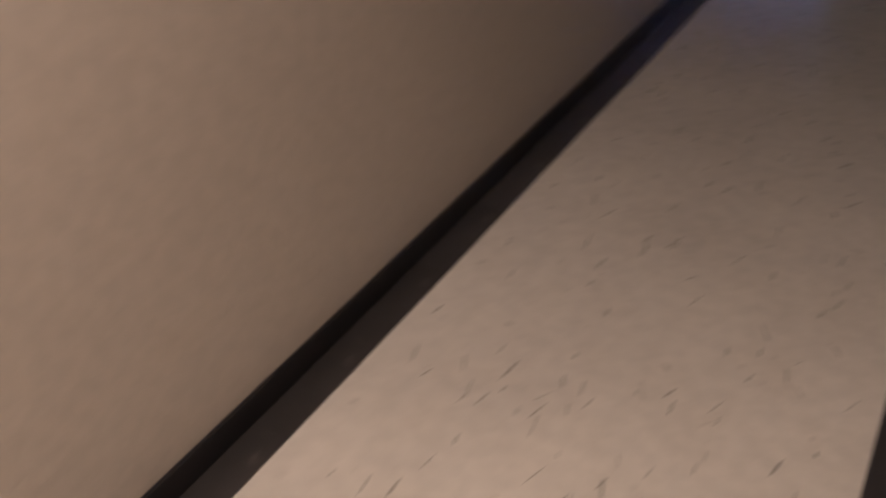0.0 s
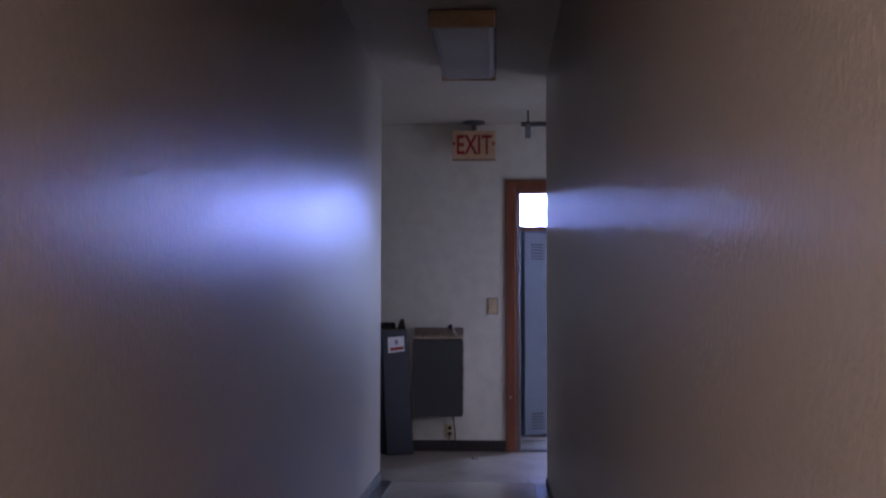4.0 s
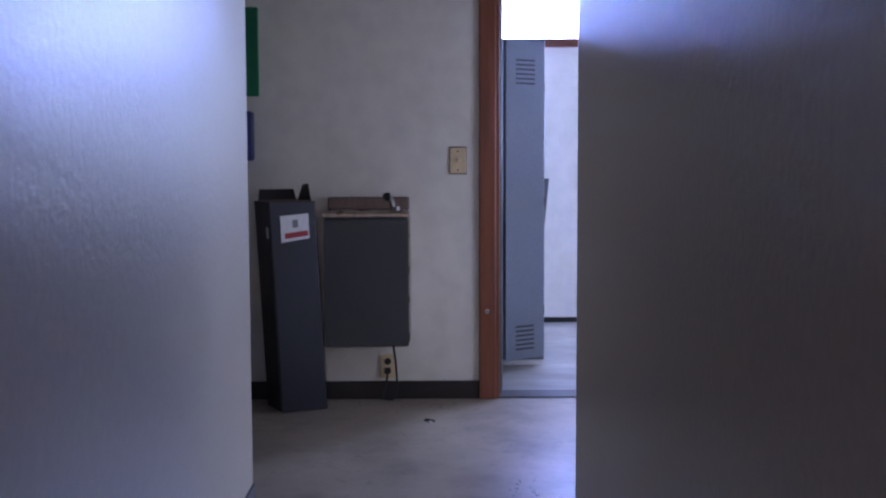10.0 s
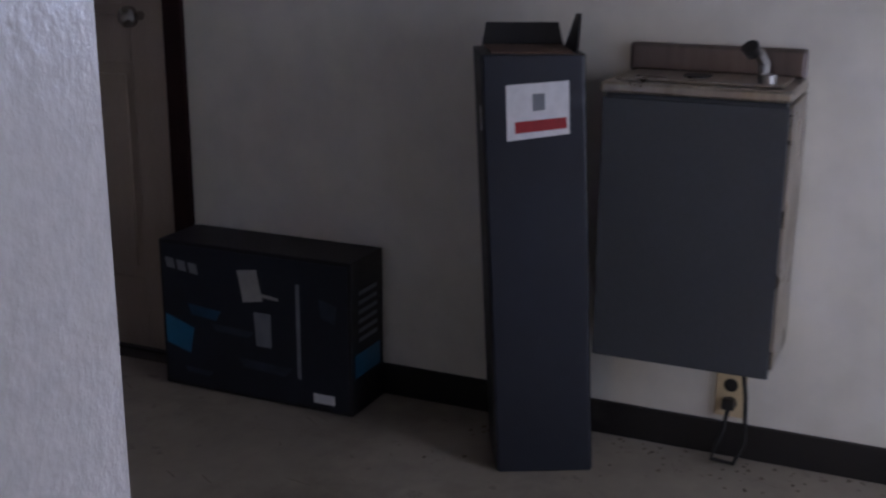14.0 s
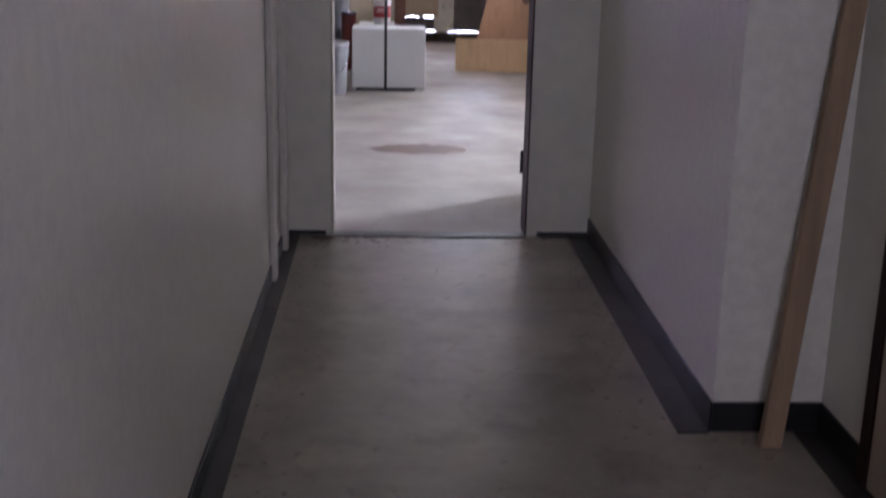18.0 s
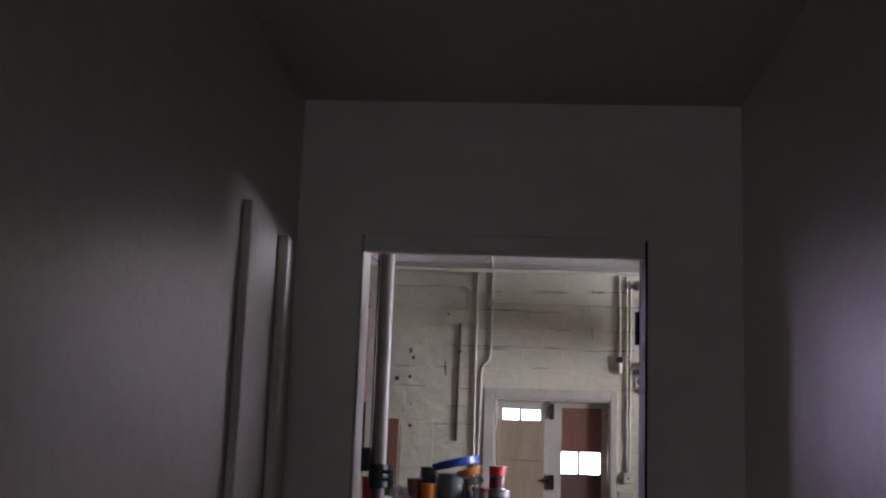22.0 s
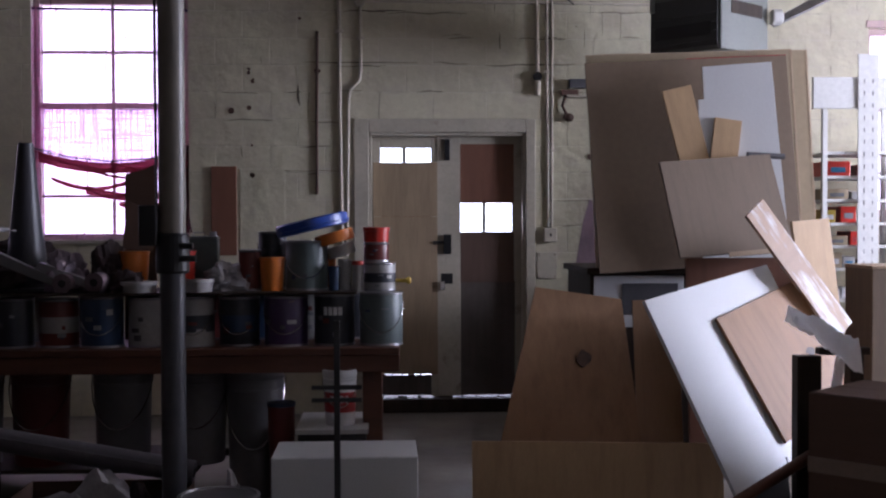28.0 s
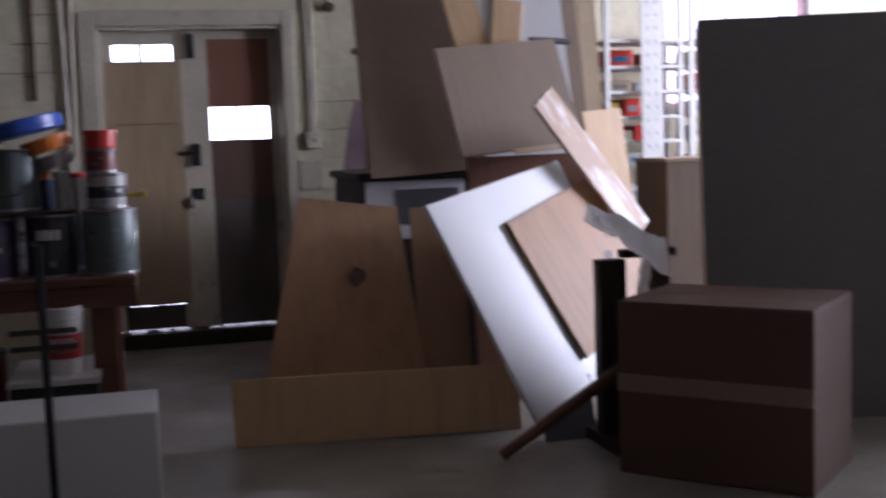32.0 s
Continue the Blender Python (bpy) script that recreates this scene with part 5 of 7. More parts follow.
def pipe(name, label, pts, r, mat, clips=()):
    p = thing(name, label, "pipe", at=pts[0])
    o = Vector(pts[0])
    part("run", tube([Vector(q) - o for q in pts], r), mat, p, smooth=True)
    for c in clips:
        v = Vector(c) - o
        part("clip", bx(v.x - r * 2.2, v.x + r * 2.2, v.y - r, v.y + r, v.z - 0.012, v.z + 0.012, 0.002), PIPEC if mat is PIPEC else RUST, p)
    return p


W = FY - 0.012
pipe("conduit", "painted vertical conduit on the block wall", [(-1.363, W, 3.44), (-1.363, W, 2.4), (-1.348, W, 1.2)], 0.014, PIPEC, [(-1.363, W, 2.9)])
pipe("conduit", "painted conduit with a jog beside the door", [(-1.205, W, 3.44), (-1.205, W, 2.60), (-1.215, W, 2.53), (-1.285, W, 2.46), (-1.296, W, 2.38), (-1.315, W, 1.2)], 0.013, PIPEC, [(-1.205, W, 2.85)])
nd = thing("junction_box", "round painted junction box on the block wall", "junction box", at=(-1.21, FY, 3.13))
part("box", cyl((0, -0.04, 0), (0, 0, 0), 0.045, n=20), PIPEC, nd)
part("lid", cyl((0, -0.046, 0), (0, -0.04, 0), 0.038, n=20), CREAM, nd)
pipe("conduit", "thin rusty pipe hanging on the block wall", [(-1.53, W, 2.90), (-1.535, W, 2.3), (-1.537, W, 1.67)], 0.011, RUST, [(-1.53, W, 2.6)])
pipe("conduit", "painted horizontal conduit along the block wall", [(-1.19, W, 3.13), (-0.2, W, 3.125), (0.9, W, 3.115), (1.9, W, 3.10)], 0.011, PIPEC, [(-0.4, W, 3.127)])
pipe("cable", "sagging painted cable along the top of the wall", [(-6.4, W, 3.30), (-4.6, W, 3.33), (-3.8, W, 3.30), (-3.0, W, 3.32), (-2.2, W, 3.29), (-1.5, W, 3.30), (-1.40, W, 3.22), (-1.37, W, 3.1)], 0.010, PIPEC)
pipe("conduit", "short painted conduit ending above the door frame", [(0.134, W, 3.44), (0.136, W, 2.9), (0.142, W, 2.42)], 0.016, PIPEC)
rg = thing("conduit_fitting", "dark open conduit fitting beside the door", "fitting", at=(0.14, FY - 0.03, 2.56))
part("ring", lathe([(0.02, -0.02), (0.034, -0.02), (0.034, 0.02), (0.02, 0.02)], 18), BLKSTEEL, rg).matrix_local = pose(0, 0, 0, 90, 0, 0)
part("nipple", cyl((0, 0, -0.14), (0, 0, -0.03), 0.024, n=12), PIPEC, rg)
pipe("conduit", "painted conduit from ceiling to switch box", [(0.212, W, 3.44), (0.214, W, 2.4), (0.222, W, 1.41)], 0.012, PIPEC, [(0.213, W, 2.6)])
pipe("conduit", "painted conduit from ceiling to switch box", [(0.252, W, 3.40), (0.25, W, 2.4), (0.248, W, 1.41)], 0.012, PIPEC, [(0.25, W, 2.0)])
fb = thing("flood_lamp", "small grey lamp box on the block wall over the conduits", "lamp", at=(0.36, FY, 3.33))
part("box", bx(-0.06, 0.06, -0.09, 0, -0.03, 0.03, 0.006), GREYPL, fb)
part("bracket", bx(-0.015, 0.015, -0.03, 0.0, 0.03, 0.07, 0.003), BLKSTEEL, fb)
part("cable", tube([(0.05, -0.03, -0.02), (0.09, -0.02, -0.06), (0.08, -0.02, -0.12), (-0.01, -0.02, -0.13), (0.0, -0.02, -0.17), (0.06, -0.02, -0.22)], 0.006, 8), BLACK, fb)
sb = thing("switch_box", "cream painted switch box under two conduits", "switch box", at=(0.235, FY, 1.355))
part("box", bx(-0.05, 0.05, -0.05, 0, -0.055, 0.055, 0.005), CREAM, sb)
part("cover", bx(-0.045, 0.045, -0.054, -0.05, -0.05, 0.05, 0.002), PIPEC, sb)
part("toggle", bx(-0.006, 0.006, -0.068, -0.054, -0.012, 0.012, 0.002), BLACK, sb)
pb = thing("panel_box", "flat painted cover plate low on the block wall", "cover plate", at=(0.212, FY, 1.12))
part("plate", bx(-0.075, 0.075, -0.018, 0, -0.10, 0.10, 0.004), CREAM, pb)
for q in ((-0.06, 0.085), (0.06, 0.085), (-0.06, -0.085), (0.06, -0.085)):
    part("screw", cyl((q[0], -0.021, q[1]), (q[0], -0.018, q[1]), 0.005, n=8), RUST, pb)
br = thing("wall_bracket", "rusty bracket with a grey block on the wall", "bracket", at=(0.42, FY, 2.44))
part("arm", bx(-0.10, 0.03, -0.05, 0, -0.02, 0.02, 0.003), RUST, br)
part("block", bx(-0.04, 0.10, -0.07, 0, 0.03, 0.10, 0.004), GREYPL, br)
part("stub", bx(-0.06, 0.10, -0.06, 0, -0.04, -0.02, 0.003), CREAM, br)
part("tail", tube([(-0.06, -0.03, -0.02), (-0.09, -0.03, -0.10), (-0.06, -0.03, -0.16), (-0.08, -0.03, -0.2)], 0.012), RUST, br)
sq = thing("rusty_knob", "rusty knob fixed to the block wall", "knob", at=(0.385, FY, 2.25))
part("knob", lathe([(0.02, 0), (0.035, 0.02), (0.03, 0.045), (0.01, 0.05)], 14), RUST, sq).matrix_local = pose(0, 0, 0, 90, 0, 0)
rnd = random.Random(7)
for k in range(9):
    x, z = rnd.choice((-2.05, -2.02, -1.66, rnd.uniform(-2.4, -1.5))) + rnd.uniform(-0.03, 0.03), rnd.uniform(1.75, 3.1)
    a = thing("anchor_stub", "rusty old anchor stub in the block wall", "anchor", "anchor stubs", at=(x, FY, z))
    part("stub", cyl((0, -0.006, 0), (0, 0, 0), rnd.uniform(0.008, 0.02), n=9), RUST, a)
for x, z in ((-4.03, 2.35), (-3.98, 2.16), (-2.18, 2.30), (0.55, 1.95), (0.62, 1.7)):
    a = thing("anchor_stub", "rusty old anchor stub in the block wall", "anchor", "anchor stubs", at=(x, FY, z))
    part("stub", cyl((0, -0.008, 0), (0, 0, 0), 0.024, n=10), RUST, a)
wp = thing("wall_board", "dark red-brown board fixed to the block wall", "board", at=(-2.237, FY, 1.21))
part("board", bx(-0.095, 0.095, -0.02, 0, 0, 0.67, 0.003), PLYR, wp)
wp = thing("wall_patch", "pale plaster patch on the block wall beside the board", "patch", at=(-1.95, FY, 1.21))
part("patch", bx(-0.17, 0.17, -0.004, 0, 0, 0.65, 0.002), BLOCK, wp)
ps = thing("paint_smear", "faded purple smear of paint on the block wall", "paint smear", at=(0.52, FY, 1.05))
part("smear", slab([(-0.09, -0.001, 0.05), (0.08, -0.001, 0.0), (0.12, -0.001, 0.5), (0.02, -0.001, 0.58), (-0.03, -0.001, 0.4)], 0.0005), PURPLE, ps)
ps.location.y = FY - 0.002

pipe("ceiling_pipe", "dark rusty pipe under the ceiling", [(-6.4, 12.1, 3.36), (-1.3, 12.1, 3.36)], 0.028, RUST, [(-3.0, 12.1, 3.36)])
pipe("ceiling_pipe", "thin dark conduit under the ceiling", [(-6.4, 11.75, 3.42), (-1.25, 11.75, 3.42), (0.5, 11.75, 3.42), (3.0, 11.75, 3.42)], 0.014, PIPEC)
pipe("ceiling_pipe", "painted pipe along the top of the far wall", [(-6.4, 13.55, 3.37), (-2.0, 13.55, 3.375), (3.2, 13.55, 3.37), (6.4, 13.55, 3.36)], 0.018, PIPEC, [(-2.0, 13.55, 3.375)])
pipe("ceiling_pipe", "painted riser bending along the ceiling", [(-1.20, 14.10, 3.40), (-1.20, 13.4, 3.42), (-1.20, 12.1, 3.43)], 0.016, PIPEC)
pipe("ceiling_pipe", "cable dangling across the ceiling", [(-2.3, 13.9, 3.44), (-2.35, 13.3, 3.40), (-2.45, 12.6, 3.42), (-2.6, 11.6, 3.43), (-2.75, 10.2, 3.44)], 0.009, RUST)
for x0, x1 in ((-1.22, 0.55), (0.75, 2.5)):
    fl = thing("strip_light", "dusty white strip light fixture, unlit, under the ceiling", "strip light", "strip lights", at=((x0 + x1) / 2, 12.12, WC))
    h = (x1 - x0) / 2
    part("housing", bx(-h, h, -0.06, 0.06, -0.075, -0.012, 0.006), WHITEP, fl)
    part("tube", cyl((-h + 0.25, -0.02, -0.095), (h - 0.2, -0.02, -0.095), 0.016, n=14), BLKSTEEL, fl, "dark dead tube")
    for x in (-h + 0.05, h - 0.05):
        part("lamp_holder", bx(x - 0.05, x + 0.05, -0.04, 0.02, -0.115, -0.075, 0.004), WHITEP, fl)
    for x in (-h * 0.5, h * 0.6):
        part("hanger", cyl((x, 0, -0.014), (x, 0, 0), 0.006, n=8), BLKSTEEL, fl)
bk = thing("ceiling_rod", "dark old steel bracket on the ceiling", "bracket", at=(-0.575, 11.2, WC))
part("rod", cyl((-0.2, 0, -0.03), (0.2, 0, -0.03), 0.012, n=10), BLKSTEEL, bk)
part("foot", bx(-0.21, -0.15, -0.03, 0.03, -0.05, 0, 0.004), RUST, bk)
part("foot", bx(0.15, 0.2, -0.02, 0.02, -0.035, 0, 0.004), RUST, bk)
hat = thing("ceiling_hatch", "dark ceiling hatch in a pale wooden frame", "hatch", at=(-0.28, 8.86, WC))
for a in ((-0.43, -0.37, -0.5, 0.48), (0.37, 0.43, -0.5, 0.48)):
    part("frame_side", bx(a[0], a[1], a[2], a[3], -0.08, 0, 0.004), WHITEP, hat)
for a in ((-0.37, 0.37, 0.42, 0.48), (-0.37, 0.37, -0.5, -0.44)):
    part("frame_end", bx(a[0], a[1], a[2], a[3], -0.08, 0, 0.004), WHITEP, hat)
part("lid", bx(-0.37, 0.37, -0.44, 0.42, -0.016, -0.004), DARKW, hat, "dark sunken lid")


def unit_heater():
    h = thing("unit_heater", "grey-green suspended unit heater with dark louvres", "heater", at=(1.24, 13.35, 2.60))
    a = radians(40)
    sub = {}
    rot = Matrix.Rotation(a, 4, "Z")
    s = 0.29

    def rb(x0, x1, y0, y1, z0, z1, b=0.004):
        bm = bx(x0, x1, y0, y1, z0, z1, b)
        bmesh.ops.transform(bm, matrix=rot, verts=bm.verts)
        return bm
    part("body", rb(-s, s, -s, s, 0, 0.40, 0.012), HEATER, h)
    l = part("louvre_frame", rb(-s - 0.012, -s, -s + 0.02, s - 0.02, 0.03, 0.37), HEATD, h, "dark louvred outlet")
    for k in range(4):
        part("louvre", rb(-s - 0.02, -s - 0.008, -s + 0.03, s - 0.03, 0.06 + 0.06 * k, 0.068 + 0.06 * k, 0.002), HEATD, l)
    part("outlet_slot", rb(-s - 0.026, -s - 0.0215, -s + 0.06, s - 0.06, 0.10, 0.19, 0.002), BLACK, l, "black outlet slot")
    part("opening", rb(-s + 0.12, s - 0.08, -s - 0.004, -s + 0.002, 0.25, 0.34, 0.002), DARKW, h, "dark slot opening")
    part("collar", lathe([(0.045, 0), (0.055, 0.01), (0.055, 0.07), (0.04, 0.08)], 18), WHITEP, h).matrix_local = pose(0.42, -0.05, 0.27, 0, 90, 0)
    part("hanger", tube([(-0.10, 0, 0.40), (-0.14, 0, 0.62), (-0.18, 0, 0.85)], 0.014), BLKSTEEL, h)
    part("hanger", tube([(0.12, 0, 0.40), (0.08, 0, 0.62), (0.16, 0, 0.85)], 0.014), BLKSTEEL, h)
    part("cross_bar", tube([(-0.16, 0, 0.60), (0.0, -0.02, 0.66), (0.10, 0, 0.62)], 0.02), BLKSTEEL, h)
    part("pipe_elbow", tube([(-0.40, 0, 0.30), (-0.40, 0, 0.46), (-0.37, 0, 0.49), (-0.12, 0, 0.47), (-0.1, 0, 0.42)], 0.018), HEATER, h)


unit_heater()
pipe("ceiling_pipe", "loose black cable looping to the heater", [(1.40, 13.3, 3.02), (1.55, 13.25, 3.06), (1.75, 13.2, 3.05), (2.0, 13.2, 3.12), (2.6, 13.2, 3.3)], 0.012, BLACK)
for k in range(4):
    pipe("ceiling_pipe", "bundle of grey conduits rising to the ceiling", [(1.70, 13.36 + 0.03 * k, 2.82 + 0.012 * k), (2.2, 13.4 + 0.03 * k, 3.06 + 0.02 * k), (2.9, 13.45, 3.28 + 0.03 * k), (3.6, 13.5, 3.38)], 0.012, CANM)
hb = thing("ceiling_timber", "orange-brown timber fixed across the ceiling", "timber", at=(1.5, 13.2, WC))
part("timber", bx(-0.95, 1.6, -0.05, 0.05, -0.10, -0.004, 0.004), PINE, hb)

# ---- workshop: bench and its load ----
BZ = 0.815
BY = 11.22


def bench():
    b = thing("workbench", "long dark reddish timber workbench loaded with paint cans", "workbench", at=(-3.0, BY, 0))
    part("worktop", bx(-2.3, 2.05, 0, 1.0, BZ - 0.035, BZ, 0.004), BENCHW, b)
    part("apron", bx(-2.3, 2.05, 0.01, 0.05, BZ - 0.125, BZ - 0.037, 0.004), BENCHW, b)
    part("apron", bx(-2.3, 2.05, 0.93, 0.97, BZ - 0.125, BZ - 0.037, 0.004), BENCHW, b)
    part("end_apron", bx(2.008, 2.048, 0.05, 0.93, BZ - 0.125, BZ - 0.037, 0.004), BENCHW, b)
    for x in (-2.25, -0.35, 1.86):
        for y in (0.055, 0.83):
            part("leg", bx(x, x + 0.1, y, y + 0.1, 0, BZ - 0.037, 0.004), BENCHW, b)
    part("lower_shelf", bx(-2.25, 1.0, 0.16, 0.82, 0.16, 0.18, 0.003), DARKW, b)
    part("shelf_cleat", bx(-2.25, 1.9, 0.78, 0.82, 0.12, 0.158, 0.003), DARKW, b)
    for k in (-2.25, -0.35):
        part("shelf_cleat", bx(k + 0.01, k + 0.09, 0.16, 0.77, 0.11, 0.158, 0.003), DARKW, b)


bench()


def can(x, y, z, r, h, mat, label, lid=CANM, handle=False, band=None, bars=0):
    """A paint can: rolled bottom, labelled wall, seamed rim, sunken lid, and a wire handle."""
    c = thing("paint_can", label, "paint can", "paint cans on the bench", at=(x, y, z))
    part("wall", lathe([(r * 0.98, 0), (r, 0.006), (r, h - 0.012), (r * 0.99, h - 0.01)], 28), mat, c, smooth=True)
    part("base_ring", lathe([(r * 1.015, 0.0), (r * 1.02, 0.004), (r * 1.02, 0.009), (r * 1.0, 0.012)], 28), CANM, c, smooth=True)
    part("rim", lathe([(r * 0.99, h - 0.014), (r * 1.03, h - 0.01), (r * 1.03, h - 0.002), (r * 0.93, h)], 28), CANM, c, smooth=True)
    part("lid", lathe([(r * 0.9, h - 0.006), (r * 0.9, h - 0.001), (r * 0.82, h + 0.001), (r * 0.80, h - 0.003)], 28), lid, c, smooth=True)
    if band:
        part("label_band", lathe([(r * 1.006, h * 0.30), (r * 1.008, h * 0.31), (r * 1.008, h * 0.62), (r * 1.006, h * 0.63)], 28), band, c, smooth=True)
    rp = random.Random(int(abs(x) * 1000) + int(z * 100))
    ink = (CANM, CANW, CANR, CANB, GREYPL, GREYP)
    for k in range(3):
        # worn print on the label: a few bars and patches round the front
        bm = bmesh.new()
        a0 = radians(rp.uniform(-150, -60))
        a1, h0 = a0 + radians(rp.uniform(8, 30)), h * rp.uniform(0.12, 0.68)
        h1 = h0 + h * rp.uniform(0.03, 0.12)
        q = [a0 + (a1 - a0) * i / 4 for i in range(5)]
        lo = [bm.verts.new((r * 1.011 * math.cos(a), r * 1.011 * math.sin(a), h0)) for a in q]
        hi = [bm.verts.new((r * 1.011 * math.cos(a), r * 1.011 * math.sin(a), h1)) for a in q]
        for i in range(4):
            bm.faces.new((lo[i], lo[i + 1], hi[i + 1], hi[i]))
        part("print_patch", bm, rp.choice(ink), c)
    for k in range(bars):
        bm = bmesh.new()
        a0, a1 = radians(-118 + k * 14), radians(-107 + k * 14)
        vs = [bm.verts.new((r * 1.014 * math.cos(a), r * 1.014 * math.sin(a), zz)) for a, zz in ((a0, h * 0.6), (a1, h * 0.6), (a1, h * 0.76), (a0, h * 0.76))]
        bm.faces.new(vs)
        part("print_bar", bm, LABEL, c)
    if handle:
        pts = [(r * 1.03 * math.cos(t), -0.012 - r * 0.98 * math.sin(t) * 0.5 - r * 0.55, h * 0.80 - h * 0.55 * math.sin(t)) for t in [math.pi * k / 10 for k in range(11)]]
        pts = [(px, -math.sqrt(max(0.0, (r * 1.04) ** 2 - px * px)) , pz) for px, py, pz in pts]
        part("wire_handle", tube(pts, 0.0025, 6), CHROME, c)
    return c


low = [(-0.112 - 0.932, 0.112, 0.275, CANG, None, True, 0, "large grey-green paint can with a shiny dented side"),
       (-1.289, 0.105, 0.265, CAND, None, False, 4, "black paint can with a pale lettered band"),
       (-1.538, 0.112, 0.26, CANP, None, True, 0, "purple and gold paint can"),
       (-1.781, 0.103, 0.255, CAND, CANB, True, 0, "dark blue paint can with a worn label"),
       (-2.013, 0.105, 0.26, CANW, CAND, True, 0, "white paint can with a dark upper band"),
       (-2.25, 0.102, 0.255, CANW, None, False, 0, "white paint can with stains"),
       (-2.482, 0.108, 0.262, CANB, None, True, 0, "dark blue metal paint can"),
       (-2.708, 0.098, 0.25, CANR, CANW, False, 0, "dull red paint can with a white band"),
       (-2.93, 0.1, 0.255, CAND, None, False, 0, "plain black metal paint can"),
       (-3.17, 0.11, 0.26, CAND, None, True, 0, "plain black metal paint can"),
       (-3.42, 0.1, 0.25, CANW, None, False, 0, "white square-labelled paint can"),
       (-3.68, 0.11, 0.265, CANG, CANR, False, 0, "grey paint can with a red band"),
       (-3.95, 0.1, 0.25, CANB, None, False, 0, "plain blue metal paint can"), (-4.2, 0.1, 0.25, CAND, None, False, 0, "plain black metal paint can")]
for i, (x, r, h, mat, band, hd, bars, lab) in enumerate(low):
    can(x, BY + 0.18 + (0.02 if i % 2 else 0.0), BZ, r, h, mat, lab, CANM, hd, band, bars)
for i, x in enumerate((-1.2, -1.45, -1.72, -1.98, -2.3, -2.6, -2.95)):
    can(x, BY + 0.55, BZ, 0.1, 0.255, (CAND, CANW, CANB, CANR, CANG)[i % 5], "paint can in the second row", CANM)

SZ = BZ + 0.268
sh = thing("shelf_board", "dark thin board laid across the row of cans", "board", at=(-2.5, BY, SZ))
part("board", bx(-1.75, 1.33, 0.06, 0.66, 0, 0.012, 0.002), DARKW, sh)
UZ = SZ + 0.012
UY = BY + 0.3


def tub(x, y, z, r0, r1, h, mat, label, lidmat=None, name="plastic_tub"):
    t = thing(name, label, "tub", at=(x, y, z))
    part("wall", lathe([(r0, 0), (r0 + (r1 - r0) * 0.1, 0.004), (r1, h), (r1 * 0.94, h), (r0 * 0.94, 0.008)], 26), mat, t, smooth=True)
    part("rim", lathe([(r1 * 0.98, h - 0.014), (r1 * 1.05, h - 0.012), (r1 * 1.05, h - 0.002), (r1 * 0.95, h)], 26), lidmat or mat, t, smooth=True)
    if lidmat:
        part("lid", lathe([(r1 * 1.06, h - 0.006), (r1 * 1.06, h + 0.006), (r1 * 0.9, h + 0.008), (r1 * 0.88, h + 0.004)], 26), lidmat, t, smooth=True)
    return t


can(-1.436, UY, UZ, 0.112, 0.262, CANG, "grey-green paint can with a pale printed lower band", CANM, True)
can(-1.052, UY - 0.02, SZ - 0.268 + 0.276, 0.085, 0.15, CANW, "small dark and white paint tin", CANM, False, CAND)
can(-1.069, UY - 0.02, SZ - 0.268 + 0.428, 0.067, 0.105, CANR, "small tin stacked on another, with a red top", REDCAN)
tub(-1.069, UY - 0.02, SZ - 0.268 + 0.534, 0.066, 0.068, 0.07, REDCAN, "red plastic lid pot on top of the tins", REDCAN)
tub(-1.615, UY - 0.06, UZ, 0.055, 0.066, 0.175, ORANGE, "orange plastic tub among the cans")
can(-1.735, UY - 0.03, UZ, 0.058, 0.215, CANR, "brown-red tin with a dull label", CANM)
can(-1.63, UY + 0.12, UZ, 0.075, 0.31, CAND, "dark tin with a wire handle behind the cans", CANM, True)
tub(-1.235, UY - 0.05, UZ, 0.035, 0.035, 0.155, CANW, "white plastic pot among the cans", CANW)
tub(-1.29, UY - 0.08, UZ, 0.026, 0.03, 0.12, CANB, "small dark blue plastic bottle", CANB)
tub(-1.165, UY - 0.07, SZ - 0.268 + 0.276, 0.03, 0.032, 0.15, CANW, "white and red tube of filler", REDCAN)
tub(-1.32, UY + 0.04, UZ, 0.03, 0.035, 0.18, ORANGE, "orange plastic bottle with white cap", CANW)
tub(-2.085, UY - 0.06, UZ, 0.062, 0.075, 0.215, REDCAN, "bright red plastic tub on the bench")
tub(-2.335, UY - 0.02, UZ, 0.062, 0.075, 0.21, ORANGE, "orange plastic tub behind the post")
sqt = thing("square_tin", "flat square grey-green tin with a round cap on the bench", "tin", at=(-2.0, UY + 0.10, UZ))
part("body", bx(-0.085, 0.085, -0.045, 0.045, 0, 0.285, 0.008), CANG, sqt)
part("seam", bx(-0.087, 0.087, -0.047, 0.047, 0.272, 0.279, 0.002), CANM, sqt)
part("cap", cyl((0.055, 0, 0.284), (0.055, 0, 0.31), 0.02, n=16), CANM, sqt)
part("carrying_handle", tube([(-0.05, 0, 0.284), (-0.05, 0, 0.305), (0.01, 0, 0.305), (0.01, 0, 0.284)], 0.005, 8), CANM, sqt)
tub(-1.99, UY - 0.12, UZ, 0.07, 0.08, 0.06, CANW, "white plastic lid on the bench", CANW)
tub(-2.29, UY - 0.14, UZ, 0.08, 0.09, 0.05, CANW, "white plastic bowl turned upside down", CANW)
tub(-1.88, UY + 0.05, UZ, 0.035, 0.035, 0.14, CANW, "small white bottle on the bench", CANW)


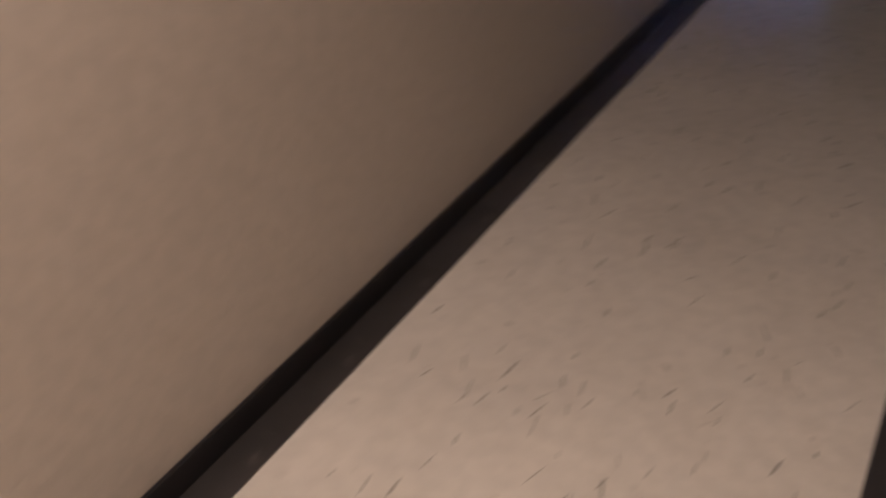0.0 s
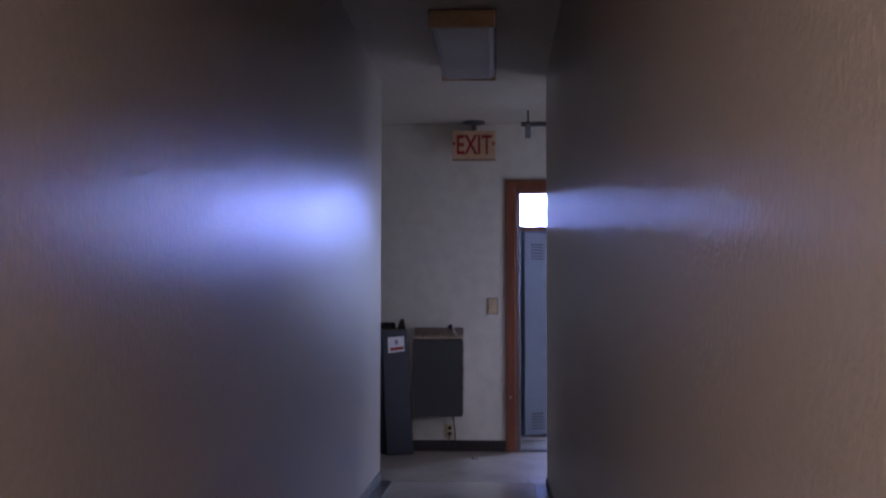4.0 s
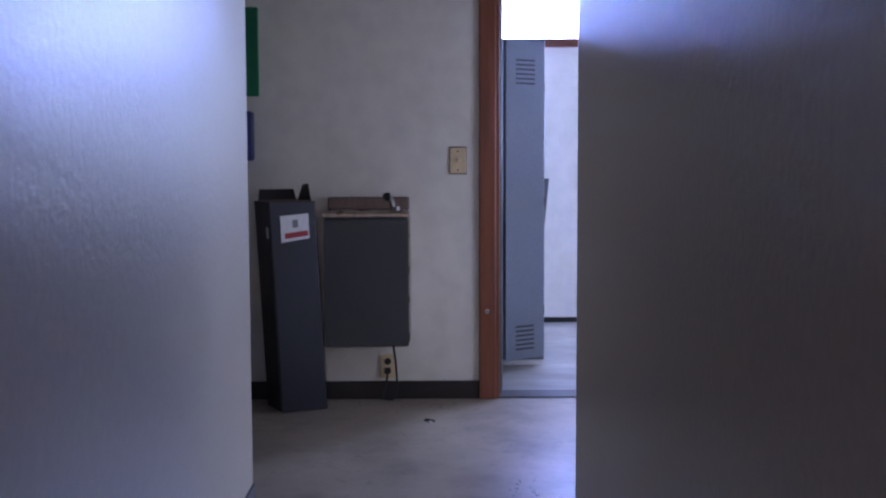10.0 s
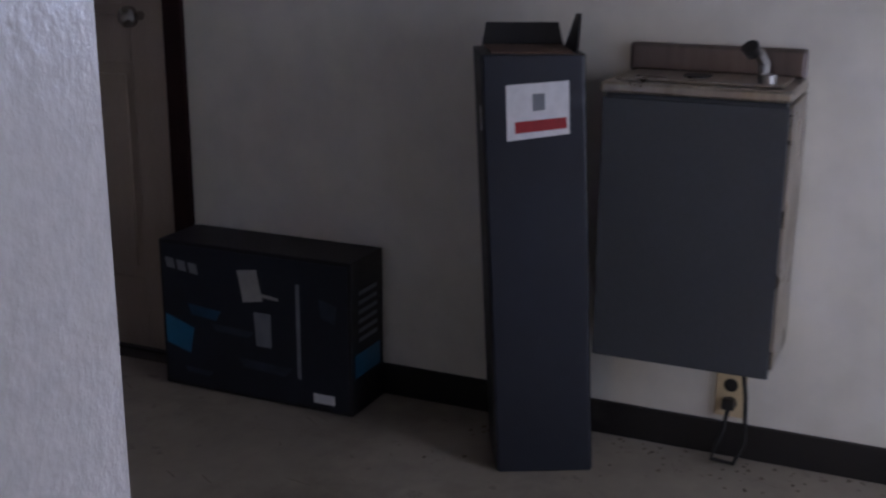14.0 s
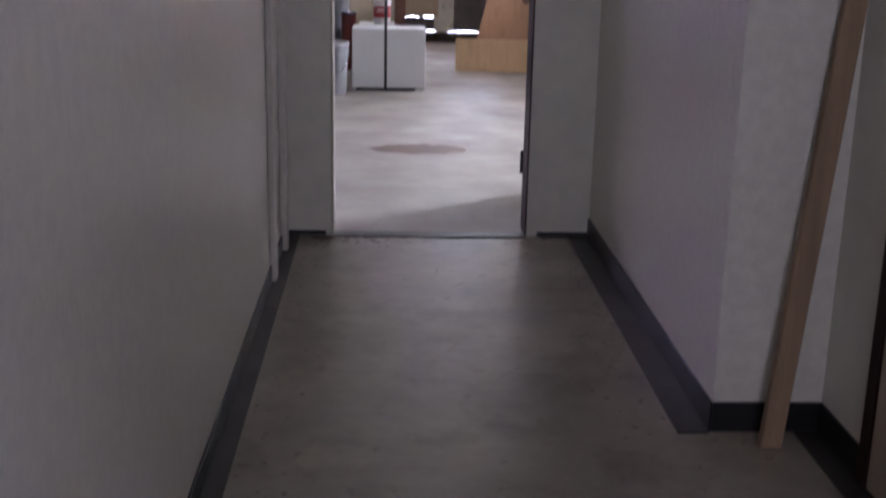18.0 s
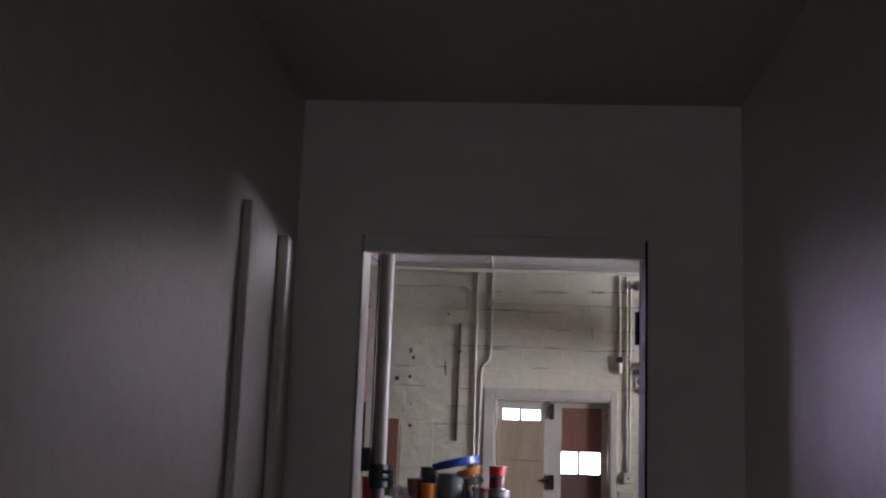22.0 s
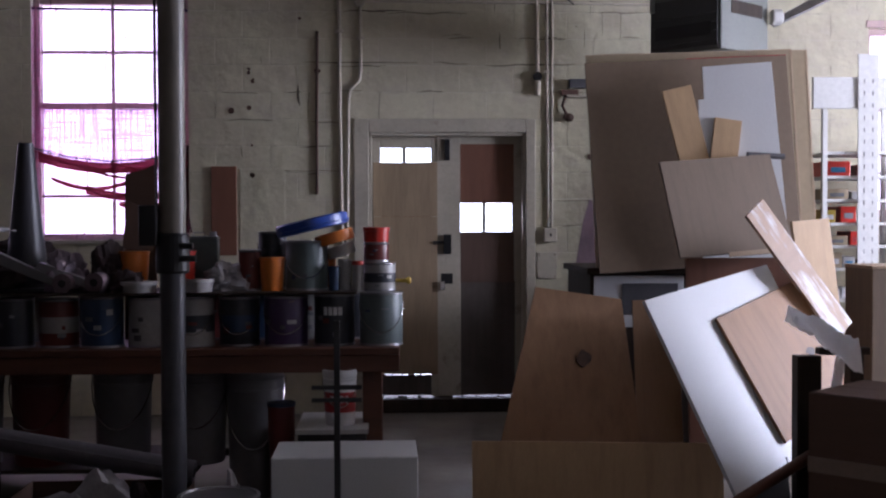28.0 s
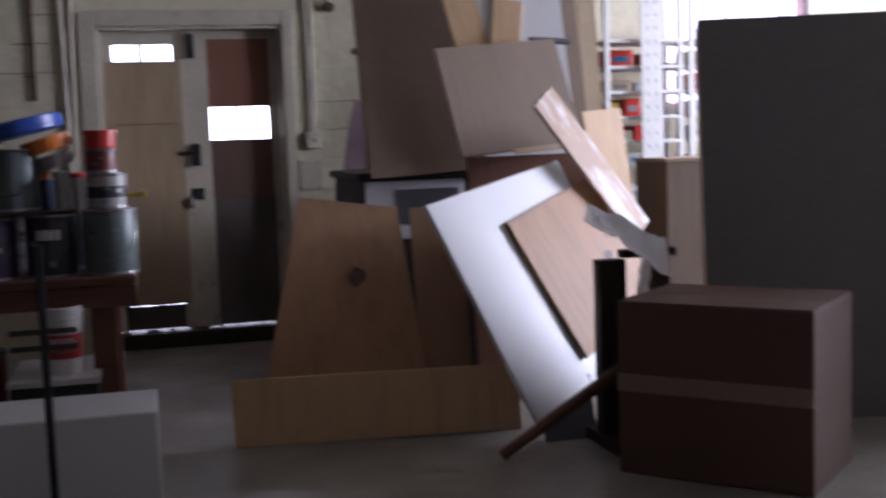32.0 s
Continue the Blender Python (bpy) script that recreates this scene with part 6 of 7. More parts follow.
def tilted_lid():
    l = thing("bucket_lid_disc", "bright blue pail lid tilted on top of the cans", "lid", at=(-1.40, UY, UZ + 0.315))
    m = pose(0, 0, 0.0, 0, -13, 0)
    o = part("disc", lathe([(0.18, 0), (0.192, 0.005), (0.194, 0.056), (0.184, 0.064), (0.17, 0.058)], 36), BLUE, l, smooth=True)
    o.matrix_local = m
    part("rim_rib", lathe([(0.19, 0.016), (0.197, 0.018), (0.197, 0.024), (0.19, 0.026)], 36), BLUE, o, smooth=True)
    t = thing("tape_roll", "orange roll of tape under the blue lid", "tape roll", at=(-1.29, UY, UZ + 0.275))
    part("roll", lathe([(0.10, -0.028), (0.105, -0.024), (0.105, 0.028), (0.10, 0.032)], 30), ORANGE, t, smooth=True).matrix_local = pose(0, 0, 0, 0, -16, 0)
    t = thing("tape_roll", "white roll of tape under the orange roll", "tape roll", at=(-1.255, UY, UZ + 0.205))
    part("roll", lathe([(0.07, -0.026), (0.075, -0.022), (0.075, 0.03), (0.07, 0.034)], 30), CANW, t, smooth=True).matrix_local = pose(0, 0, 0, 0, -18, 0)


tilted_lid()
yn = thing("spray_nozzle", "small yellow valve sticking out behind the cans", "valve", at=(-0.95, UY - 0.03, SZ + 0.06))
part("stem", cyl((-0.02, 0, 0), (0.05, 0, 0.0), 0.010, n=10), YELLOW, yn)
part("grip", lathe([(0.012, 0), (0.018, 0.006), (0.018, 0.02), (0.01, 0.026)], 12), YELLOW, yn).matrix_local = pose(0.04, 0, 0.0, 0, 90, 0)


def rag(x, y, z, sx, sy, sz, mat, label, seed, name="rag"):
    """A crumpled heap: a dented, folded blob resting flat on its underside."""
    r = thing(name, label, "rag", at=(x, y, z))
    bm = bmesh.new()
    bmesh.ops.create_icosphere(bm, subdivisions=4, radius=1)
    for v in bm.verts:
        p = v.co.copy()
        d = noise.noise(p * 1.7 + Vector((seed, 0, 0))) * 0.45 + noise.noise(p * 4.5 + Vector((0, seed, 0))) * 0.22 + abs(noise.noise(p * 8 + Vector((seed, seed, 0)))) * 0.12
        v.co = p * (0.85 + d)
        v.co.x *= sx
        v.co.y *= sy
        v.co.z = max(v.co.z, -0.55) * sz + 0.55 * sz
    part("crumpled_cloth", bm, mat, r, smooth=True)
    return r


rag(-2.48, UY - 0.02, UZ, 0.12, 0.12, 0.17, CLOTHD, "dark crumpled rag lying on the bench", 3)
rag(-2.68, UY - 0.05, UZ, 0.12, 0.12, 0.15, MAUVE, "dusty mauve crumpled cloth on the bench", 9)
rag(-2.36, UY - 0.10, UZ, 0.10, 0.10, 0.08, CLOTHD, "dark rag bundle on the bench", 14)
rag(-1.86, UY - 0.05, UZ, 0.12, 0.10, 0.10, PACK, "crumpled pale packing on the bench", 21)
rag(-3.0, UY + 0.05, UZ, 0.16, 0.13, 0.12, CLOTHD, "dark crumpled rag on the bench", 27)
for x, z in ((-2.66, UZ + 0.05), (-2.50, UZ + 0.055)):
    t = thing("paper_roll", "dusty mauve roll seen from its end", "roll", at=(x, UY - 0.16, z))
    part("roll", cyl((0, -0.06, 0), (0.03, 0.2, 0), 0.05, n=22), CLOTHP, t)
    part("core", cyl((0, -0.063, 0), (0, -0.06, 0), 0.02, n=14), BLACK, t)


def cone():
    c = thing("grey_cone", "dark grey plastic cone standing on the bench", "cone", at=(-2.93, UY + 0.1, UZ))
    part("shell", lathe([(0.16, 0.0), (0.16, 0.02), (0.12, 0.04), (0.085, 0.30), (0.055, 0.62), (0.04, 0.78), (0.035, 0.785)], 30), DARKPL, c, smooth=True)
    part("foot", lathe([(0.19, 0), (0.2, 0.006), (0.2, 0.018), (0.16, 0.022)], 30), DARKPL, c, smooth=True)


rag(-2.99, UY + 0.22, UZ, 0.2, 0.14, 0.21, CLOTHD, "dark brown bundle heaped beside the cone", 61)
DARKPL = Mat("dark_grey_plastic", (0.035, 0.033, 0.04), 0.4).vary(3, 0.25, 40).m
cone()
for k, (x, dz, dx) in enumerate(((-3.05, 0.17, 0.42), (-2.82, 0.11, 0.35))):
    t = thing("slat", "pale grey slat lying slanted across the bench", "slat", at=(x, UY - 0.16, UZ))
    part("slat", slab([(0, 0, dz), (dx, -0.02, 0.0), (dx + 0.02, -0.02, 0.03), (0.03, 0, dz + 0.05)], 0.06, 0.002), CANM if k else GREYPAN, t)
for x, m in ((-3.35, CANW), (-3.6, CANG), (-3.85, PAILW)):
    tub(x, UY, UZ, 0.11, 0.13, 0.2, m, "plastic pail on the bench", CANB if m is PAILW else None)

# ---- under and before the bench ----


def pail(x, y, z, r, h, mat, label, lid=None, band=None):
    p = thing("pail", label, "pail", "pails", at=(x, y, z))
    part("wall", lathe([(r * 0.86, 0), (r * 0.88, 0.008), (r, h - 0.01), (r * 0.99, h), (r * 0.95, h), (r * 0.84, 0.012)], 30), mat, p, smooth=True)
    for k in (0.78, 0.86):
        part("rib", lathe([(r * (0.86 + 0.14 * k), h * k - 0.006), (r * (0.90 + 0.14 * k), h * k - 0.004), (r * (0.90 + 0.14 * k), h * k + 0.004), (r * (0.86 + 0.14 * k), h * k + 0.006)], 30), mat, p, smooth=True)
    if lid:
        part("lid", lathe([(r * 1.03, h - 0.02), (r * 1.05, h - 0.018), (r * 1.05, h + 0.008), (r * 0.96, h + 0.012), (r * 0.93, h + 0.004)], 30), lid, p, smooth=True)
    if band:
        part("label_band", lathe([(r * 0.913, h * 0.25), (r * 0.918, h * 0.26), (r * 0.968, h * 0.62), (r * 0.966, h * 0.63)], 30), band, p, smooth=True)
    pts = [(r * 1.04 * math.cos(t), -math.sqrt(max(0.0, 1 - math.cos(t) ** 2)) * r * 1.06, h * 0.86 - h * 0.5 * math.sin(t)) for t in [math.pi * k / 12 for k in range(13)]]
    part("wire_handle", tube(pts, 0.003, 6), CHROME, p)
    return p


for k, (x, m, lab) in enumerate(((-2.42, PAIL, "tall cloudy plastic pail under the bench"), (-2.02, PAIL, "cloudy plastic pail under the bench"), (-1.72, PAIL, "tall cloudy plastic pail with dried paint under the bench"), (-2.85, CANR, "dull red pail under the bench"), (-3.2, PAIL, "cloudy pail under the bench"))):
    pail(x, BY + 0.36, 0.18 if x < -2.0 else 0.0, 0.155, 0.55 if x < -2.0 else 0.73, m, lab, None if k else BLACK)
cr = thing("white_topped_crate", "black crate with a white top under the bench end", "crate", at=(-1.29, BY - 0.10, 0))
part("body", bx(-0.17, 0.17, -0.02, 0.5, 0.002, 0.40, 0.006), BLACK, cr)
part("top", bx(-0.18, 0.18, -0.03, 0.51, 0.40, 0.425, 0.004), PAILW, cr, "white top panel")
rp = pail(-1.255, BY + 0.03, 0.425, 0.085, 0.27, PAILW, "white pail with a red label standing on the crate", PAILW, RED)
letters("3000", 0.05, 0.0006, LABEL, rp, pose(0.0, -0.0835, 0.135, 86, 0, 0), "lettering")
tub(-1.56, BY + 0.12, 0.0, 0.06, 0.07, 0.52, CANR, "narrow red and blue container under the bench", CANB)

wb = thing("white_box", "plain white melamine box on the floor before the bench", "box", at=(-1.19, 10.28, 0))
part("carcass", bx(-0.30, 0.30, -0.20, 0.16, 0.002, 0.49, 0.003), MELA, wb)
part("front", bx(-0.297, 0.297, -0.206, -0.2, 0.005, 0.487, 0.002), MELA, wb)
st = thing("black_stand", "thin black steel stand with two cross bars", "stand", at=(-1.215, 9.97, 0))
part("foot", bx(-0.24, 0.24, -0.025, 0.025, 0.002, 0.022, 0.003), BLKSTEEL, st)
part("pole", bx(-0.012, 0.012, -0.012, 0.012, 0.022, 1.06, 0.002), BLKSTEEL, st)
for z in (0.735, 0.785):
    part("cross_bar", bx(-0.10, 0.10, -0.016, -0.012, z, z + 0.018, 0.002), BLKSTEEL, st)
part("foot_cross", bx(-0.02, 0.02, -0.03, 0.16, 0.0, 0.004, 0.001), BLKSTEEL, st)
pail(-1.66, 9.80, 0, 0.15, 0.40, PAIL, "grey lidded pail on the floor near the post", CANM)

def open_carton():
    """An open cardboard carton, its flaps folded out, holding crumpled sheeting."""
    c = thing("open_carton", "open brown cardboard carton full of crumpled sheeting", "carton", at=(-2.21, 10.25, 0))
    w, d, h = 0.35, 0.20, 0.33
    part("front", bx(-w, w, -d, -d + 0.006, 0.002, h, 0.001), CARD, c)
    part("back", bx(-w, w, d - 0.006, d, 0.002, h, 0.001), CARD, c)
    for a in (-w, w - 0.006):
        part("side", bx(a, a + 0.006, -d + 0.006, d - 0.006, 0.002, h, 0.001), CARD, c)
    part("bottom", bx(-w + 0.006, w - 0.006, -d + 0.006, d - 0.006, 0.002, 0.008), CARD, c)
    part("flap", slab([(-w, -d, h), (w, -d, h), (w - 0.02, -d - 0.07, h - 0.13), (-w + 0.02, -d - 0.07, h - 0.13)], 0.004), CARD, c)
    part("tape", bx(-0.03, 0.03, -d - 0.0015, -d, 0.01, 0.19), TAPE, c)


open_carton()
rag(-2.24, 10.22, 0.02, 0.24, 0.13, 0.235, PACK, "pale crumpled plastic sheeting heaped in the carton", 31, "plastic_sheeting")
rag(-2.02, 10.28, 0.02, 0.12, 0.10, 0.21, CLOTHD, "dark crumpled scrap in the carton", 35)
gr = thing("grey_roll", "long grey roll of matting lying slanted over carton and crate", "roll", at=(-1.84, 10.33, 0.383))
part("roll", cyl((0, 0, 0), (-1.83, 0.02, 0.333), 0.05, n=26), GREYROLL, gr, smooth=True)
part("loose_edge", slab([(-0.01, -0.045, 0.025), (-1.8, -0.025, 0.351), (-1.8, -0.03, 0.345), (-0.01, -0.05, 0.019)], 0.004), GREYROLL, gr)
part("core", cyl((0.0, 0, 0), (0.004, 0, -0.0007), 0.022, n=14), BLACK, gr)
gt = thing("grey_tray", "pale grey plastic tray standing on edge by the carton", "tray", at=(-2.69, 10.10, 0))
part("wall", slab([(-0.10, -0.10, 0.002), (0.085, -0.10, 0.002), (0.07, -0.08, 0.36), (-0.09, -0.08, 0.36)], 0.02, 0.003), PAIL, gt)
part("rim", bx(-0.095, 0.075, -0.095, -0.05, 0.36, 0.372, 0.003), PAIL, gt)
jb = thing("junk_crate", "dark wooden crate beside the open carton", "crate", at=(-3.17, 10.36, 0))
for z in (0.01, 0.135, 0.26, 0.385):
    for a in (-0.26, 0.24):
        part("slat", bx(-0.40, 0.40, a, a + 0.02, z, z + 0.11, 0.003), DARKW, jb)
for a in (-0.42, 0.40):
    part("end", bx(a, a + 0.02, -0.26, 0.26, 0, 0.495, 0.003), DARKW, jb)
part("floor", bx(-0.40, 0.40, -0.24, 0.24, 0.0, 0.01), DARKW, jb)

stn = thing("floor_stain", "brown worn stain on the floor past the threshold", "stain", at=(-1.0, 7.42, 0.0))
STAIN = Mat("brown_floor_stain", (0.085, 0.045, 0.025), 0.5).vary(6, 0.4, 40, world=True).m
bm = bmesh.new()
ring = [bm.verts.new((0.29 * math.cos(t) * (1 + 0.18 * noise.noise((3 * math.cos(t), 3 * math.sin(t), 1))), 0.15 * math.sin(t) * (1 + 0.35 * noise.noise((4 * math.cos(t), 4 * math.sin(t), 5))), 0.0015)) for t in [6.2832 * k / 48 for k in range(48)]]
bm.faces.new(ring)
part("patch", bm, STAIN, stn)

# ---- leaning boards and sheets ----


def board(name, label, mat, cx, cy, cz, w, h, ang=0.0, lean=8.0, thick=0.018, turn=0.0, edge=None, side=None, edge_from=-0.5):
    """A sheet of material: centre, size, turned in its plane (degrees, anticlockwise), leaning back."""
    b = thing(name, label, "board", at=(cx, cy, cz))
    o = part("sheet", bx(-w / 2, w / 2, 0, thick, -h / 2, h / 2, 0.0015), mat, b)
    m = pose(0, 0, 0, -lean, 0, turn) @ pose(0, 0, 0, 0, -ang, 0)
    o.matrix_local = m
    if side:
        e = part("side_edge", bx(w / 2 - 0.009, w / 2 + 0.003, -0.0015, thick + 0.001, -h / 2, h / 2), side, b, "bright sawn edge")
        e.matrix_local = m
    if edge:
        e = part("edge_band", bx(w * edge_from - 0.002, w / 2 + 0.002, -0.001, thick + 0.001, h / 2 - 0.002, h / 2 + 0.003), edge, b)
        e.matrix_local = m
    return o


KNOTK = Mat("black_brown_knot", (0.045, 0.022, 0.014), 0.6).vary(8, 0.3, 50).m
cab = thing("low_cabinet", "dark low cabinet with a white upper panel under the sheets", "cabinet", at=(1.0, 12.95, 0))
part("body", bx(-0.72, 0.74, -0.3, 0.6, 0.002, 1.12, 0.004), DARKW, cab)
part("top", bx(-0.75, 0.77, -0.36, 0.62, 1.12, 1.16, 0.004), DARKW, cab)
part("white_panel", bx(-0.70, -0.12, -0.312, -0.3, 0.78, 1.11, 0.003), MELA, cab, "white front panel")
part("dark_window", bx(-0.52, -0.16, -0.318, -0.312, 0.86, 1.06, 0.002), GREYPL, cab)
part("door", bx(0.0, 0.66, -0.314, -0.3, 0.06, 1.08, 0.003), PLYR, cab)
board("hardboard_sheet", "large brown hardboard sheet leaning behind the offcuts", HARD, 0.935, 12.60, 1.825, 1.32, 1.33, 3.0, 5, 0.012, 3, edge=RED, edge_from=0.0)
board("tan_sheet", "tall tan sheet standing behind the hardboard", TANSH, 0.955, 12.66, 1.855, 1.335, 1.37, 2.0, 5, 0.02, edge=EDGE, side=EDGE)
board("tan_sheet", "tall tan sheet with a pale edge standing behind the others", TANSH, 1.06, 12.72, 1.86, 1.36, 1.38, 1.5, 5, 0.025, edge=EDGE, side=EDGE)
wo = thing("white_offcut", "white notched board offcut leaning on the hardboard", "board", at=(1.2, 12.40, 1.2))
part("sheet", slab([(-0.26, 0.0, 0.02), (0.285, 0.0, 0.02), (0.19, 0.085, 1.248), (-0.245, 0.085, 1.215), (-0.238, 0.071, 1.012), (-0.274, 0.071, 1.008)], 0.012, 0.001), MELA, wo)
part("pipe_stub", cyl((0.0, -0.04, 0.66), (0.235, -0.02, 0.65), 0.018, n=16), GREYPL, wo, "grey pipe end behind the board")
board("pine_offcut", "pale pine plank offcut leaning on the hardboard", PINE, 0.895, 12.43, 1.82, 0.185, 0.95, 13.0, 5, 0.022)
board("pine_offcut", "short pale pine offcut beside the plank", PINE, 1.06, 12.41, 1.75, 0.17, 0.68, -8.0, 5, 0.022)
gbo = board("grey_brown_board", "square grey-brown board leaning on the offcuts", PLYD, 1.002, 12.132, 1.551, 0.718, 0.605, 4.6, 20.3, 0.02, 8)
part("lower_edge", bx(-0.06, 0.355, -0.012, -0.001, -0.328, -0.298, 0.001), PLY3, gbo, "pale sawn lower edge")
board("painted_plank", "plywood plank smeared with white paint, leaning", PLYP, 1.255, 11.60, 1.185, 0.175, 0.86, 34.0, 16, 0.02, 26)
board("melamine_sheet", "large white melamine panel leaning tilted among the boards", MELA, 0.873, 11.232, 0.672, 0.992, 1.04, 10.2, 25.7, 0.022, 30)
kp = board("plywood_offcut", "square plywood offcut with dark knots leaning on the white panel", ply("knotty_plywood", (0.36, 0.19, 0.085), 0.3, True), 1.126, 11.376, 0.727, 0.724, 0.71, 15.3, 25.7, 0.02, 30)
for kx, kz, kr in ((0.17, -0.02, 0.035), (0.08, -0.12, 0.014), (0.05, -0.20, 0.018), (0.24, 0.06, 0.012), (-0.02, -0.27, 0.012)):
    part("knot", slab([(kx + kr * (1 + 0.25 * math.sin(5 * a)) * math.cos(a), -0.0012, kz + 0.75 * kr * (1 + 0.2 * math.cos(3 * a)) * math.sin(a)) for a in [6.2832 * k / 11 for k in range(11)]], 0.001), KNOTK, kp, "dark knot")
board("pale_ply_strip", "tall pale plywood strip standing behind the plank", PINE, 1.50, 11.85, 0.735, 0.27, 1.46, 4.0, 6, 0.02, 20)
board("red_brown_sheet", "dark red-brown sheet behind the boards", PLYR, 1.12, 12.05, 0.62, 0.74, 1.238, 0.0, 5, 0.02)
tz = thing("tapered_plywood", "tapered brown plywood piece with a dark knot leaning upright", "board", at=(0, 12.3, 0))
part("sheet", slab([(-0.37, -0.1, 0.003), (0.53, -0.1, 0.003), (0.465, 0.28, 0.965), (-0.08, 0.28, 1.045)], 0.018, 0.0015), PLY2, tz)
KNOT = Mat("dark_wood_knot", (0.085, 0.04, 0.024), 0.6).vary(30, 0.6, 90).m
for kx, kz, kr in ((0.425, 0.075, 0.026), (0.20, 0.61, 0.05)):
    ring = [(kx + 0.8 * kr * (1 + 0.22 * math.sin(2 * a + 1)) * math.cos(a), kz + kr * (1 + 0.15 * math.cos(3 * a)) * math.sin(a)) for a in [6.2832 * k / 18 for k in range(18)]]
    part("knot", slab([(px, -0.1045 + 0.368 * pz, pz) for px, pz in ring], 0.012), KNOT, tz, "dark knot")
board("plywood_strip", "upright brown plywood strip beside the tapered piece", PLYM, 0.645, 12.35, 0.488, 0.28, 0.97, 0.8, 7, 0.018)
lo = thing("low_plywood_board", "long tan plywood board standing on its edge on the floor", "board", at=(0.075, 11.3, 0))
part("sheet", slab([(-0.645, 0.075, 0.002), (0.645, -0.085, 0.002), (0.645, -0.055, 0.30), (-0.645, 0.105, 0.30)], 0.02, 0.0015), PLYL, lo)

sh2 = thing("saw_trestle", "dark timber trestle with a white plastic bag on it", "trestle", at=(1.0, 10.85, 0))
part("post", bx(-0.045, 0.075, -0.04, 0.04, 0.0, 0.80, 0.004), DARKW, sh2)
part("post", bx(0.25, 0.32, 0.05, 0.13, 0.0, 0.80, 0.004), DARKW, sh2)
part("top_rail", bx(0.078, 0.33, 0.0, 0.06, 0.80, 0.835, 0.004), DARKW, sh2)
part("foot", bx(-0.06, 0.06, -0.22, 0.22, 0.0, 0.05, 0.004), DARKW, sh2)
bg = thing("plastic_bag", "crumpled shiny white plastic film on the trestle", "plastic film", at=(1.02, 10.83, 0.85))
bm = bmesh.new()
n = 24
gridv = []
for j in range(n + 1):
    row = []
    for i in range(n + 1):
        u, v = i / n - 0.5, j / n - 0.5
        zz = 0.085 - 0.16 * u + 0.035 * math.cos(9 * v + 4 * u) + 0.035 * noise.noise((u * 4, v * 4, 2.0)) + 0.012 * noise.noise((u * 15, v * 15, 7.0)) - 0.34 * max(0.0, -v - 0.22) - 0.05 * max(0.0, v)
        row.append(bm.verts.new((0.06 + 0.31 * u, 0.20 * v - 0.02, max(zz, 0.004 if abs(v) < 0.2 else -0.14))))
    gridv.append(row)
for j in range(n):
    for i in range(n):
        bm.faces.new((gridv[j][i], gridv[j][i + 1], gridv[j + 1][i + 1], gridv[j + 1][i]))
part("film", bm, PLASTIC, bg, smooth=True)
bm = bmesh.new()
gridv = []
for j in range(13):
    gridv.append([bm.verts.new((0.10 + 0.05 * i / 6 + 0.015 * noise.noise((i, j * 0.6, 3)), -0.05 - 0.02 * math.sin(j * 0.9 + i), 0.0 - 0.40 * j / 12)) for i in range(7)])
for j in range(12):
    for i in range(6):
        bm.faces.new((gridv[j][i], gridv[j][i + 1], gridv[j + 1][i + 1], gridv[j + 1][i]))
part("hanging_tail", bm, PLASTIC, bg, smooth=True)
sk = thing("brown_stick", "thick brown stick leaning on the trestle foot", "stick", at=(0.47, 10.72, 0.0))
part("stick", cyl((0, 0, 0.03), (0.60, 0.06, 0.36), 0.024, 0.03, 14), BENCHW, sk, smooth=True)
gb = thing("grey_scrap", "small grey scrap of board on the floor by the trestle", "scrap", at=(0.86, 10.95, 0))
part("scrap", slab([(-0.12, 0, 0.002), (0.12, 0, 0.002), (0.14, 0.12, 0.26), (-0.08, 0.12, 0.3)], 0.015), GREYPL, gb)

bxm = pose(1.33, 10.34, 0, 0, 0, -47)
cb = thing("cardboard_box", "large brown cardboard box closed with pale tape", "cardboard box", at=(0, 0, 0))
cb.matrix_world = bxm
part("body", bx(-0.38, 0.38, -0.28, 0.28, 0.002, 0.68, 0.006), CARD, cb)
for k in (-0.282, 0.28):
    part("tape", bx(-0.381, 0.381, k, k + 0.002, 0.33, 0.40), TAPE, cb)
part("flap", bx(-0.379, 0.379, -0.279, -0.003, 0.6815, 0.685, 0.001), CARD, cb)
part("flap", bx(-0.379, 0.379, 0.003, 0.279, 0.6815, 0.685, 0.001), CARD, cb)
gpn = thing("grey_partition", "tall plain grey panel standing on its edge", "panel", at=(1.55, 10.98, 0))
part("sheet", slab([(0, 0, 0.002), (2.2, -0.5, 0.002), (2.2, -0.42, 1.86), (0, 0.08, 1.83)], 0.03, 0.002), GREYPAN, gpn)
part("stiffener", slab([(0.02, 0.05, 0.003), (0.08, 0.04, 0.003), (0.08, 0.12, 1.80), (0.02, 0.13, 1.80)], 0.03), PLANK, gpn)
wc = thing("wooden_carton", "tan box with a pale worn top behind the trestle", "box", at=(1.98, 12.1, 0))
part("body", bx(-0.17, 0.2, -0.15, 0.25, 0.002, 1.17, 0.004), PLYD, wc)
part("top", bx(-0.175, 0.205, -0.155, 0.255, 1.17, 1.19, 0.003), PLY3, wc)


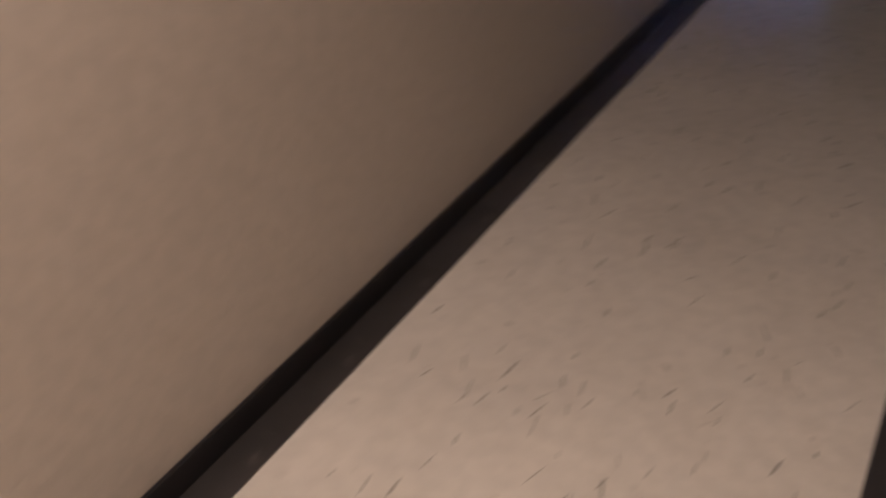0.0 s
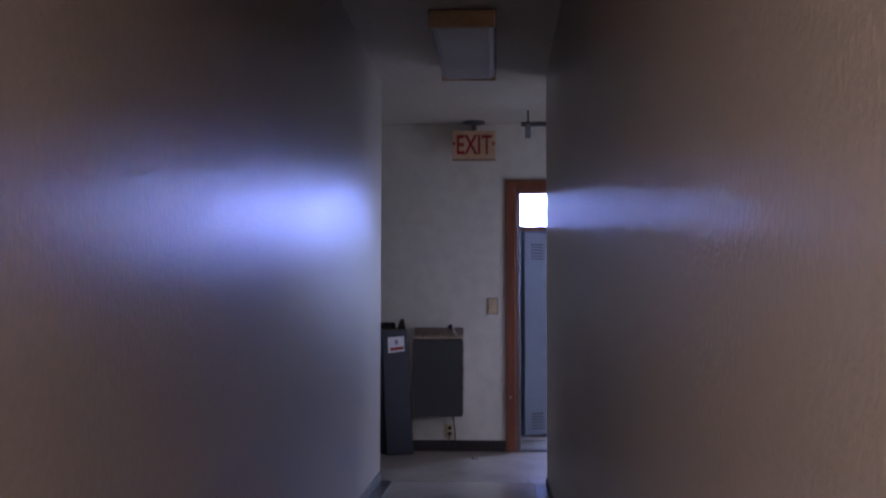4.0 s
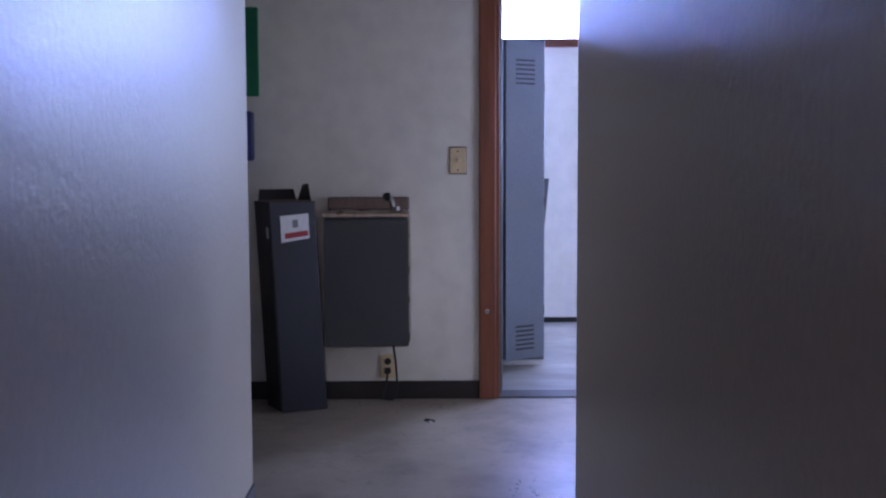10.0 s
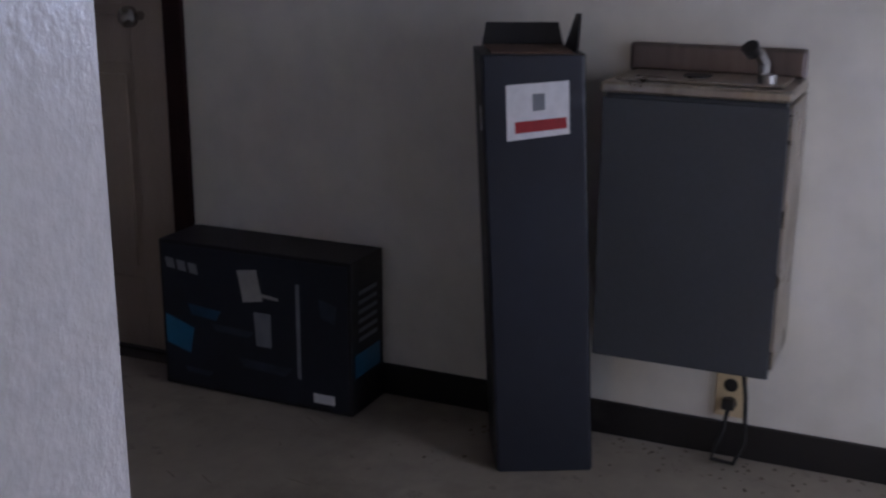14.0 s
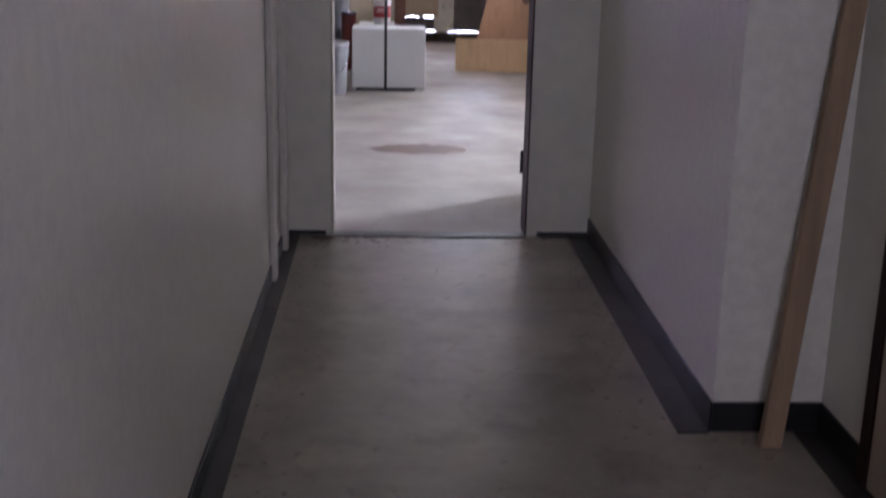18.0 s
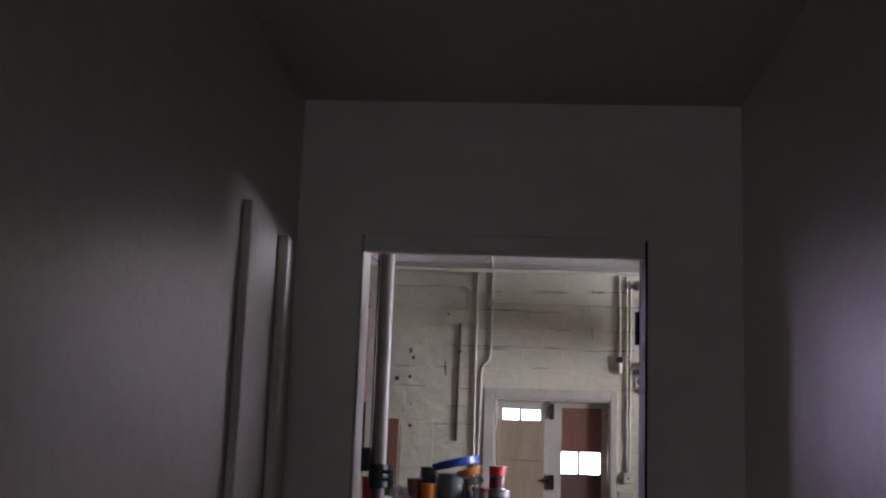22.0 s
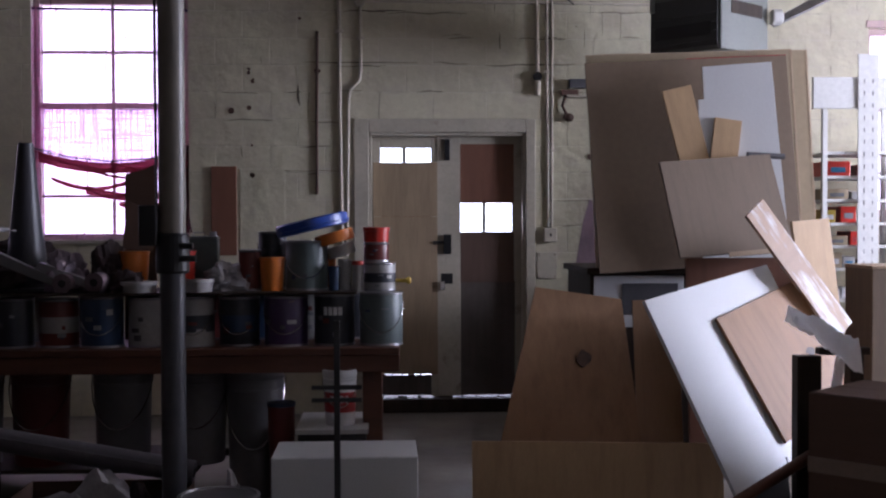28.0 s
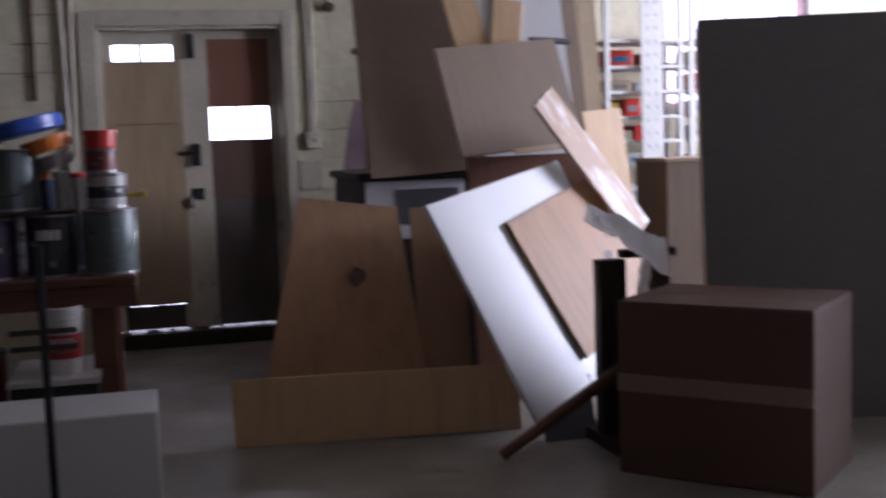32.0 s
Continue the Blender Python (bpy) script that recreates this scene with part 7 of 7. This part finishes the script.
def shelving():
    s = thing("shelving", "white metal shelving loaded with tins and boxes", "shelving", at=(2.05, 13.35, 0))
    zs = [0.15, 0.52, 0.88, 1.1, 1.26, 1.42, 1.585, 1.75, 1.92]
    for x in (0.0, 0.52, 0.60, 1.5):
        for y in (0.0, 0.40):
            part("upright", bx(x, x + 0.035, y, y + 0.035, 0, 2.45, 0.002), WHITEP, s)
    for z in zs:
        part("shelf", bx(0.035, 0.52, 0, 0.435, z, z + 0.022, 0.003), WHITEP, s)
        part("shelf", bx(0.635, 1.5, 0, 0.435, z, z + 0.022, 0.003), WHITEP, s)
    part("header", bx(-0.08, 0.46, -0.03, 0.0, 2.24, 2.46, 0.004), WHITEP, s, "white header board")
    pu = part("perforated_upright", bx(0.235, 0.385, -0.045, -0.035, 0.0, 2.62, 0.002), WHITEP, s, "white perforated upright")
    for k in range(28):
        for x in (0.275, 0.335):
            part("slot", bx(x, x + 0.008, -0.0465, -0.0452, 0.12 + 0.085 * k, 0.15 + 0.085 * k), CANM, pu)
    r = random.Random(11)
    mats = [CANW, REDCAN, LABEL, CANR, PAILW, CARD, CANB, YELLOW, CANW, TANSH]
    for z in zs[1:-1]:
        x = 0.05
        while x < 1.42:
            w = r.uniform(0.07, 0.2)
            if 0.45 < x + w and x < 0.64:
                x = 0.645
                continue
            h = r.uniform(0.05, 0.115)
            t = thing("stored_box", "small box stored on the white shelving", "box", "stored boxes", at=(2.05 + x + w / 2, 13.42, z + 0.022))
            part("carton", bx(-w / 2, w / 2, 0, 0.25, 0, h, 0.004), r.choice(mats), t)
            part("label", bx(-w * 0.3, w * 0.3, -0.0015, 0, h * 0.25, h * 0.6), r.choice([LABEL, RED, PALE, GREYP]), t)
            x += w + r.uniform(0.005, 0.05)


shelving()


# ---- more of the bench's load and the junk before it ----
tub(-3.30, 11.42, BZ, 0.15, 0.205, 0.585, PAIL, "large cloudy white bin with a blue rim on the bench", BLUE, "white_bin")
ll = thing("flat_lid", "pale flat lid lying askew on the bin", "lid", at=(-3.18, 11.42, BZ + 0.592))
part("disc", lathe([(0.20, 0.002), (0.215, 0.008), (0.215, 0.022), (0.19, 0.028)], 30), CANW, ll, smooth=True)
part("tab", bx(0.20, 0.25, -0.03, 0.03, 0.004, 0.012, 0.002), CANW, ll)
oj = thing("orange_bag", "orange and white crumpled packet beside the bin", "packet", at=(-3.58, 11.62, BZ))
part("packet", bx(-0.10, 0.09, -0.06, 0.06, 0.0, 0.70, 0.02), CANW, oj)
part("print", bx(-0.09, 0.08, -0.063, -0.06, 0.55, 0.66, 0.001), ORANGE, oj, "orange print")
cpz = thing("cardboard_piece", "tall torn brown cardboard piece standing before the window", "cardboard", at=(-2.36, 11.76, BZ))
part("sheet", slab([(-0.09, 0, 0.0), (0.09, 0, 0.0), (0.085, 0.02, 0.965), (0.02, 0.02, 0.93), (-0.085, 0.02, 0.905)], 0.012, 0.001), CARD, cpz)
part("fold", slab([(-0.09, -0.04, 0.50), (0.07, -0.02, 0.48), (0.08, -0.005, 0.70), (-0.07, -0.005, 0.76)], 0.008, 0.001), CARD, cpz)
rag(-1.63, 10.06, 0.0, 0.09, 0.09, 0.27, PACK, "crumpled grey plastic sheeting by the post", 44, "plastic_sheeting")

# ---- the pieces of walls and floors ----
lay_blocks()


def wall_cracks():
    """Dark broken paint along some of the joints, and a few cracks across the blocks."""
    rd = random.Random(23)
    verts, faces = [], []
    for n in range(230):
        up = n % 6 == 5
        x = rd.uniform(-5.4, 1.6)
        z = BLH * rd.randint(4, 16) + rd.gauss(0, 0.012) if not up else rd.uniform(0.9, 3.2)
        length = rd.uniform(0.05, 0.22) if up else rd.choice((0.12, 0.2, 0.3, 0.42, 0.7)) * rd.uniform(0.6, 1.3)
        wide = rd.uniform(0.002, 0.0055) * (1.7 if rd.random() < 0.15 else 1.0)
        if any(a - 0.14 < x + (0 if up else length) and x < b + 0.14 and c - 0.1 < z < d + 0.14 for a, b, c, d in HOLES):
            continue
        o, m, seed = len(verts), 14, rd.uniform(0, 99)
        for k in range(m + 1):
            u = k / m
            off = 0.012 * noise.noise((seed, u * length * 9, 0.3)) + 0.004 * noise.noise((seed, u * length * 50, 4.0))
            w = wide * math.sin(math.pi * min(max(u, 0.02), 0.98)) ** 0.5 * (0.55 + 0.9 * abs(noise.noise((seed, u * length * 30, 8.0))))
            for sgn in (-1, 1):
                p, q = u * length, off + sgn * w
                verts.append((x + q, FY - 0.0022, z + p) if up else (x + p, FY - 0.0022, z + q))
        faces += [(o + 2 * k, o + 2 * k + 2, o + 2 * k + 3, o + 2 * k + 1) for k in range(m)]
    me = bpy.data.meshes.new("wall_cracks")
    me.from_pydata(verts, [], faces)
    me.materials.append(CRACK)
    ob = new("wall_cracks", me)
    tagged(ob, "dark cracked paint along the joints of the block wall", "cracks", kind="stuff")


wall_cracks()


def ceiling_slots():
    """Short open joints between the ceiling boards."""
    rd = random.Random(4)
    verts, faces = [], []
    for row in range(13):
        y = 10.35 + 0.245 * row
        for k in range(20):
            x = -4.2 + 0.42 * k + (0.21 if row % 2 else 0) + rd.uniform(-0.02, 0.02)
            if rd.random() < 0.35:
                continue
            o, l = len(verts), rd.uniform(0.05, 0.13)
            verts += [(x, y, WC - 0.0015), (x + 0.007, y, WC - 0.0015), (x + 0.007, y + l, WC - 0.0015), (x, y + l, WC - 0.0015)]
            faces.append((o, o + 1, o + 2, o + 3))
    me = bpy.data.meshes.new("ceiling_slots")
    me.from_pydata(verts, [], faces)
    me.materials.append(CRACK)
    tagged(new("ceiling_slots", me), "short dark open joints between the ceiling boards", "joints", kind="stuff")


ceiling_slots()


def border(name, x0, x1, y0, y1, along):
    """Dark border tiles, laid end to end along the wall."""
    row = new(name)
    tagged(row, "dark scuffed border tiles on the floor along the wall", kind="structure")
    shared = {}
    a, b = (x0, x1) if along == "x" else (y0, y1)
    p = a
    while p < b - 0.02:
        q = min(p + 0.3048, b)
        w = round(q - p, 3)
        if w not in shared:
            bm = bx(-w / 2 + 0.0006, w / 2 - 0.0006, y0 - (y0 + y1) / 2, y1 - (y0 + y1) / 2, 0, 0.004, 0.0006) if along == "x" else bx(x0 - (x0 + x1) / 2, x1 - (x0 + x1) / 2, -w / 2 + 0.0006, w / 2 - 0.0006, 0, 0.004, 0.0006)
            tmp = part("border_tile", bm, STRIP)
            shared[w] = tmp.data
            bpy.data.objects.remove(tmp)
        ob = new("border_tile", shared[w])
        ob.parent = row
        ob.location = ((p + q) / 2, (y0 + y1) / 2, 0) if along == "x" else ((x0 + x1) / 2, (p + q) / 2, 0)
        p = q


border("border_corridor_left", CX0, XL, YL - 0.078, YL - T, "x")
border("border_corridor_right", CX0, XR, YR + T, YR + 0.078, "x")
border("border_hall_outer", XL + T, XL + 0.06, YL, EY - 0.01, "y")
border("border_hall_jut", JX - 0.095, JX - T, JY - 0.02, EY - 0.01, "y")
border("border_hall_fountain", -0.075, -T, 2.1, JY - T, "y")


def dirt():
    """Loose dirt and worn dark spots along the bases and before the threshold."""
    rd = random.Random(17)
    verts, faces = [], []
    for n in range(480):
        where = n % 5
        if where == 0:
            x, y = rd.choice((rd.uniform(-1.5, -0.38), rd.gauss(-1.38, 0.09))), EY - 0.012 - abs(rd.gauss(0, 0.07))
        elif where == 1:
            x, y = XL + 0.07 + abs(rd.gauss(0, 0.09)), rd.uniform(1.3, 5.3)
        elif where == 2:
            x, y = -0.02 - abs(rd.gauss(0, 0.10)), rd.uniform(0.25, 1.3)
        elif where == 3:
            x, y = -1.9 + abs(rd.gauss(0, 0.25)), 0.09 + abs(rd.gauss(0, 0.07))
        else:
            x, y = JX - 0.1 - abs(rd.gauss(0, 0.12)), rd.uniform(3.3, 5.3)
        if x < XL + 0.062 and y > YL:
            continue
        size = rd.uniform(0.002, 0.007) * (1.8 if where == 0 else 1.0)
        o, m, a0 = len(verts), rd.randint(5, 8), rd.uniform(0, 6)
        for k in range(m):
            a, q = a0 + 6.2832 * k / m, size * rd.uniform(0.5, 1.2)
            verts.append((x + q * math.cos(a) * 1.5, y + q * math.sin(a), 0.0009))
        faces.append(tuple(range(o, o + m)))
    me = bpy.data.meshes.new("floor_dirt")
    me.from_pydata(verts, [], faces)
    me.materials.append(DIRT)
    tagged(new("floor_dirt", me), "loose brown dirt and dark spots along the edges of the floor", "dirt", kind="stuff")


dirt()


def scuffs():
    """Short black drag marks worn into the vinyl, mostly along the way walked."""
    r = random.Random(5)
    verts, faces = [], []
    for n in range(760):
        hall = n > 600
        x, y = -9.6 + 7.7 * r.random() ** 1.4, r.uniform(0.12, 0.93)
        if hall:
            x, y = r.uniform(-1.45, -0.1), r.uniform(0.2, 5.2)
        a = r.gauss(0.0, 0.22) + (r.uniform(0.2, 1.3) if hall else 0.0)
        l, w = r.uniform(0.008, 0.038) * (1.2 if hall else 1.0), r.uniform(0.0010, 0.0028)
        ca, sa, o = math.cos(a), math.sin(a), len(verts)
        for u, v in ((-l, 0), (-l * 0.4, -w), (l * 0.6, -w * 0.7), (l, 0), (l * 0.5, w), (-l * 0.5, w * 0.8)):
            verts.append((x + u * ca - v * sa, y + u * sa + v * ca, 0.0007))
        faces.append(tuple(range(o, o + 6)))
    me = bpy.data.meshes.new("floor_scuffs")
    me.from_pydata(verts, [], faces)
    me.materials.append(SCUFF)
    tagged(new("floor_scuffs", me), "small black scuff marks on the vinyl floor", "scuff marks", kind="stuff")


scuffs()
